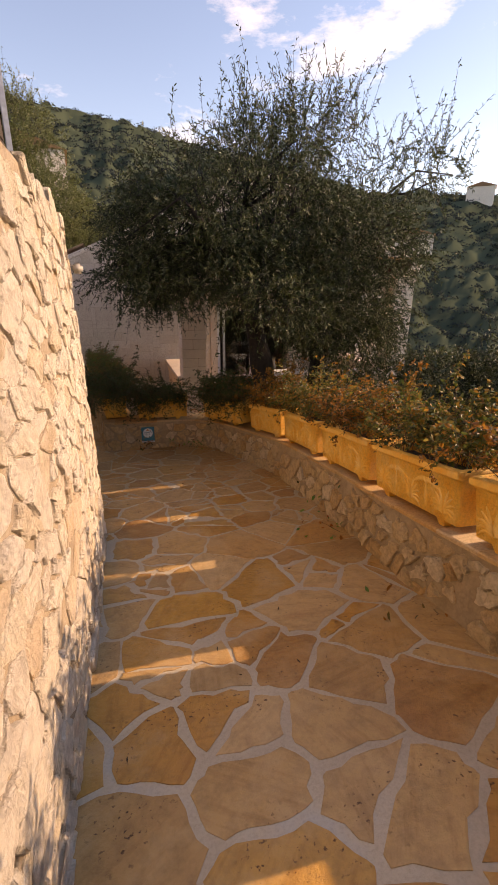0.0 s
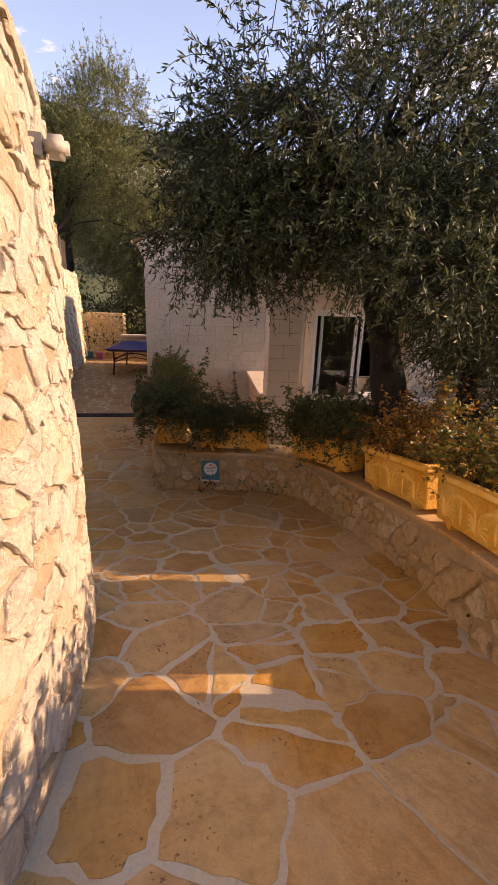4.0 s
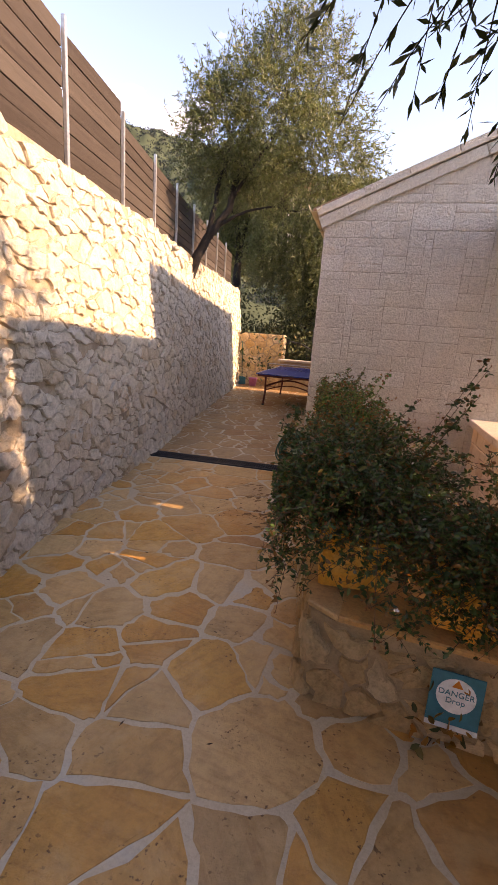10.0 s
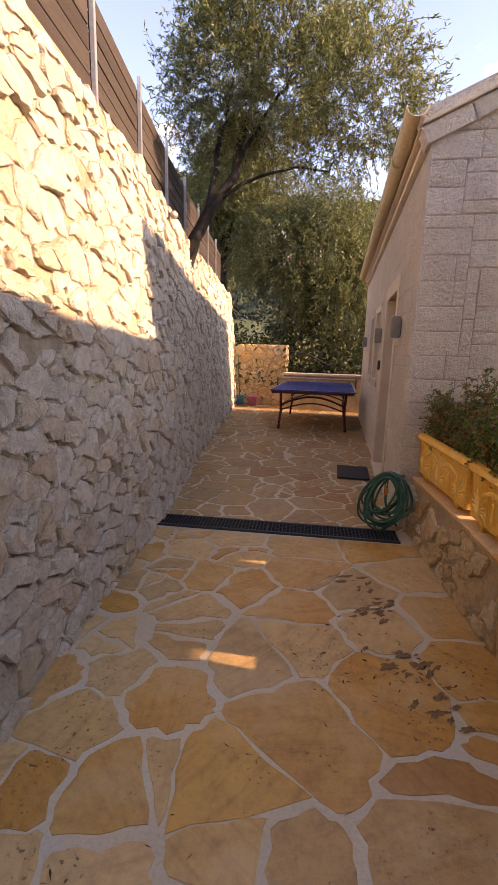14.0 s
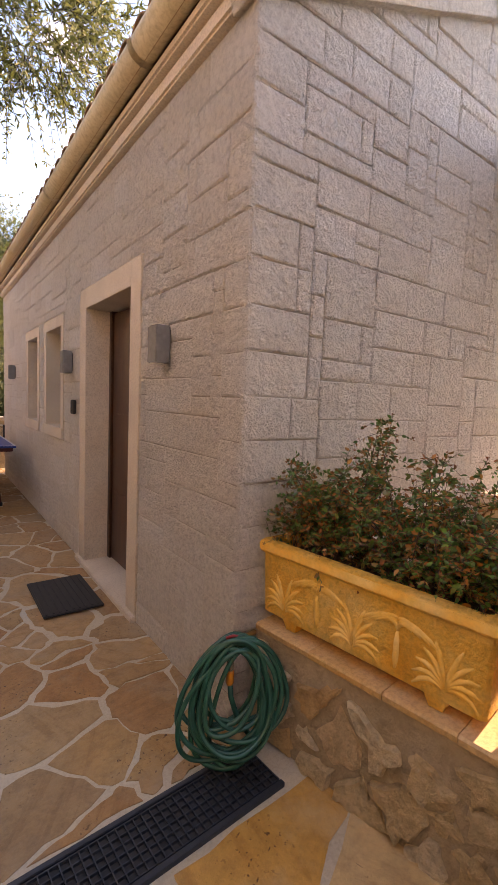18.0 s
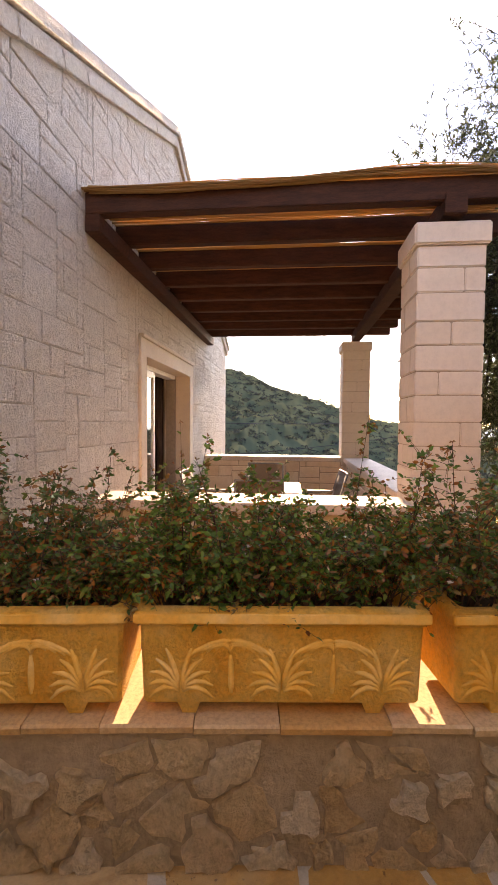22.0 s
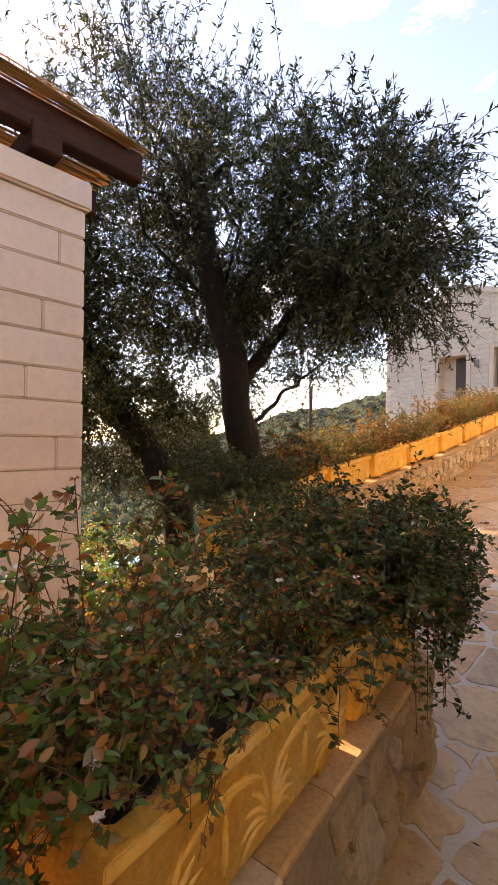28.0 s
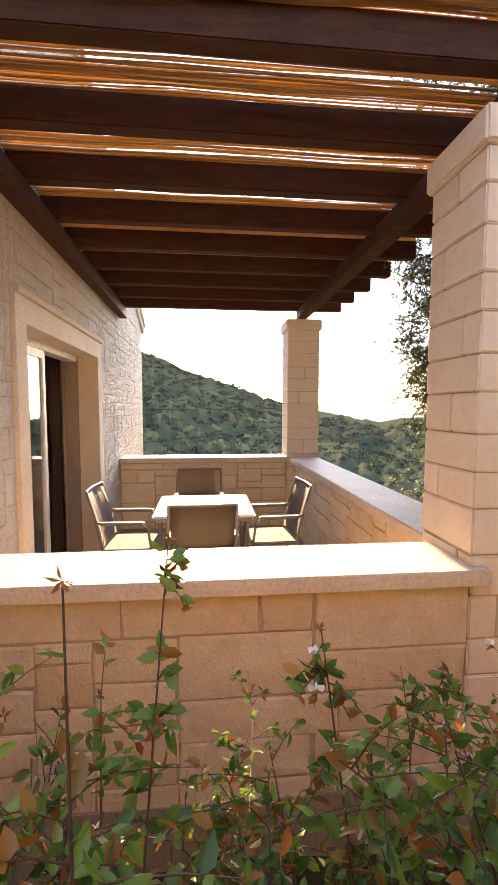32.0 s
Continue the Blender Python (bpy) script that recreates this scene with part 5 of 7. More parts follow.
# ---- table tennis table ----
def table_tennis():
    t = thing("table_tennis_table", "blue outdoor table tennis table with a dark red frame", "table tennis table", (-1.83, 15.0, 0.0))
    for k in range(2):
        y0 = k * 1.37
        top = part("top", box(-0.762, y0 + 0.003, 0.735, 0.762, y0 + 1.367, 0.760, 0.003), M_TTBLUE, t)
        part("edge_line", box(-0.762, y0 + 0.003, 0.7602, -0.742, y0 + 1.367, 0.7612), M_SIGNW, top, "white line")
        part("edge_line", box(0.742, y0 + 0.003, 0.7602, 0.762, y0 + 1.367, 0.7612), M_SIGNW, top, "white line")
        part("centre_line", box(-0.0015, y0 + 0.02, 0.7602, 0.0015, y0 + 1.35, 0.7612), M_SIGNW, top, "white line")
        part("end_line", box(-0.74, (0.003 if k == 0 else 2.72), 0.7602, 0.74, (0.022 if k == 0 else 2.737), 0.7612), M_SIGNW, top, "white line")
        part("apron", box(-0.72, y0 + 0.03, 0.69, 0.72, y0 + 0.06, 0.735, 0.003), M_TTRED, t)
        part("apron", box(-0.72, y0 + 1.31, 0.69, 0.72, y0 + 1.34, 0.735, 0.003), M_TTRED, t)
        for s in (-1, 1):
            part("side_rail", box(s * 0.72 - 0.015, y0 + 0.06, 0.69, s * 0.72 + 0.015, y0 + 1.31, 0.735, 0.003), M_TTRED, t)
    for y in (0.30, 2.44):
        for s in (-1, 1):
            leg = part("leg", tube([(s * 0.60, y, 0.69), (s * 0.585, y, 0.35), (s * 0.62, y, 0.02)], 0.024, 10), M_TTRED, t)
            part("rubber_foot", lathe([(0.03, 0.0), (0.032, 0.02), (0.022, 0.045)], 12), M_BLACK, leg).matrix_basis = pose(s * 0.62, y, 0.0)
        arc = [(0.585 * (1 - 2 * i / 12), y, 0.46 + 0.16 * math.sin(math.pi * i / 12)) for i in range(13)]
        part("arched_brace", tube(arc, 0.018, 8), M_TTRED, t, "", True)
        arc = [(0.59 * (1 - 2 * i / 12), y, 0.36 + 0.14 * math.sin(math.pi * i / 12)) for i in range(13)]
        part("arched_brace", tube(arc, 0.014, 8), M_TTRED, t, "", True)
    for s in (-1, 1):
        part("long_brace", tube([(s * 0.58, 0.30, 0.42), (s * 0.58, 2.44, 0.42)], 0.014, 8), M_TTRED, t)
    net = thing("table_tennis_net", "low white-taped net across the blue table", "net", (-1.83, 16.37, 0.7615))
    for s in (-1, 1):
        part("post", box(s * 0.80 - 0.012, -0.012, -0.03, s * 0.80 + 0.012, 0.012, 0.155, 0.003), M_BLACK, net)
    part("tape", box(-0.79, -0.006, 0.14, 0.79, 0.006, 0.155, 0.002), M_SIGNW, net)
    bm = bmesh.new()
    for k in range(80):
        x = -0.79 + 1.58 * k / 79
        box(x - 0.001, -0.001, 0.002, x + 0.001, 0.001, 0.14, 0, bm)
    for k in range(8):
        box(-0.79, -0.001, 0.01 + 0.017 * k, 0.79, 0.001, 0.012 + 0.017 * k, 0, bm)
    part("mesh", bm, M_BLACK, net)


table_tennis()


# ---- terrace furniture ----
def dining_table():
    t = thing("dining_table", "square garden table with white glass top on dark metal legs", "table", (3.50, 9.60, TERRACE_Z))
    part("tabletop", box(-0.44, -0.44, 0.715, 0.44, 0.44, 0.74, 0.01), M_WHITE, t)
    for sx in (-1, 1):
        part("rail", box(sx * 0.40 - 0.012, -0.40, 0.675, sx * 0.40 + 0.012, 0.40, 0.712, 0.003), M_GREY, t)
        part("rail", box(-0.388, sx * 0.40 - 0.012, 0.675, 0.388, sx * 0.40 + 0.012, 0.712, 0.003), M_GREY, t)
        for sy in (-1, 1):
            part("leg", tube([(sx * 0.37, sy * 0.37, 0.69), (sx * 0.40, sy * 0.40, 0.0)], 0.017, 8), M_GREY, t)
    part("parasol_hole", lathe([(0.028, 0.741), (0.028, 0.745), (0.018, 0.745)], 14), M_GREY, t)


dining_table()


def garden_chair():
    c = thing("garden_chair", "dark metal armchair with taupe mesh seat and back", "chair", (0, 0, 0), group="chairs round the terrace table")
    for s in (-1, 1):
        x = s * 0.26
        part("side_frame", tube([(x, 0.24, 0.0), (x, 0.23, 0.40), (x, 0.20, 0.60), (x, 0.15, 0.635), (x, -0.18, 0.645), (x, -0.24, 0.66)], 0.012, 8), M_GREY, c, "", True)
        part("back_post", tube([(x, -0.30, 0.0), (x, -0.19, 0.42), (x, -0.25, 0.70), (x * 0.98, -0.32, 0.93)], 0.012, 8), M_GREY, c, "", True)
        part("arm_pad", box(x - 0.022, -0.20, 0.648, x + 0.022, 0.17, 0.664, 0.006), M_GREY, c)
        part("seat_rail", tube([(x, 0.23, 0.42), (x, -0.19, 0.40)], 0.011, 8), M_GREY, c)
    part("seat", box(-0.245, -0.19, 0.408, 0.245, 0.23, 0.418, 0.004), M_FABRIC, c)
    bm = bmesh.new()
    rows = [(-0.185, 0.44), (-0.21, 0.58), (-0.25, 0.72), (-0.315, 0.92)]
    g = [[bm.verts.new((-0.245 + 0.49 * i / 6, y - 0.02 * math.sin(math.pi * i / 6), z)) for i in range(7)] for y, z in rows]
    for a, b in zip(g, g[1:]):
        for i in range(6):
            bm.faces.new((a[i], a[i + 1], b[i + 1], b[i]))
    bmesh.ops.solidify(bm, geom=bm.faces[:], thickness=0.008)
    part("backrest", bm, M_FABRIC, c, "", True)
    for z, y in ((0.45, -0.20), (0.93, -0.32)):
        part("cross_bar", tube([(-0.258, y, z), (0, y - 0.02, z), (0.258, y, z)], 0.010, 8), M_GREY, c)
    return c


_c = garden_chair()
_c.matrix_basis = pose(2.92, 9.62, TERRACE_Z, 0, 0, -88)
copy_thing(_c, pose(3.46, 10.28, TERRACE_Z, 0, 0, 178))
copy_thing(_c, pose(3.56, 8.95, TERRACE_Z, 0, 0, 4))
copy_thing(_c, pose(4.28, 9.66, TERRACE_Z, 0, 0, 90))

# ---- fence on the retaining wall ----
def fence():
    f = thing("fence", "weathered dark timber board fence with galvanised posts", "fence")
    rng = random.Random(9)
    line = Line([(p.x - 0.32 - 0.07 * min(1, max(0, (p.y - 5) / 4)) * 2.9, p.y) for p in RETAIN.p if p.y > -3.0], False)
    u, k = 0.2, 0
    step = 1.27
    while u + step < line.length - 0.3:
        a, s = line.at(u)
        b, _ = line.at(u + step)
        d = (b - a)
        ang = math.degrees(math.atan2(d.y, d.x))
        h0 = 1.25 if a.y < 10.5 else 1.05
        z = WALL_TOP - 0.05
        post = part("post", box(-0.022, -0.03, -0.1, 0.022, 0.005, h0 + 0.12, 0.003), M_GALV, f, "galvanised steel post")
        post.matrix_basis = pose(a.x, a.y, z, 0, 0, ang)
        n = 8
        for i in range(n):
            hh = h0 / n
            sag = rng.uniform(-0.006, 0.006)
            bm = box(0.02, 0.006 + rng.uniform(0, 0.006), i * hh + 0.006, d.length - 0.02, 0.032, (i + 1) * hh - 0.004 + sag, 0.003)
            board = part("board", bm, M_BOARD, f)
            board.matrix_basis = pose(a.x, a.y, z + 0.02, 0, rng.uniform(-0.25, 0.25), ang)
        u += step
        k += 1


fence()


def wall_light(u, v):
    p, s = RETAIN.at(u)
    x, y, z = retain_face(u, v - floor_z(p.x, p.y) + 0.05, 0.04)
    l = thing("bulkhead_light", "small grey garden light on the stone wall", "wall light", (x, y, z), math.degrees(math.atan2(s.y, s.x)), group="lights on the retaining wall")
    part("body", box(0.0, -0.040, -0.036, 0.085, 0.040, 0.036, 0.018), M_LIGHTBOX, l, "", True)
    part("mount", box(-0.06, -0.03, -0.035, 0.0, 0.03, 0.035), M_GREY, l)


wall_light(RETAIN.near(-0.3, 4.0), 2.62)
wall_light(RETAIN.near(-2.38, 7.65), 2.62)
wall_light(RETAIN.near(-3.05, 11.8), 2.80)

# ---- danger sign on the wall corner ----
def sign():
    u = LOW.near(0.325, 6.93)
    p, s = LOW.at(u)
    sg = thing("warning_sign", "small blue and white warning sign leaning on the low wall", "sign", (p.x + s.x * 0.085, p.y + s.y * 0.085, floor_z(p.x, p.y) + 0.125), math.degrees(math.atan2(s.y, s.x)) + 90)
    sg.matrix_basis = sg.matrix_basis @ pose(0, 0, 0, -6)
    part("plate", box(-0.10, -0.005, 0, 0.10, 0.005, 0.245, 0.002), M_SIGN, sg)
    part("border", box(-0.10, -0.0075, 0.0, 0.10, -0.0055, 0.022), M_SIGNW, sg)
    disc = part("disc", lathe([(0.075, 0), (0.075, 0.002)], 28), M_SIGNW, sg, "white disc")
    disc.matrix_basis = pose(0, -0.0056, 0.15, 90)
    for text, z, size in (("DANGER", 0.150, 0.034), ("Drop", 0.118, 0.034)):
        cu = bpy.data.curves.new("letters", "FONT")
        cu.body, cu.size, cu.align_x, cu.extrude = text, size, "CENTER", 0.0008
        tmp = bpy.data.objects.new("letters", cu)
        scene.collection.objects.link(tmp)
        me = bpy.data.meshes.new_from_object(tmp.evaluated_get(bpy.context.evaluated_depsgraph_get()))
        bpy.data.objects.remove(tmp)
        me.materials.clear()
        me.materials.append(M_SIGN)
        ob = pieces("letters", me, sg, pose(0, -0.009, z, 90))
    tri = bmesh.new()
    q = [tri.verts.new(p) for p in ((-0.022, -0.0085, 0.188), (0.022, -0.0085, 0.188), (0.0, -0.0085, 0.222))]
    tri.faces.new(q)
    part("warning_triangle", tri, M_ORANGE, sg)


sign()

# ---- far end of the passage ----
broom = thing("broom", "garden broom leaning in the corner of the end wall", "broom", (-4.0, 18.9, 0.0))
part("stick", tube([(0, 0, 0.25), (-0.08, 0.06, 1.35)], 0.013, 8), M_HOSE, broom, "green broom handle")
part("brush", box(-0.12, -0.03, 0.0, 0.12, 0.03, 0.25, 0.01), M_SIGN, broom, "blue bristles")
bucket = thing("bucket", "pink plastic bucket on the paving by the end wall", "bucket", (-3.6, 18.75, 0.0))
part("pail", lathe([(0.10, 0.0), (0.135, 0.24), (0.145, 0.24), (0.145, 0.255), (0.125, 0.255), (0.095, 0.02)], 22), M_PINK, bucket, "", True)
part("bail", tube([(0.14 * math.cos(math.pi * i / 10), 0.02, 0.25 + 0.10 * math.sin(math.pi * i / 10)) for i in range(11)], 0.004, 6), M_BLACK, bucket)
rail = thing("stair_rail", "dark metal handrail going down behind the low wall", "railing", (-2.4, 18.9, 0.0))
part("handrail", tube([(-0.2, 0, 1.45), (0.2, 0.0, 1.40), (1.5, 0.0, 0.75)], 0.02, 8), M_BLACK, rail)
for k in range(6):
    x = -0.2 + 0.3 * k
    part("baluster", tube([(x, 0, 0.0), (x, 0, 1.42 - max(0, x - 0.2) * 0.5)], 0.011, 6), M_BLACK, rail)

# ---- plants ----
def unit(a):
    return a / np.maximum(np.linalg.norm(a, axis=-1, keepdims=True), 1e-9)


def leaf_mesh(name, pos, way, length, width, mat, rng, fold=0.25, ovate=False):
    """Many small leaves in one mesh: each a folded pair of triangles, or of quads when ovate."""
    n = len(pos)
    way = unit(way)
    side = unit(np.cross(way, rng.normal(size=(n, 3))))
    up = np.cross(side, way)
    length = np.broadcast_to(length, (n,))[:, None]
    width = np.broadcast_to(width, (n,))[:, None]
    if ovate:
        w, h = side * width, up * width
        v = np.stack([pos, pos + way * length * 0.28 + w * 0.86 + h * fold, pos + way * length * 0.66 + w * 0.74 + h * fold * 0.8, pos + way * length - h * 0.25, pos + way * length * 0.66 - w * 0.74 + h * fold * 0.8, pos + way * length * 0.28 - w * 0.86 + h * fold], 1)
        f = np.arange(n, dtype=np.int32)[:, None] * 6 + np.array((0, 1, 2, 3, 0, 3, 4, 5), dtype=np.int32)
        me = bpy.data.meshes.new(name)
        me.vertices.add(n * 6)
        me.vertices.foreach_set("co", v.reshape(-1))
        me.loops.add(n * 8)
        me.loops.foreach_set("vertex_index", f.reshape(-1))
        me.polygons.add(n * 2)
        me.polygons.foreach_set("loop_start", np.arange(n * 2, dtype=np.int32) * 4)
        me.update(calc_edges=True)
        me.materials.append(mat)
        return me
    v = np.empty((n, 4, 3))
    v[:, 0] = pos
    v[:, 1] = pos + way * length * 0.45 + side * width + up * width * fold
    v[:, 2] = pos + way * length
    v[:, 3] = pos + way * length * 0.45 - side * width + up * width * fold
    f = np.empty((n, 2, 3), dtype=np.int32)
    base = np.arange(n)[:, None] * 4
    f[:, 0] = base + (0, 1, 2)
    f[:, 1] = base + (0, 2, 3)
    me = bpy.data.meshes.new(name)
    me.vertices.add(n * 4)
    me.vertices.foreach_set("co", v.reshape(-1))
    me.loops.add(n * 6)
    me.loops.foreach_set("vertex_index", f.reshape(-1))
    me.polygons.add(n * 2)
    me.polygons.foreach_set("loop_start", np.arange(n * 2, dtype=np.int32) * 3)
    me.update(calc_edges=True)
    me.materials.append(mat)
    return me


def sticks_mesh(name, paths, radius, mat):
    """Thin three-sided twigs along arrays of points (n, k, 3)."""
    n, k, _ = paths.shape
    d = unit(np.gradient(paths, axis=1))
    a = unit(np.cross(d, np.array([0.31, 0.52, 0.79])))
    b = np.cross(d, a)
    taper = np.linspace(1.0, 0.35, k)[None, :, None] * np.broadcast_to(radius, (n,))[:, None, None]
    v = np.stack([paths + (a * math.cos(t) + b * math.sin(t)) * taper for t in (0, 2.094, 4.189)], axis=2)
    verts = v.reshape(-1, 3)
    faces = []
    for i in range(k - 1):
        for q in range(3):
            r = (q + 1) % 3
            faces.append((i * 3 + q, i * 3 + r, (i + 1) * 3 + r, (i + 1) * 3 + q))
    faces = np.array(faces, dtype=np.int32)
    allf = (faces[None] + (np.arange(n) * k * 3)[:, None, None]).reshape(-1, 4)
    me = bpy.data.meshes.new(name)
    me.vertices.add(len(verts))
    me.vertices.foreach_set("co", verts.reshape(-1))
    me.loops.add(allf.size)
    me.loops.foreach_set("vertex_index", allf.reshape(-1))
    me.polygons.add(len(allf))
    me.polygons.foreach_set("loop_start", np.arange(len(allf), dtype=np.int32) * 4)
    me.update(calc_edges=True)
    me.materials.append(mat)
    return me


def olive(name, label, trunks, lobes, twigs, mat, seed, shoots=0, leaf=0.055, hang=0.55, per=16, twig_len=(0.28, 0.6)):
    """An olive tree: gnarled trunks, limbs into each lobe, drooping leafy twigs, upright shoots."""
    rng = np.random.default_rng(seed)
    tree = thing(name, label, "tree", tuple(trunks[0][0][0]))
    o = np.array(trunks[0][0][0])
    ends = []
    for pts, r0, r1 in trunks:
        dense, rad = [], []
        ln = Line([(p[0], p[1]) for p in pts], False)
        m = 18
        for i in range(m):
            t = i / (m - 1) * (len(pts) - 1)
            j = min(int(t), len(pts) - 2)
            q = Vector(pts[j]).lerp(Vector(pts[j + 1]), t - j)
            wob = Vector((noise.noise((i * 0.45, seed, 0)), noise.noise((i * 0.45, seed, 7)), 0)) * 0.07
            dense.append(q + wob - Vector(o))
            rad.append((r0 + (r1 - r0) * i / (m - 1)) * (1 + 0.16 * noise.noise((i * 0.8, seed, 3))) * (1.35 if i == 0 else 1.12 if i == 1 else 1))
        part("trunk", tube(dense, rad, 12), M_BARK, tree, "dark gnarled trunk", True)
        ends.append((np.array(dense[-1]), np.array(dense[m * 2 // 3]), r1))
    for c, r, thick in lobes:
        c = np.array(c) - o
        e, mid, rr = min(ends, key=lambda q: np.linalg.norm(q[0] - c))
        for k in range(5):
            tgt = c + np.clip(rng.normal(size=3), -1.1, 1.1) * np.array(r) * 0.5
            st = e if k % 2 else mid
            a = st + (tgt - st) * 0.35 + rng.normal(size=3) * 0.12 + (0, 0, 0.12)
            b = st + (tgt - st) * 0.7 + rng.normal(size=3) * 0.12 + (0, 0, 0.08)
            r_ = rr * rng.uniform(0.22, 0.5)
            part("limb", tube([st, a, b, tgt], [r_, r_ * 0.7, r_ * 0.42, r_ * 0.18], 7), M_BARK, tree, "", True)
    # leafy twigs over and inside the lobes
    vol = np.array([r[0] * r[1] * r[2] for _, r, _ in lobes])
    share = (vol ** 0.75) / (vol ** 0.75).sum() * np.array([w for _, _, w in lobes])
    starts, dirs = [], []
    for (c, r, _), s in zip(lobes, share):
        n = int(twigs * s)
        d = unit(rng.normal(size=(n, 3)))
        rad = rng.uniform(0.35, 1.0, size=(n, 1)) ** 0.5
        lump = np.array([0.78 + 0.42 * noise.noise(Vector(q) * 1.9 + Vector((seed, 0, 0))) for q in d])[:, None]
        starts.append(np.array(c) - o + d * rad * lump * np.array(r))
        dirs.append(d)
    st, dr = np.concatenate(starts), np.concatenate(dirs)
    n = len(st)
    droop = np.clip(rng.normal(hang, 0.35, size=(n, 1)), -0.6, 1.6)
    dr = unit(dr * (0.9, 0.9, 0.5) + rng.normal(size=(n, 3)) * 0.45)
    ln = rng.uniform(*twig_len, size=(n, 1))
    if shoots:
        top = np.argsort(-st[:, 2] + rng.normal(size=n) * 0.5)[:shoots]
        dr[top] = unit(np.array((0, 0, 1.0)) + rng.normal(size=(shoots, 3)) * 0.42)
        droop[top] = rng.uniform(-0.15, 0.3, size=(shoots, 1))
        ln[top] = rng.uniform(0.3, 0.85, size=(shoots, 1))
    ts = np.linspace(0, 1, 5)[None, :, None]
    path = st[:, None, :] + dr[:, None, :] * ln[:, None, :] * ts + np.array((0, 0, -1.0)) * (droop * ln)[:, None, :] * ts ** 2
    pieces("twigwork", sticks_mesh("twigwork", path, 0.0036, M_BARK), tree)["kind"] = "stuff"
    tt = rng.uniform(0.08, 1.0, size=(n, per))
    i0 = np.clip((tt * 4).astype(int), 0, 3)
    fr = (tt * 4 - i0)[:, :, None]
    rows = np.arange(n)[:, None]
    pos = path[rows, i0] * (1 - fr) + path[rows, i0 + 1] * fr
    tan = unit(path[rows, i0 + 1] - path[rows, i0])
    way = unit(tan * 0.55 + rng.normal(size=pos.shape) * 0.6)
    pos, way = pos.reshape(-1, 3), way.reshape(-1, 3)
    L_ = leaf * rng.uniform(0.65, 1.25, size=len(pos))
    ob = pieces("foliage", leaf_mesh("foliage", pos, way, L_, L_ * 0.125, mat, rng), tree)
    tagged(ob, "narrow grey-green olive leaves", kind="stuff")
    return tree


olive("olive_tree", "large old olive tree with leaning dark trunks behind the low wall",
      [([(2.02, 5.8, -0.5), (1.96, 5.9, 0.6), (1.93, 5.98, 1.42), (1.85, 6.3, 2.25), (1.80, 6.55, 2.85), (1.82, 6.7, 3.5)], 0.20, 0.08),
       ([(2.75, 5.95, -0.7), (2.84, 6.15, 0.8), (3.08, 6.6, 1.6), (3.34, 7.0, 2.4), (3.46, 7.25, 2.9), (3.45, 7.3, 3.4)], 0.19, 0.08),
       ([(1.90, 6.12, 1.9), (1.62, 5.85, 2.5), (1.25, 5.6, 2.95), (0.9, 5.4, 3.3)], 0.075, 0.035),
       ([(1.94, 5.98, 1.5), (1.75, 5.55, 1.95), (1.55, 5.2, 2.25)], 0.026, 0.012)],
      [((1.7, 6.0, 3.4), (1.9, 1.4, 0.85), 0.48), ((0.75, 6.1, 3.1), (0.9, 0.85, 0.75), 1.5), ((2.9, 6.7, 3.2), (1.0, 0.85, 0.95), 0.75), ((0.58, 6.2, 2.6), (0.52, 0.5, 0.45), 1.4),
       ((1.5, 5.75, 2.75), (1.2, 0.75, 0.5), 1.4), ((3.2, 5.8, 3.05), (1.1, 1.0, 0.75), 0.9), ((2.0, 6.1, 4.1), (1.0, 0.8, 0.4), 0.6), ((2.75, 6.2, 4.35), (0.7, 0.6, 0.45), 0.55), ((3.2, 7.2, 2.1), (0.7, 0.6, 0.9), 1.7), ((1.8, 4.95, 2.35), (0.7, 0.45, 0.33), 0.9), ((3.6, 6.4, 1.6), (0.8, 0.8, 0.9), 1.2), ((3.6, 7.2, 3.3), (0.9, 0.55, 0.7), 1.0),
       ((2.3, 7.1, 4.5), (0.8, 0.6, 0.45), 0.4), ((4.3, 6.3, 4.1), (0.95, 0.6, 0.4), 0.55), ((2.6, 7.75, 3.75), (0.6, 0.6, 0.4), 0.5), ((3.0, 5.7, 2.2), (0.9, 0.8, 0.7), 1.1), ((2.2, 7.0, 3.9), (0.9, 0.8, 0.7), 0.6), ((0.1, 6.25, 2.62), (0.32, 0.4, 0.26), 0.9), ((0.45, 5.6, 2.5), (0.4, 0.35, 0.3), 0.9)],
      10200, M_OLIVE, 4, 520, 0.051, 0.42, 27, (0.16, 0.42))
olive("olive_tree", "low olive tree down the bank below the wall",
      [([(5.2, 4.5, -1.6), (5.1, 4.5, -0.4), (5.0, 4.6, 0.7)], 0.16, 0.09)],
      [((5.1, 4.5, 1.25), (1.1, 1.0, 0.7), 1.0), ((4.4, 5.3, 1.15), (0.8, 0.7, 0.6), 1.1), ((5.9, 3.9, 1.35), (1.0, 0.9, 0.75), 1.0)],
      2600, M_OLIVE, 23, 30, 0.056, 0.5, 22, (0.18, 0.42))
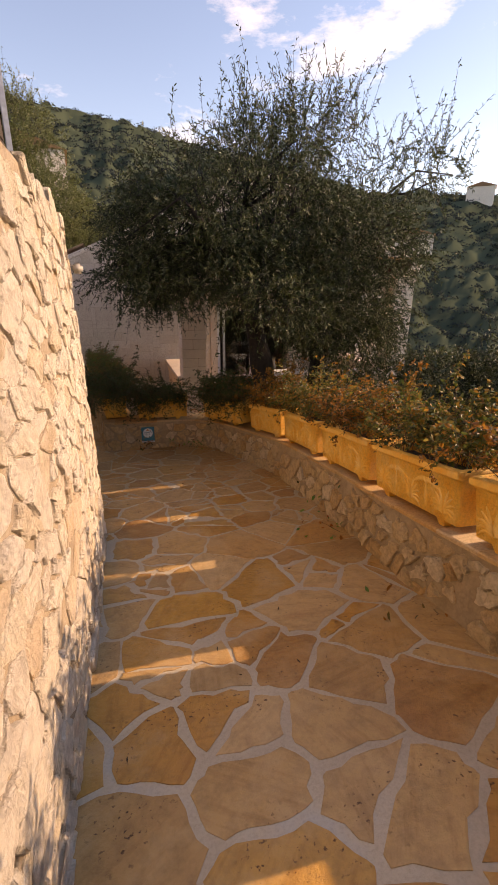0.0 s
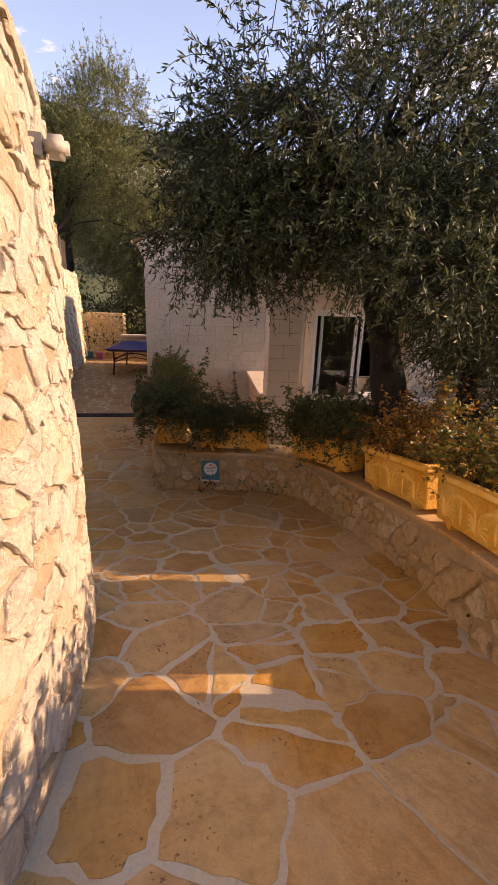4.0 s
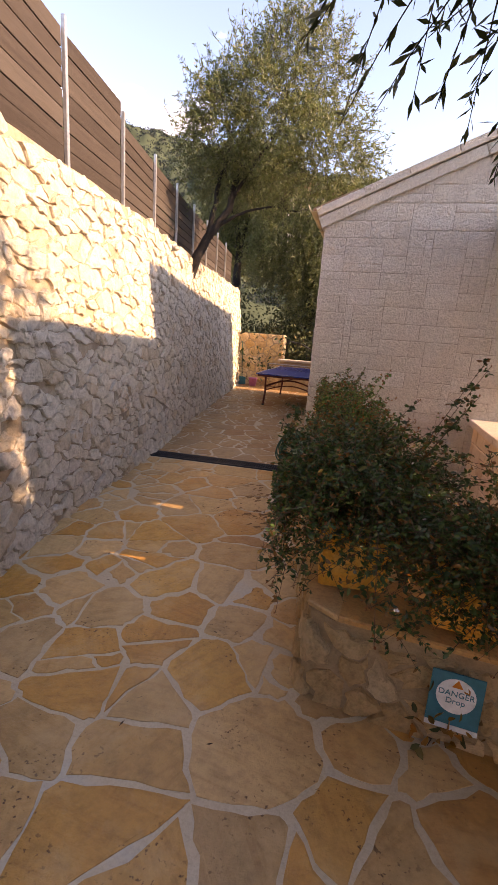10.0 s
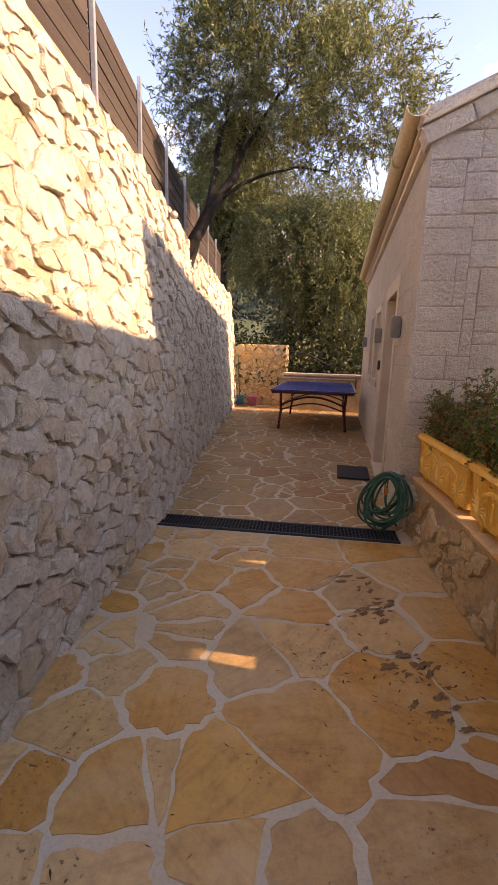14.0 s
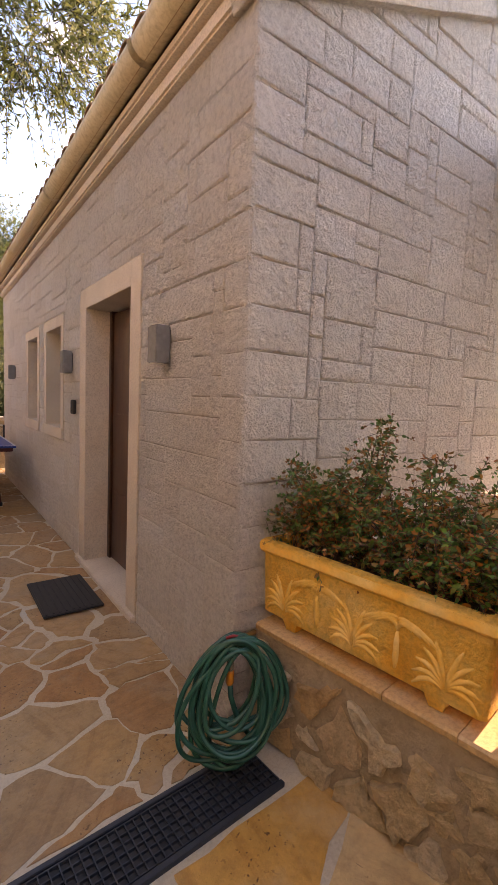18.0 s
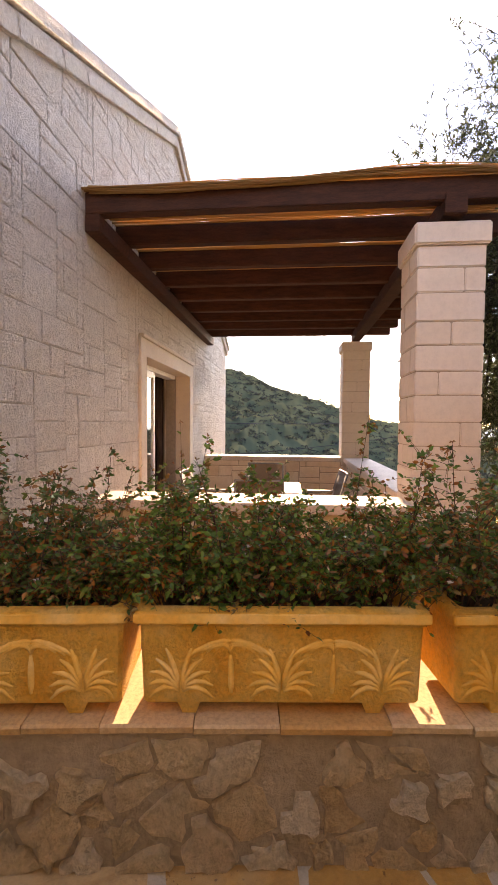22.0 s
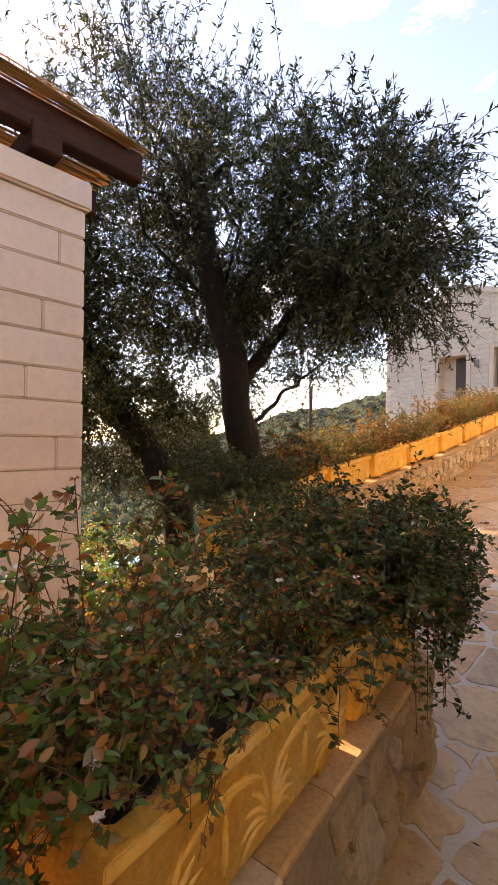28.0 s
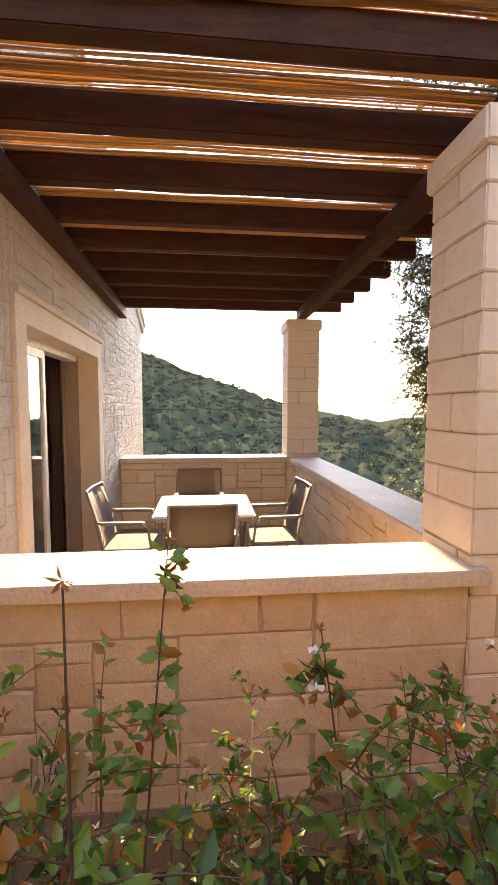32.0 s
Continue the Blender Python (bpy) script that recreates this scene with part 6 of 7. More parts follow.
olive("olive_tree", "slender olive tree leaning out over the stone wall",
      [([(-3.62, 13.3, 2.5), (-3.42, 13.4, 3.1), (-3.05, 13.6, 3.7), (-2.85, 13.8, 4.6)], 0.105, 0.045),
       ([(-3.15, 13.55, 3.5), (-2.7, 13.6, 3.75), (-2.1, 13.5, 3.82), (-1.7, 13.4, 3.7)], 0.028, 0.010), ([(-3.0, 13.65, 3.9), (-2.55, 13.7, 4.6), (-2.1, 13.7, 5.2)], 0.036, 0.014), ([(-3.3, 13.45, 3.3), (-3.25, 13.7, 4.2), (-3.1, 13.9, 5.0)], 0.055, 0.02)],
      [((-2.5, 13.9, 5.2), (1.5, 1.3, 1.5), 0.8), ((-1.35, 13.5, 4.5), (1.1, 1.0, 0.95), 0.9), ((-3.2, 13.7, 5.0), (0.9, 1.0, 1.2), 0.8), ((-2.0, 14.2, 6.2), (1.2, 1.0, 0.9), 0.8)],
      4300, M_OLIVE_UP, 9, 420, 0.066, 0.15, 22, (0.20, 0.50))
far_olive = olive("olive_tree", "drooping olive tree beyond the end of the passage",
      [([(-2.4, 21.6, -0.2), (-2.5, 21.5, 1.5), (-2.2, 21.3, 3.2)], 0.2, 0.09)],
      [((-2.2, 21.2, 4.4), (2.0, 1.5, 1.6), 1), ((-1.6, 20.8, 3.0), (1.7, 1.1, 1.4), 1), ((-3.4, 21.0, 4.6), (1.4, 1.3, 1.5), 1), ((-0.8, 21.2, 3.6), (1.2, 1.0, 1.2), 1), ((-1.9, 21.0, 5.5), (1.5, 1.1, 0.9), 1.1)],
      4200, M_OLIVE_UP, 14, 60, 0.10, 0.8, 20, (0.3, 0.7))
for x, y, z, r, s in ((0.6, 23.5, -0.2, 40, 1.0), (-5.6, 22.4, 1.6, 130, 1.1), (4.5, 26.0, -0.2, 300, 1.2)):
    copy_thing(far_olive, pose(x, y, z, 0, 0, r) @ Matrix.Scale(s, 4))


def shrub(length, seed, height=0.34, spread=0.16, stems=46, per=34, mat=None, leaf=0.034, drape=0.5, tall=6, flowers=14, front=-0.40, tip=0.10, clumps=4, along=0.0, low=0.08):
    """An arching small-leaved shrub rooted along a planter, in the planter's own axes."""
    rng = np.random.default_rng(seed)
    base = 0.285
    n = stems
    k = 7
    crowns = np.linspace(-length / 2 + 0.12, length / 2 - 0.12, clumps) + rng.normal(0, 0.03, clumps)
    st = np.stack([np.clip(rng.choice(crowns, n) + rng.normal(0, 0.055, n), -length / 2 + 0.06, length / 2 - 0.06), rng.uniform(-0.10, 0.10, n), np.full(n, base)], 1)
    lean = np.stack([rng.normal(0, 0.42, n), rng.normal(tip, 0.50, n), np.ones(n)], 1)
    ln = rng.uniform(0.55, 1.08, n) * height
    ln[:tall] *= 1.12
    st[:tall, 1] = rng.uniform(0.06, 0.11, tall)
    lean[:tall] = lean[:tall] * (0.3, 0.1, 1) + (0, 0.42, 0)
    lean[:, 0] += along
    lean = unit(lean)
    ts = np.linspace(0, 1, k)[None, :, None]
    arch = np.clip(rng.normal(drape, 0.3, n), 0.0, 1.3)
    arch[:tall] = 0.02
    out = np.stack([lean[:, 0], lean[:, 1], np.zeros(n)], 1)
    path = st[:, None] + lean[:, None] * ln[:, None, None] * ts * 1.25 + out[:, None] * (spread * arch)[:, None, None] * 2.2 * ts ** 2 - np.array((0, 0, 1.0)) * (arch * ln)[:, None, None] * ts ** 3 * 1.1
    path[:, :, 1] = np.maximum(path[:, :, 1], front + 0.06 + 0.05 * rng.random((n, 1)))
    path[:, :, 2] = np.maximum(path[:, :, 2], np.where(path[:, :, 1] < -0.25, low, 0.08) + 0.16 * rng.random((n, 1)))
    path[:, :, 2] = np.where(np.abs(path[:, :, 1]) < 0.2, np.maximum(path[:, :, 2], base), path[:, :, 2])
    # side twigs
    m = n * 15
    src = rng.integers(0, n, m)
    at = rng.uniform(0.25, 1.0, m)
    i0 = np.clip((at * (k - 1)).astype(int), 0, k - 2)
    fr = (at * (k - 1) - i0)[:, None]
    p0 = path[src, i0] * (1 - fr) + path[src, i0 + 1] * fr
    d = unit(rng.normal(size=(m, 3)) * (1, 1, 0.6) + (0, -0.1, 0.35))
    tl = rng.uniform(0.05, 0.15, m)
    tl[src < tall] *= 0.35
    t4 = np.linspace(0, 1, 4)[None, :, None]
    tw = p0[:, None] + d[:, None] * tl[:, None, None] * t4 - np.array((0, 0, 0.03)) * t4 ** 2
    tw[:, :, 1] = np.maximum(tw[:, :, 1], front + 0.02)
    # leaves in pairs along stems and twigs
    pos, way = [], []
    for arr, cnt in ((path, per), (tw, 7)):
        q = len(arr)
        kk = arr.shape[1]
        tt = rng.uniform(0.22 if kk == k else 0.1, 1.0, size=(q, cnt))
        a = np.clip((tt * (kk - 1)).astype(int), 0, kk - 2)
        f_ = (tt * (kk - 1) - a)[:, :, None]
        rows = np.arange(q)[:, None]
        pp = arr[rows, a] * (1 - f_) + arr[rows, a + 1] * f_
        tg = unit(arr[rows, a + 1] - arr[rows, a])
        pos.append(pp.reshape(-1, 3))
        way.append(unit(tg * 0.45 + rng.normal(size=pp.shape) * (0.8, 0.8, 0.45)).reshape(-1, 3))
    pos, way = np.concatenate(pos), np.concatenate(way)
    tip = pos[:, 1] + way[:, 1] * leaf
    keep = (tip > front) & ((pos[:, 2] > base - 0.02) | (np.abs(pos[:, 1]) > 0.21))
    pos, way = pos[keep], way[keep]
    L_ = leaf * rng.uniform(0.55, 1.25, len(pos))
    return path, tw, pos, way, L_, rng, flowers


def place_shrub(m, spec, label, group):
    path, tw, pos, way, L_, rng, flowers = spec["geo"]
    sh = thing("shrub", label, "shrub", group=group)
    sh.matrix_basis = m
    if "meshes" not in spec:
        spec["meshes"] = [("stemwork", sticks_mesh("stemwork", path, 0.0030, M_STEM)), ("twigwork", sticks_mesh("twigwork", tw, 0.0013, M_STEM)), ("foliage", leaf_mesh("foliage", pos, way, L_, L_ * 0.29, spec["mat"], rng, 0.3, True))]
        pick = rng.integers(0, len(pos), flowers)
        fp = np.repeat(pos[pick] + (0, 0, 0.008), 5, axis=0)
        fw = unit(np.stack([np.tile(np.cos(np.arange(5) * 1.257), flowers), np.tile(np.sin(np.arange(5) * 1.257), flowers), np.full(5 * flowers, 0.5)], 1))
        spec["meshes"].append(("bloom", leaf_mesh("bloom", fp, fw, 0.013, 0.005, M_FLOWER, rng)))
        ends = np.concatenate([path[:, -1], tw[rng.integers(0, len(tw), len(path) * 2), -1]])
        cp = np.repeat(ends, 6, axis=0)
        spec["meshes"].append(("calyx", leaf_mesh("calyx", cp, unit(rng.normal(size=cp.shape) + (0, 0, 0.5)), 0.013, 0.0028, M_CALYX, rng)))
    for nm, me in spec["meshes"]:
        ob = pieces(nm, me, sh)
        ob["kind"] = "stuff"
    return sh


GREEN = [dict(geo=shrub(0.92, 50, 0.48, 0.20, 140, 20, None, 0.024, 0.5, 5, 26, -0.22), mat=M_SHRUB_MIX),
         dict(geo=shrub(0.92, 51, 0.53, 0.20, 160, 20, None, 0.025, 0.60, 6, 30, -0.20), mat=M_SHRUB),
         dict(geo=shrub(0.92, 52, 0.56, 0.17, 70, 18, None, 0.024, 0.45, 5, 22, -0.30, 0.10, 3), mat=M_SHRUB_MIX)]
DENSE = dict(geo=shrub(0.62, 61, 0.66, 0.26, 210, 24, None, 0.026, 0.70, 4, 10, -0.44, -0.14, 4, 0.22, -0.12), mat=M_SHRUB_DEEP)
SPILL = dict(geo=shrub(0.80, 63, 0.50, 0.26, 125, 22, None, 0.026, 1.0, 3, 8, -0.40, -0.42, 3, -0.22, -0.26), mat=M_SHRUB_DEEP)
AUTUMN = [dict(geo=shrub(0.90, 70 + i, 0.56, 0.20, 60, 20, None, 0.032, 0.4, 6, 4), mat=M_SHRUB_GOLD if i % 2 else M_SHRUB_RED) for i in range(4)]
for i, m in enumerate(PLANTERS):
    if i < 3:
        place_shrub(m, GREEN[i], "leafy green shrub with reddish leaves and white flowers in a planter", "shrubs in the planters")
    elif i == 3:
        place_shrub(m, DENSE, "dense dark green shrub spilling over the corner planter", "shrubs in the planters")
    elif i < 6:
        place_shrub(m, SPILL if i == 4 else DENSE, "dark green shrub hanging over the planter front", "shrubs in the planters")
    else:
        place_shrub(m, AUTUMN[i % 4], "green and yellow autumn shrub in a planter" if i % 2 else "orange autumn shrub in a planter", "shrubs in the planters")


def bank_bush(x, y, z, r, h, seed, mat, leaf, label, count=2600):
    """A loose bush rooted in the ground behind the wall."""
    rng = np.random.default_rng(seed)
    b = thing("bush", label, "bush", (x, y, z), group="bushes behind the low wall")
    n = 40
    st = rng.normal(size=(n, 3)) * (0.10, 0.10, 0)
    d = unit(np.stack([rng.normal(0, 0.7, n), rng.normal(0, 0.7, n), np.ones(n)], 1))
    ln = h * rng.uniform(0.6, 1.25, n)
    ts = np.linspace(0, 1, 6)[None, :, None]
    path = st[:, None] + d[:, None] * ln[:, None, None] * ts - np.array((0, 0, 0.18 * h)) * ts ** 2
    pieces("stemwork", sticks_mesh("stemwork", path, 0.006, M_STEM), b)["kind"] = "stuff"
    q = rng.integers(0, n, count)
    t = rng.uniform(0.25, 1.0, count) ** 0.8
    a = np.clip((t * 5).astype(int), 0, 4)
    f_ = (t * 5 - a)[:, None]
    pos = path[q, a] * (1 - f_) + path[q, a + 1] * f_ + rng.normal(size=(count, 3)) * r * 0.22
    way = unit(rng.normal(size=(count, 3)) + (0, 0, 0.2))
    L_ = leaf * rng.uniform(0.6, 1.3, count)
    ob = pieces("foliage", leaf_mesh("foliage", pos, way, L_, L_ * 0.28, mat, rng, 0.3, True), b)
    ob["kind"] = "stuff"
    return b


_rb = random.Random(77)
for x, y, r, h, mt in ((2.6, 4.15, 0.5, 1.1, 0), (2.6, 3.15, 0.6, 1.2, 1), (2.7, 2.2, 0.7, 1.4, 0), (2.6, 0.9, 0.7, 1.5, 1), (2.5, -0.4, 0.7, 1.5, 1), (2.5, -1.9, 0.7, 1.6, 0), (2.7, -3.4, 0.7, 1.7, 1), (3.0, -4.8, 0.7, 1.7, 0),
                      (3.9, 4.3, 0.8, 1.3, 0), (4.2, 2.6, 0.9, 1.5, 0), (4.3, 0.6, 0.9, 1.5, 1), (1.6, 7.2, 0.35, 0.9, 1), (1.05, 7.3, 0.35, 0.8, 0), (2.4, 7.3, 0.5, 1.0, 0), (4.6, 6.2, 0.8, 1.5, 0), (0.55, 7.55, 0.3, 0.75, 1)):
    bank_bush(x, y, garden_z(x, y) - 0.02, r, h, _rb.randrange(999), (M_SHRUB, M_SHRUB_RED)[mt], 0.046, "orange-leaved autumn bush on the bank" if mt else "green bush on the bank behind the wall", 4200)
for x, y, h in ((-3.4, 21.0, 2.2), (-2.3, 20.9, 2.4), (-1.3, 20.8, 2.7), (-0.3, 20.6, 2.5), (0.6, 21.0, 2.8), (-1.8, 21.5, 3.2), (-4.6, 20.6, 2.6), (-3.0, 21.4, 3.6), (-0.6, 21.6, 3.8), (-4.2, 22.4, 4.0), (-2.4, 23.0, 4.4)):
    bank_bush(x, y, -0.4, 0.9, h, _rb.randrange(999), M_WOODS, 0.12, "dark green bush filling the space beyond the low wall", 6000)

# ---- distance ----
def hills():
    """Wooded slopes of the valley, rising from the far side of it."""
    hv, hf = [], []
    rs = [29, 32]
    while rs[-1] < 380:
        rs.append(rs[-1] * 1.024 + 0.2)
    yaws = list(np.arange(75, -190, -0.5))

    def height(yaw, r):
        crest = float(np.interp(-yaw, [-75, -40, -10, 5, 15, 30, 45, 60, 75, 82, 92, 100, 112, 126, 145, 165, 190], [24, 22, 18, 16.5, 15, 11, 9.5, 10.0, 8.6, 7.2, 3.4, 0.6, -2.5, -1.0, 4.5, 7.0, 8.0]))
        top = math.tan(radians(crest)) * 220
        near = float(np.interp(-yaw, [-75, -20, 5, 30, 60, 112, 150, 190], [5.0, 2.5, 1.0, -9.0, -16.0, -18.0, -8.0, -2.0]))
        t = min(1.0, max(0.0, (r - 32) / 188.0))
        return near + (top - near) * (t ** 1.05) + (3.4 * noise.noise((yaw * 0.16, r * 0.03, 1.0)) + 1.6 * noise.noise((yaw * 0.9, r * 0.12, 5.0))) * min(1, t * 3)

    def canopy(x, y, yaw, r):
        z = height(yaw, r)
        d = noise.voronoi((x * 0.19, y * 0.19, 0.4))[0][0]
        e = noise.voronoi((x * 0.42, y * 0.42, 7.0))[0][0]
        return z + 2.6 * (0.75 - d) + 1.0 * (0.6 - e) + 0.8 * noise.noise((x * 0.5, y * 0.5, 3.0))

    for yaw in yaws:
        for r in rs:
            a = radians(yaw)
            x, y = -math.sin(a) * r, 9 + math.cos(a) * r
            hv.append((x, y, canopy(x, y, yaw, r) - (18.0 if r < 31 else 0.0)))
    m = len(rs)
    for i in range(len(yaws) - 1):
        for j in range(m - 1):
            a = i * m + j
            hf.append((a, a + 1, a + 1 + m, a + m))
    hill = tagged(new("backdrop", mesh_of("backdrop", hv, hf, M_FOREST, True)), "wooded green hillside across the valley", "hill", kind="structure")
    # tree crowns: lumpy tufts of broad leaves over the slopes
    rng = np.random.default_rng(5)
    pos, way, ln = [], [], []
    for _ in range(19000):
        yaw = rng.uniform(-188, 70)
        r = 36 + 190 * rng.random() ** 1.3
        a = radians(yaw)
        x, y = -math.sin(a) * r, 9 + math.cos(a) * r
        s = rng.uniform(0.7, 1.5) * (0.6 + r / 260)
        k = 20
        d = unit(rng.normal(size=(k, 3)))
        d[:, 2] = np.abs(d[:, 2]) * 0.6
        pos.append(np.array((x, y, canopy(x, y, yaw, r) - 0.25)) + d * s * rng.uniform(0.3, 1, size=(k, 1)))
        way.append(unit(d + rng.normal(size=(k, 3)) * 0.7))
        ln.append(np.full(k, 0.22 + r * 0.0021))
    pos, way, ln = np.concatenate(pos), np.concatenate(way), np.concatenate(ln)
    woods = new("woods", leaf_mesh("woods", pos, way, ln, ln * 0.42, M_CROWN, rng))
    tagged(woods, "dense green woodland crowns on the far slopes", "woods", kind="stuff")


# Distance haze is put into the blue-grey colours of slope and crowns.
k_ = Nodes("haze-tinted woodland", 0.9)
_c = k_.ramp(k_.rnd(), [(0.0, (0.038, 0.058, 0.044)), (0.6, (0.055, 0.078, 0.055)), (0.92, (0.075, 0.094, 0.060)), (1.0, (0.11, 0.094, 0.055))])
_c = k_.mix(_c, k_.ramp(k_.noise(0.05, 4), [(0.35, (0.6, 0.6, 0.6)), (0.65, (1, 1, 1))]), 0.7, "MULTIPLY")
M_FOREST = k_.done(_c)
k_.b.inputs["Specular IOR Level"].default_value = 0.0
M_CROWN = leaf_material("haze-tinted woodland crown", [(0.0, (0.034, 0.048, 0.048)), (0.6, (0.050, 0.066, 0.064)), (0.92, (0.068, 0.082, 0.072)), (1.0, (0.09, 0.085, 0.066))], 0.9, 0.2)
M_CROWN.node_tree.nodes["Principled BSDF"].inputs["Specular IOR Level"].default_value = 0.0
hills()


def far_house(x, y, z, w, d, h, turn, label, rows):
    """A pale stone house with framed openings and a tiled gable roof."""
    hs = thing("house", label, "house", (x, y, z), turn)
    part("wall", box(-w / 2, 0, -1.5, w / 2, d, h), M_ASHLAR, hs)
    bm = bmesh.new()
    q = [(-w / 2 - 0.3, h), (w / 2 + 0.3, h), (0, h + w * 0.16)]
    a = [bm.verts.new((px, -0.25, pz)) for px, pz in q]
    b = [bm.verts.new((px, d + 0.25, pz)) for px, pz in q]
    bm.faces.new(a)
    bm.faces.new(b[::-1])
    for i in range(3):
        bm.faces.new((a[i], b[i], b[(i + 1) % 3], a[(i + 1) % 3]))
    part("roof", bm, M_TILE, hs)
    for wx, wz, ww, wh in rows:
        win = part("window", box(wx - ww / 2 - 0.12, -0.05, wz - 0.12, wx + ww / 2 + 0.12, 0.05, wz + wh + 0.12, 0.02), M_SURROUND, hs)
        part("pane", box(wx - ww / 2, -0.062, wz, wx + ww / 2, -0.052, wz + wh), M_INTERIOR, win, "opaque pane coloured dark like the unlit room behind")
        part("shutter", box(wx - ww / 2 - 0.02, -0.075, wz, wx - ww / 2 + ww * 0.3, -0.062, wz + wh), M_WHITE, win, "white window leaf")
    return hs


UP_Y, UP_X0, UP_X1, UP_EAVE, UP_RIDGE = -10.2, 2.1, 8.65, 6.92, 7.92
UP_DOOR = (5.12, 6.24, 2.92, 5.08)
UP_WIN = (3.26, 4.10, 3.70, 5.26)


def upper_house():
    """The gable front of the house at the top of the ramp, its door in a deep recess."""
    hs = thing("house", "pale coursed stone house with a recessed door and curtained window", "house", ((UP_X0 + UP_X1) / 2, UP_Y, 0))
    ox = (UP_X0 + UP_X1) / 2
    bm = bmesh.new()
    xs = [UP_X0, UP_WIN[0], UP_WIN[1], UP_DOOR[0], UP_DOOR[1], UP_X1]
    for a, b, hole in zip(xs, xs[1:], (None, UP_WIN, None, UP_DOOR, None)):
        if hole:
            box(a - ox, -0.55, -3.0, b - ox, 0, hole[2], 0, bm)
            box(a - ox, -0.55, hole[3], b - ox, 0, UP_EAVE, 0, bm)
        else:
            box(a - ox, -0.55, -3.0, b - ox, 0, UP_EAVE, 0, bm)
    tri = [(UP_X0 - ox, UP_EAVE), (UP_X1 - ox, UP_EAVE), (0, UP_RIDGE)]
    fa, fb = [bm.verts.new((x, 0, z)) for x, z in tri], [bm.verts.new((x, -0.55, z)) for x, z in tri]
    bm.faces.new(fa[::-1])
    bm.faces.new(fb)
    for i in range(3):
        bm.faces.new((fa[i], fa[(i + 1) % 3], fb[(i + 1) % 3], fb[i]))
    part("wall", bm, M_JOINT, hs)
    part("wall", box(UP_X0 - ox, -7.0, -3.0, UP_X0 - ox + 0.4, -0.56, UP_EAVE), M_ASHLAR, hs)
    part("wall", box(UP_X1 - ox - 0.4, -7.0, -3.0, UP_X1 - ox, -0.56, UP_EAVE), M_ASHLAR, hs)
    part("wall", box(UP_X0 - ox + 0.41, -7.0, -3.0, UP_X1 - ox - 0.41, -6.6, UP_EAVE), M_ASHLAR, hs)
    slope = (UP_RIDGE - UP_EAVE) / (ox - UP_X0)
    for sg in (-1, 1):
        bm = bmesh.new()
        e = UP_X1 - ox + 0.2
        q = [(sg * e, UP_EAVE - 0.2 * slope + 0.02), (0, UP_RIDGE + 0.02), (0, UP_RIDGE + 0.13), (sg * e, UP_EAVE - 0.2 * slope + 0.13)]
        a, b = [bm.verts.new((x, -0.02, z)) for x, z in q], [bm.verts.new((x, -7.1, z)) for x, z in q]
        bm.faces.new(a)
        bm.faces.new(b[::-1])
        for i in range(4):
            bm.faces.new((a[i], b[i], b[(i + 1) % 4], a[(i + 1) % 4]))
        bmesh.ops.recalc_face_normals(bm, faces=bm.faces[:])
        part("roof", bm, M_TILE, hs)
        bm = bmesh.new()
        q = [(sg * e, UP_EAVE - 0.2 * slope - 0.12), (0, UP_RIDGE - 0.12), (0, UP_RIDGE + 0.10), (sg * e, UP_EAVE - 0.2 * slope + 0.10)]
        a, b = [bm.verts.new((x, 0.08, z)) for x, z in q], [bm.verts.new((x, -0.018, z)) for x, z in q]
        bm.faces.new(a)
        bm.faces.new(b[::-1])
        for i in range(4):
            bm.faces.new((a[i], b[i], b[(i + 1) % 4], a[(i + 1) % 4]))
        bmesh.ops.recalc_face_normals(bm, faces=bm.faces[:])
        part("verge", bm, M_COPING, hs, "pale stone verge")
    rng = random.Random(55)

    def under(poly):
        p = clip(poly, UP_X0 - ox, UP_EAVE - 0.02, -slope, 1.0)
        return clip(p, UP_X1 - ox, UP_EAVE - 0.02, slope, 1.0) if len(p) >= 3 else p

    holes = [(h[0] - ox - 0.17, h[1] - ox + 0.17, h[2] - 0.05, h[3] + 0.17) for h in (UP_WIN, UP_DOOR)]
    out = [block_mesh(p, lambda u, v, h: (u, h, v), rng, 0.008, 0.02) for p in coursed(UP_X0 - ox, UP_X1 - ox, 1.6, UP_RIDGE, holes, rng, under, 0.11, 0.14)]
    lay([(v, [q[::-1] for q in f]) for v, f in out], "block", M_ASHLAR, hs, lambda x, y, z: abs(x) + abs(z - 4))
    for nm, hole in (("window", UP_WIN), ("door", UP_DOOR)):
        x0, x1, z0, z1 = hole[0] - ox, hole[1] - ox, hole[2], hole[3]
        fr = part(nm, box(x0 - 0.16, 0.0, z0 - 0.05, x0, 0.06, z1, 0.006), M_COPING, hs, "pale dressed stone surround")
        part("jamb", box(x1, 0.0, z0 - 0.05, x1 + 0.16, 0.06, z1, 0.006), M_COPING, fr)
        part("lintel", box(x0 - 0.16, 0.0, z1, x1 + 0.16, 0.06, z1 + 0.16, 0.006), M_COPING, fr)
        if nm == "window":
            part("pane", box(x0, -0.30, z0, x1, -0.28, z1), M_INTERIOR, fr, "opaque pane coloured dark like the unlit room behind")
            part("window_frame", box(x0, -0.28, z0, x0 + 0.06, -0.22, z1), M_FRAME_BROWN, fr)
            part("window_frame", box(x1 - 0.06, -0.28, z0, x1, -0.22, z1), M_FRAME_BROWN, fr)
            bm = bmesh.new()
            n = 30
            top = [bm.verts.new((x0 + 0.08 + (x1 - x0 - 0.3) * i / n, -0.255 + 0.02 * math.sin(i * 1.1), z1 - 0.02)) for i in range(n + 1)]
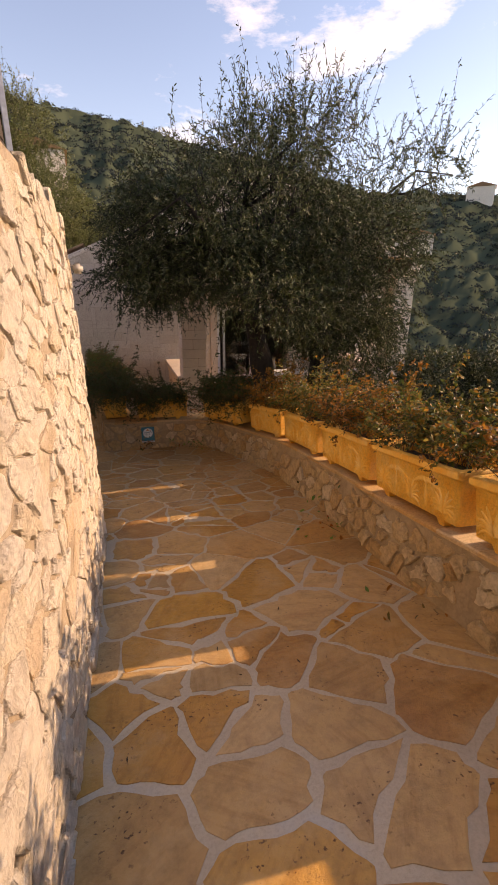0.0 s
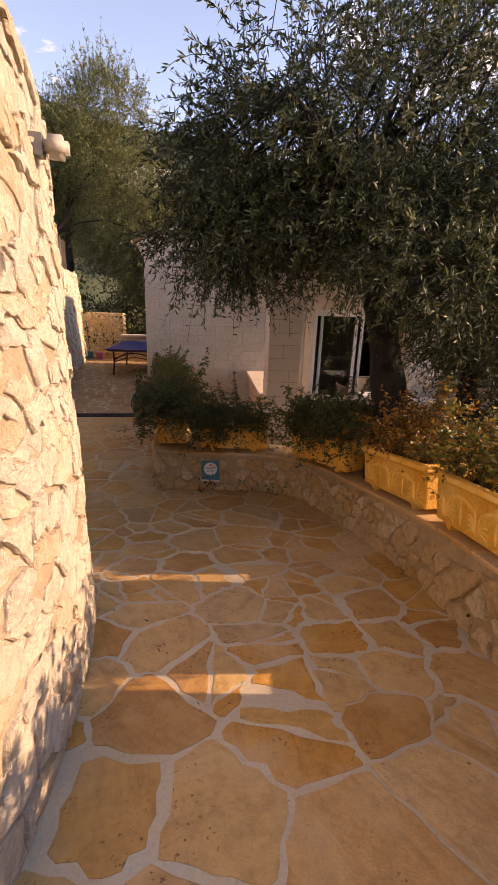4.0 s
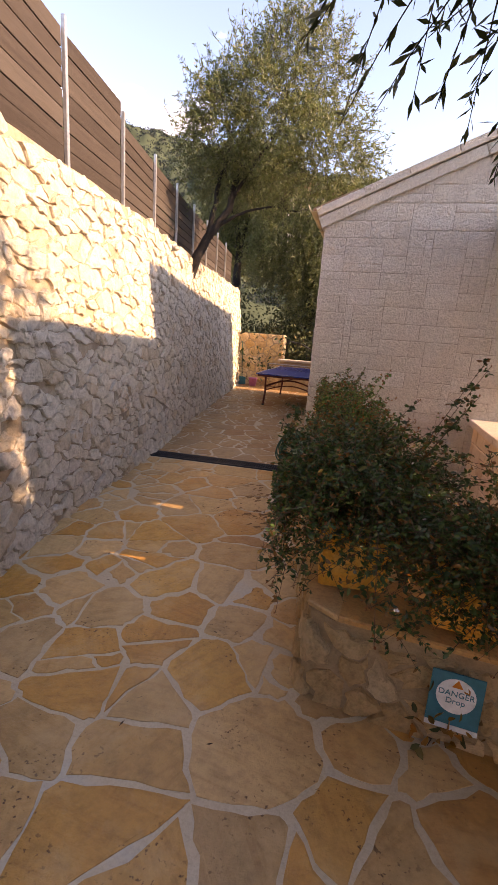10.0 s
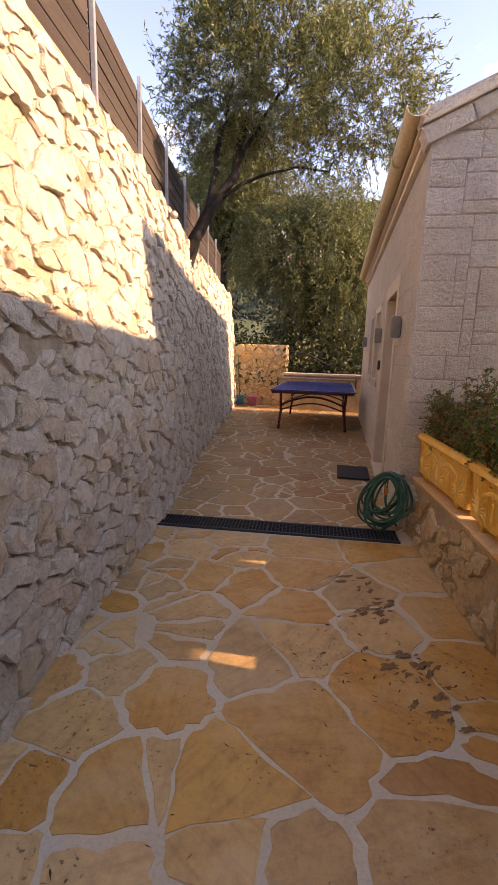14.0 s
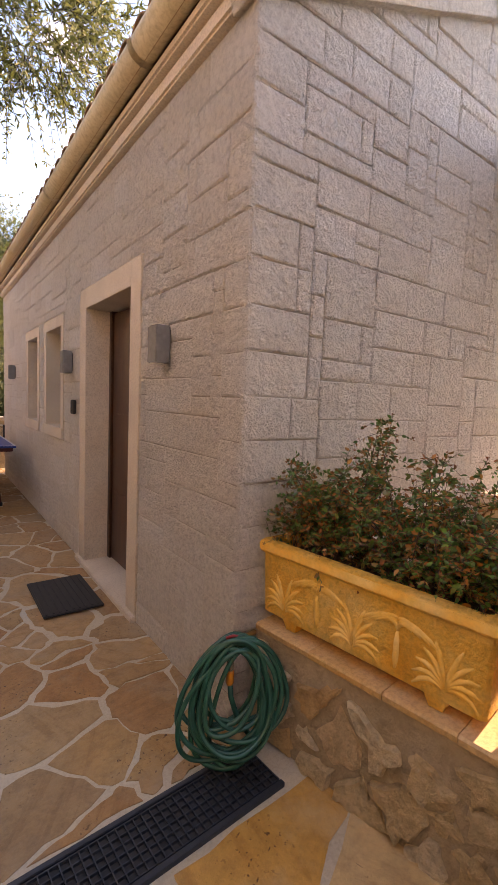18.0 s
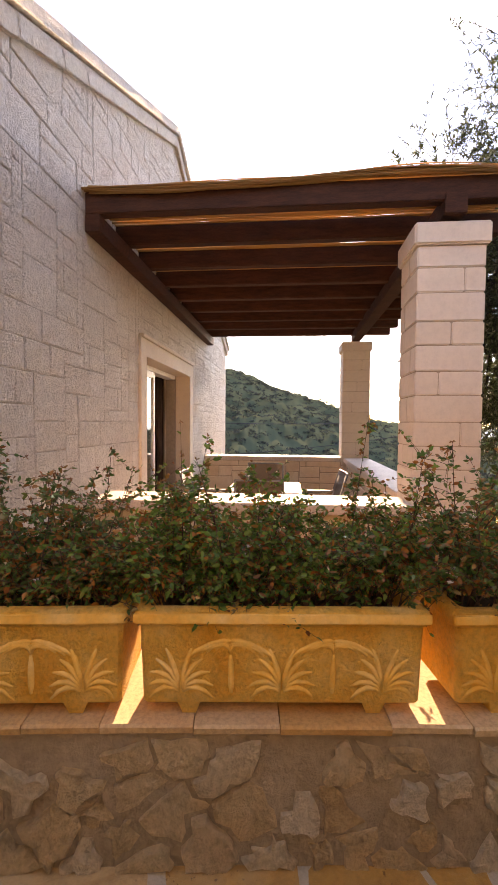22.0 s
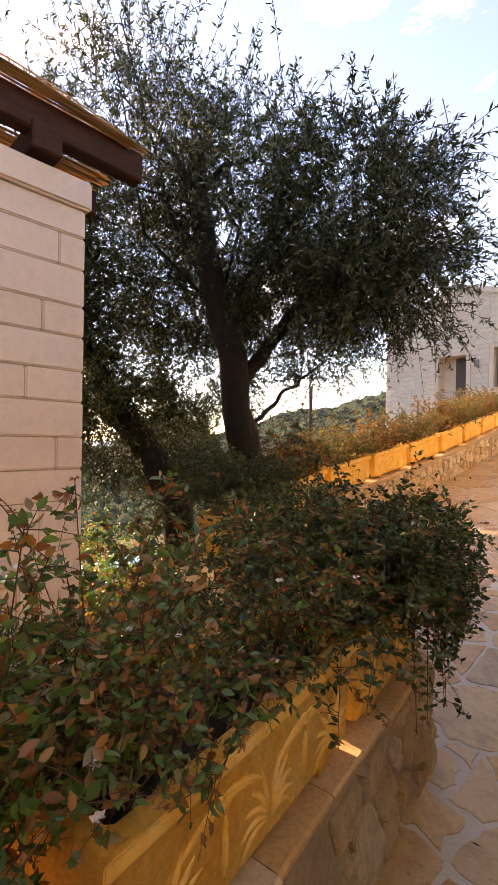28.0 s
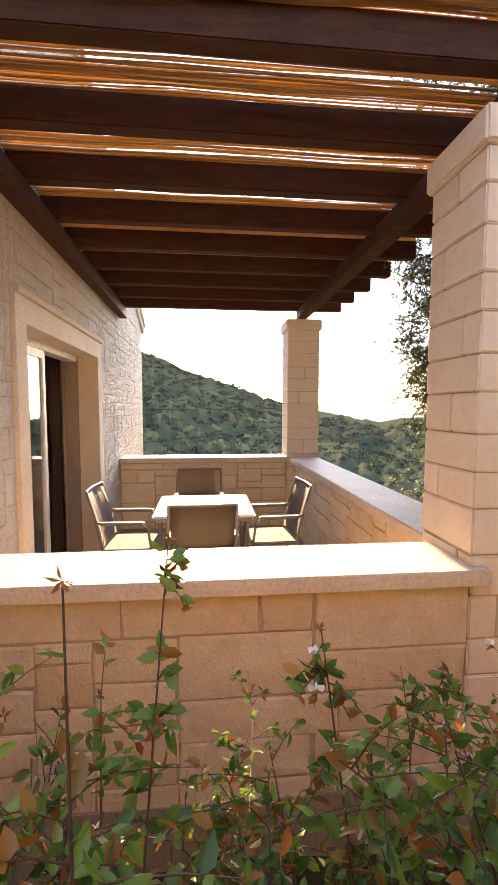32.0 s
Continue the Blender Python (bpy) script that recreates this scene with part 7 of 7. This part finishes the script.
            low = [bm.verts.new((x0 + 0.08 + (x1 - x0 - 0.3) * i / n, -0.255 + 0.02 * math.sin(i * 1.1), z0 + 0.04)) for i in range(n + 1)]
            for i in range(n):
                bm.faces.new((top[i], top[i + 1], low[i + 1], low[i]))
            bmesh.ops.solidify(bm, geom=bm.faces[:], thickness=0.004)
            part("curtain", bm, M_FABRIC_PALE, fr, "pale drawn curtain", True)
        else:
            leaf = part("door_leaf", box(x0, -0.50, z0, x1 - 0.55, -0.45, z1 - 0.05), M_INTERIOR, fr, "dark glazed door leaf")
            part("reveal_panel", box(x1 - 0.55, -0.50, z0, x1, -0.44, z1), M_COPING, fr)
    lamp = thing("wall_lamp", "small grey lamp between the openings of the upper house", "wall lamp", (4.72, UP_Y + 0.02, 4.70))
    part("body", box(-0.09, 0.0, -0.13, 0.09, 0.12, 0.13, 0.01), M_GREY, lamp)
    part("mount", box(-0.05, -0.02, -0.08, 0.05, 0.0, 0.08), M_BLACK, lamp)
    br = thing("balcony_rail", "thin pale metal balcony rail in front of the upper door", "railing", (5.68, UP_Y + 0.10, 2.9))
    part("slab", box(-0.75, -0.1, -0.15, 0.75, 0.14, 0.0, 0.01), M_COPING, br)
    part("top_rail", box(-0.62, 0, 0.66, 0.62, 0.03, 0.70), M_LIGHTBOX, br)
    for k in range(11):
        part("baluster", box(-0.62 + k * 0.122, 0.008, 0.0, -0.60 + k * 0.122, 0.022, 0.66), M_LIGHTBOX, br)


M_FABRIC_PALE = plain("pale curtain cloth", (0.78, 0.75, 0.70), 0.9)


def entrance():
    upper_house()
    g = thing("gate", "dark brown timber gate at the top of the ramp", "gate", (1.52, -6.3, 1.90))
    for k in range(8):
        part("board", box(-0.62 + k * 0.155, -0.02, 0.05, -0.475 + k * 0.155, 0.02, 2.02, 0.006), M_GATE, g)
    for z in (0.3, 1.6):
        part("ledge", box(-0.62, 0.02, z, 0.62, 0.06, z + 0.12, 0.006), M_GATE, g)
    for x in (-0.70, 0.70):
        part("post", box(x - 0.06, -0.05, 0.0, x + 0.06, 0.07, 2.1, 0.008), M_GATE, g)
    part("notice", box(0.24, 0.062, 0.14, 0.50, 0.07, 0.56), M_SIGNW, g, "pale notice")
    part("notice_disc", lathe([(0.09, 0), (0.09, 0.004)], 20), M_SIGN, g, "blue-green disc").matrix_basis = pose(0.37, 0.0745, 0.37, 90)
    for k in range(3):
        solo("step", box(-0.05, -6.9, floor_z(0, -4.4 - 0.55 * k) - 0.25, 2.35, -4.4 - 0.55 * k, 1.62 + 0.14 * k, 0.01), M_LEDGE, "broad stone step below the gate", "step", "steps below the gate", "structure")
    # houses on the slope across the valley
    far_house(139, 160, 32, 9.5, 8, 6, 138, "small pale house high on the far hillside", [(-2, 2.5, 1.2, 1.6), (2, 2.5, 1.2, 1.6)])
    far_house(68.5, 98, 10.8, 8, 7, 2.7, 145, "low house among trees on the far hillside", [(-2, 1.2, 1.1, 1.4), (2, 1.2, 1.1, 1.4)])
    far_house(-9, 66, 12, 9, 7, 4.5, 185, "white villa above the end of the passage", [(-2.5, 1.4, 1.4, 1.6), (0.5, 1.4, 1.4, 1.6), (3, 1.4, 1.4, 1.6)])
    pole = thing("utility_pole", "weathered wooden utility pole beyond the bank", "pole", (9.29, -5.23, -1.9))
    part("shaft", tube([(0, 0, 0), (0.03, 0, 5.5)], [0.09, 0.07], 10), M_BOARD, pole)
    for z0, z1 in ((-1.9, 2.7), (1.4, 2.9)):
        cab = thing("power_cable", "black overhead cable sagging across the valley", "cable", (44, 15.8, z0), group="cables across the valley")
        part("wire", tube([(8 * t, -35.4 * t, (z1 - z0) * t - 3.0 * t * (1 - t) + 0.7 * t) for t in np.linspace(-0.4, 1.5, 20)], 0.04, 5), M_BLACK, cab)
    bm = bmesh.new()
    q = [bm.verts.new(p) for p in ((38, -4400, -32), (4400, -4400, -32), (4400, 4400, -32), (60, 4400, -32))]
    bm.faces.new(q)
    solo("water", bm, M_SEA, "calm pale sea in the haze beyond the valley", "sea", kind="structure")
    pool = thing("pool", "turquoise pool glimpsed below the terrace", "pool", (5.8, 4.4, -1.1), 20)
    part("basin", box(-1.6, -0.9, -0.2, 1.6, 0.9, 0.02, 0.02), M_COPING, pool)
    part("pool_water", box(-1.45, -0.75, 0.02, 1.45, 0.75, 0.035), M_POOL, pool)


entrance()

# ---- fallen leaves and crumbs ----
def litter():
    rng = np.random.default_rng(91)
    n = 330
    x, y = rng.uniform(-3.0, 1.8, n), rng.uniform(1.0, 10.2, n)
    k = n // 3
    x[:k], y[:k] = rng.normal(-1.15, 0.35, k), rng.normal(8.9, 0.16, k)
    keep = [floor_edges(b)[0] + 0.3 < a < floor_edges(b)[1] - 0.35 for a, b in zip(x, y)]
    x, y = x[keep], y[keep]
    n = len(x)
    pos = np.stack([x, y, [floor_z(a, b) + 0.009 for a, b in zip(x, y)]], 1)
    an = rng.uniform(0, 6.28, n)
    way = np.stack([np.cos(an), np.sin(an), rng.uniform(-0.02, 0.12, n)], 1)
    ln = rng.uniform(0.010, 0.040, n)
    ob = new("fallen_leaves", leaf_mesh("fallen_leaves", pos, way, ln, ln * 0.11, M_LITTER, rng, 0.4))
    tagged(ob, "dry dark olive leaves fallen on the paving", "leaves", kind="stuff")


def dirt():
    """Dried mud flakes trodden on the paving before the drain."""
    rng = random.Random(17)
    v, f = [], []
    for cx, cy, sx, sy, count in ((-1.13, 9.40, 0.05, 0.10, 20), (-1.03, 8.98, 0.09, 0.07, 18), (-1.22, 9.68, 0.09, 0.04, 8), (-0.93, 8.72, 0.05, 0.05, 8)):
        for _ in range(count):
            x, y, r = rng.gauss(cx, sx), rng.gauss(cy, sy), rng.uniform(0.010, 0.055)
            o = len(v)
            n = 26
            sq, an, sd = rng.uniform(0.22, 0.6), rng.uniform(0.2, 1.1), rng.uniform(0, 50)
            for k in range(n):
                a = 2 * math.pi * k / n
                q = r * (0.78 + 0.8 * noise.noise((math.cos(a) * 1.6 + sd, math.sin(a) * 1.6, 0.0)) + 0.22 * noise.noise((math.cos(a) * 4 + sd, math.sin(a) * 4, 4.0)))
                dx, dy = q * math.cos(a), q * math.sin(a) * sq
                px, py = x + dx * math.cos(an) - dy * math.sin(an), y + dx * math.sin(an) + dy * math.cos(an)
                v.append((px, py, floor_z(px, py) + 0.0042))
            v.append((x, y, floor_z(x, y) + 0.0056))
            f += [(o + k, o + (k + 1) % n, o + n) for k in range(n)]
    ob = new("dried_mud", mesh_of("dried_mud", v, f, M_MUD))
    tagged(ob, "flaking brown mud dried on the paving before the drain", "mud", kind="stuff")


M_MUD = mottled("dried mud", [(0.3, (0.13, 0.07, 0.034)), (0.7, (0.27, 0.15, 0.065))], 30, 120, 0.6, 0.006)
dirt()
M_LITTER = plain("dry leaf", (0.05, 0.028, 0.014), 0.8)
litter()

# ---- pieces of floors and walls ----
rng = random.Random(11)


def floor_pieces():
    seeds = scatter(rng, -4.6, -8.0, 2.2, 19.2, lambda x, y: rng.choice((0.15, 0.22, 0.31, 0.40, 0.47)), 16)
    out = []
    shards = []
    broken = [q for c in cells(seeds, (-4.8, -8.2, 2.4, 19.4), 1.0, 26) for q in shatter(c, rng, 0.42)]
    for poly in broken:
        near_side = clip(poly, -2.92, 10.36 - 0.135, -0.0634, 1.0)
        far_side = clip(poly, -2.92, 10.36 + 0.135, 0.0634, -1.0)
        shards += [q for q in (near_side, far_side) if len(q) >= 3]
    for poly in shards:
        cx = sum(p[0] for p in poly) / len(poly)
        cy = sum(p[1] for p in poly) / len(poly)
        x0, x1 = floor_edges(cy)
        if not (x0 + 0.05 < cx < x1 - 0.02):
            continue
        made = rubble(poly, rng.choice((0.007, 0.012, 0.018, 0.027)), lambda x, y, k: (x, y, floor_z(x, y) + k), rng, rng.uniform(0.0014, 0.0028), 0.0004, 0.003, 0.02, 0.016, False)
        if made:
            out.append(made)
    # Slabs past the drain line take the darker brown material.
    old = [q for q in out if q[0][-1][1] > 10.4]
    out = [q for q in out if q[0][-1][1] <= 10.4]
    lay(old, "slab", M_SLAB_PASSAGE, floor, lambda x, y, z: y, 60)
    lay(out, "slab", M_SLAB, floor, lambda x, y, z: 0 if -3.2 < x and 0.0 < y < 10.6 and x < 1.9 else 1 + abs(y - 6), 240)


floor_pieces()


def retain_pieces():
    rng = random.Random(21)
    seeds = scatter(rng, 0, -0.05, RET_LEN, 3.1, lambda x, y: rng.choice((0.055, 0.075, 0.10, 0.13, 0.17)) * (1 + 0.35 * noise.noise((x * 1.1, y * 1.6, 4.0))), 40, 6000)
    out = []
    for poly in cells([(x, y) for x, y in seeds], (0, -0.1, RET_LEN, 3.1), 2.0, 24):
        cx = sum(p[0] for p in poly) / len(poly)
        cy = sum(p[1] for p in poly) / len(poly)
        p, s = RETAIN.at(cx)
        if cy + floor_z(p.x, p.y) > max(WALL_TOP, floor_z(p.x, p.y) + 1.9) + 0.02:
            continue
        deep = float(np.interp(p.y, [4.6, 7.0], [0.5, 1.0]))
        for q in shatter(poly, rng, 0.3):
            made = rubble(q, rng.choice((0.003, 0.006, 0.010, 0.017)), retain_face, rng, rng.choice((0.009, 0.015, 0.022, 0.030, 0.038)) * deep, 0.008 * deep, rng.uniform(0.0, 0.12) * deep, 0.03, 0.026)
            if made:
                out.append(made)
    lay(out, "stone", M_RUBBLE, retaining_wall, lambda x, y, z: abs(y - 5.5))


retain_pieces()


def low_pieces():
    rng = random.Random(31)
    stones, ledge = [], []

    def face(u, v, h):
        p, s = LOW.at(u)
        q = p + s * (h + 0.03 * (1 - v / (LOW_H * 0.9)))
        return (q.x, q.y, floor_z(q.x, q.y) + v)

    seeds = scatter(rng, 0, 0.0, LOW.length, LOW_H, lambda x, y: rng.choice((0.055, 0.075, 0.10, 0.14, 0.18)), 40)
    for poly in cells(seeds, (0, -0.02, LOW.length, LOW_H - 0.03), 1.2, 22):
        made = rubble(poly, rng.choice((0.006, 0.012, 0.020, 0.030)), face, rng, rng.uniform(0.008, 0.028), 0.008, rng.uniform(0.0, 0.12), 0.02, 0.022)
        if made:
            stones.append(made)
    lay(stones, "stone", M_LOWSTONE, low_wall, lambda x, y, z: abs(y - 7))
    # ledge slabs
    u = 0.0
    while u < LOW.length - 0.1:
        ln = min(rng.uniform(0.24, 0.46), LOW.length - u)
        lip = rng.uniform(0.004, 0.022)
        v, f = strip(LOW, u + 0.0015, u + ln - 0.0015, [(lip, lambda x, y: floor_z(x, y) + LOW_H + 0.003), (lip + 0.004, lambda x, y: floor_z(x, y) + LOW_H + 0.024), (lip - 0.005, lambda x, y: floor_z(x, y) + LOW_H + 0.031), (-LOW_T, lambda x, y: floor_z(x, y) + LOW_H + 0.031), (-LOW_T, lambda x, y: floor_z(x, y) + LOW_H + 0.003)], 0.15)
        ledge.append((v, f))
        u += ln
    lay(ledge, "ledge_slab", M_LEDGE, low_wall, lambda x, y, z: abs(y - 7))


low_pieces()


def house_pieces():
    rng = random.Random(41)
    side_holes = [(DOOR_Y0 - 0.16, DOOR_Y1 + 0.16, -0.1, DOOR_Z + 0.15)] + [(a - 0.11, b + 0.11, z0 - 0.11, z1 + 0.11) for a, b, z0, z1 in WIN_S]
    out = [block_mesh(p, lambda u, v, h: (HX - h, u, v), rng) for p in coursed(HY - 0.012, HYB, -0.05, 2.88, side_holes, rng)]
    lay([(v, [q[::-1] for q in f]) for v, f in out], "block", M_ASHLAR, side_wall, lambda x, y, z: y)
    slope = (RIDGE - EAVE) / (RIDGE_X - HX)

    def under(poly):
        p = clip(poly, HX, EAVE - 0.12, -slope, 1.0)
        return clip(p, HX2, EAVE - 0.12, slope, 1.0) if len(p) >= 3 else p

    gh = [(GW[0] - 0.17, GW[1] + 0.17, GW[2] - 1, GW[3] + 0.17)]
    out = [block_mesh(p, lambda u, v, h: (u, HY - h, v), rng) for p in coursed(HX - 0.012, HX2, -0.5, RIDGE, gh, rng, under)]
    lay(out, "block", M_ASHLAR, gable_wall, lambda x, y, z: x)
    part("quoin_core", box(HX - 0.006, HY - 0.006, -0.2, HX + 0.06, HY + 0.06, 2.90), M_JOINT, gable_wall)
    # rake courses
    for sgn, xe in ((1, HX), (-1, HX2)):
        ln = math.hypot(RIDGE_X - HX, RIDGE - EAVE)
        for row, (lo, hi, proud) in enumerate(((-0.125, -0.005, 0.045), (0.0, 0.085, 0.075))):
            s = -0.10
            while s < ln:
                e = min(ln, s + rng.uniform(0.30, 0.62))
                c, d = (RIDGE_X - HX) / ln, (RIDGE - EAVE) / ln

                def surf(u, v, h, proud=proud):
                    return (xe + sgn * (u * c - v * d * 1.0), HY - proud + (0.0 if h > 0 else 0.15) - h, EAVE + u * d + v * c)

                poly = [(s, lo), (e, lo), (e, hi), (s, hi)]
                v, f = block_mesh(poly, surf, rng, 0.003, 0.008)
                cap = [surf(x, y, -1) for x, y in poly]
                ob = pieces("rake_stone", mesh_of("rake_stone", v, f if sgn > 0 else [q[::-1] for q in f], M_ASHLAR), gable_wall)
                s = e
    # coursed parapet and end wall stones
    out = [block_mesh(p, lambda u, v, h: (PX0 + 0.02 - h, u, v), rng, 0.006, 0.010, 0.008) for p in coursed(PY1 + 0.01, HY - 0.02, -0.4, COPING_Z - 0.075, [], rng, None, 0.088, 0.115, 1.15)]
    lay([(v, [q[::-1] for q in f]) for v, f in out], "block", M_PARAPET, par_a, lambda x, y, z: y)
    out = [block_mesh(p, lambda u, v, h: (u, PY0 + 0.36 + h, v), rng, 0.006, 0.010, 0.008) for p in coursed(PX0 + 0.5, PX1, TERRACE_Z, COPING_Z - 0.075, [], rng, None, 0.088, 0.115, 1.15)]
    lay([(v, [q[::-1] for q in f]) for v, f in out], "block", M_PARAPET, par_b, lambda x, y, z: x)
    out = [block_mesh(p, lambda u, v, h: (PX1 + 0.10 - h, u, v), rng, 0.006, 0.010, 0.008) for p in coursed(PY1 + 0.01, HY - 0.02, TERRACE_Z, COPING_Z - 0.075, [], rng, None, 0.088, 0.115, 1.15)]
    lay([(v, [q[::-1] for q in f]) for v, f in out], "block", M_PARAPET, par_c, lambda x, y, z: y)
    seeds = scatter(rng, -4.3, 0, -2.75, 1.62, lambda x, y: 0.18, 30)
    out = []
    for poly in cells(seeds, (-4.3, 0, -2.75, 1.62)):
        ring, mid, r = worn(poly, 0.012, rng, 0.008, 0.3)
        if r > 0.02:
            out.append(stone(ring, mid, lambda u, v, h: (u, 19.0 - h, v), rng, 0.02, 0.01))
    lay(out, "stone", M_LOWSTONE, end_wall, lambda x, y, z: z)


house_pieces()
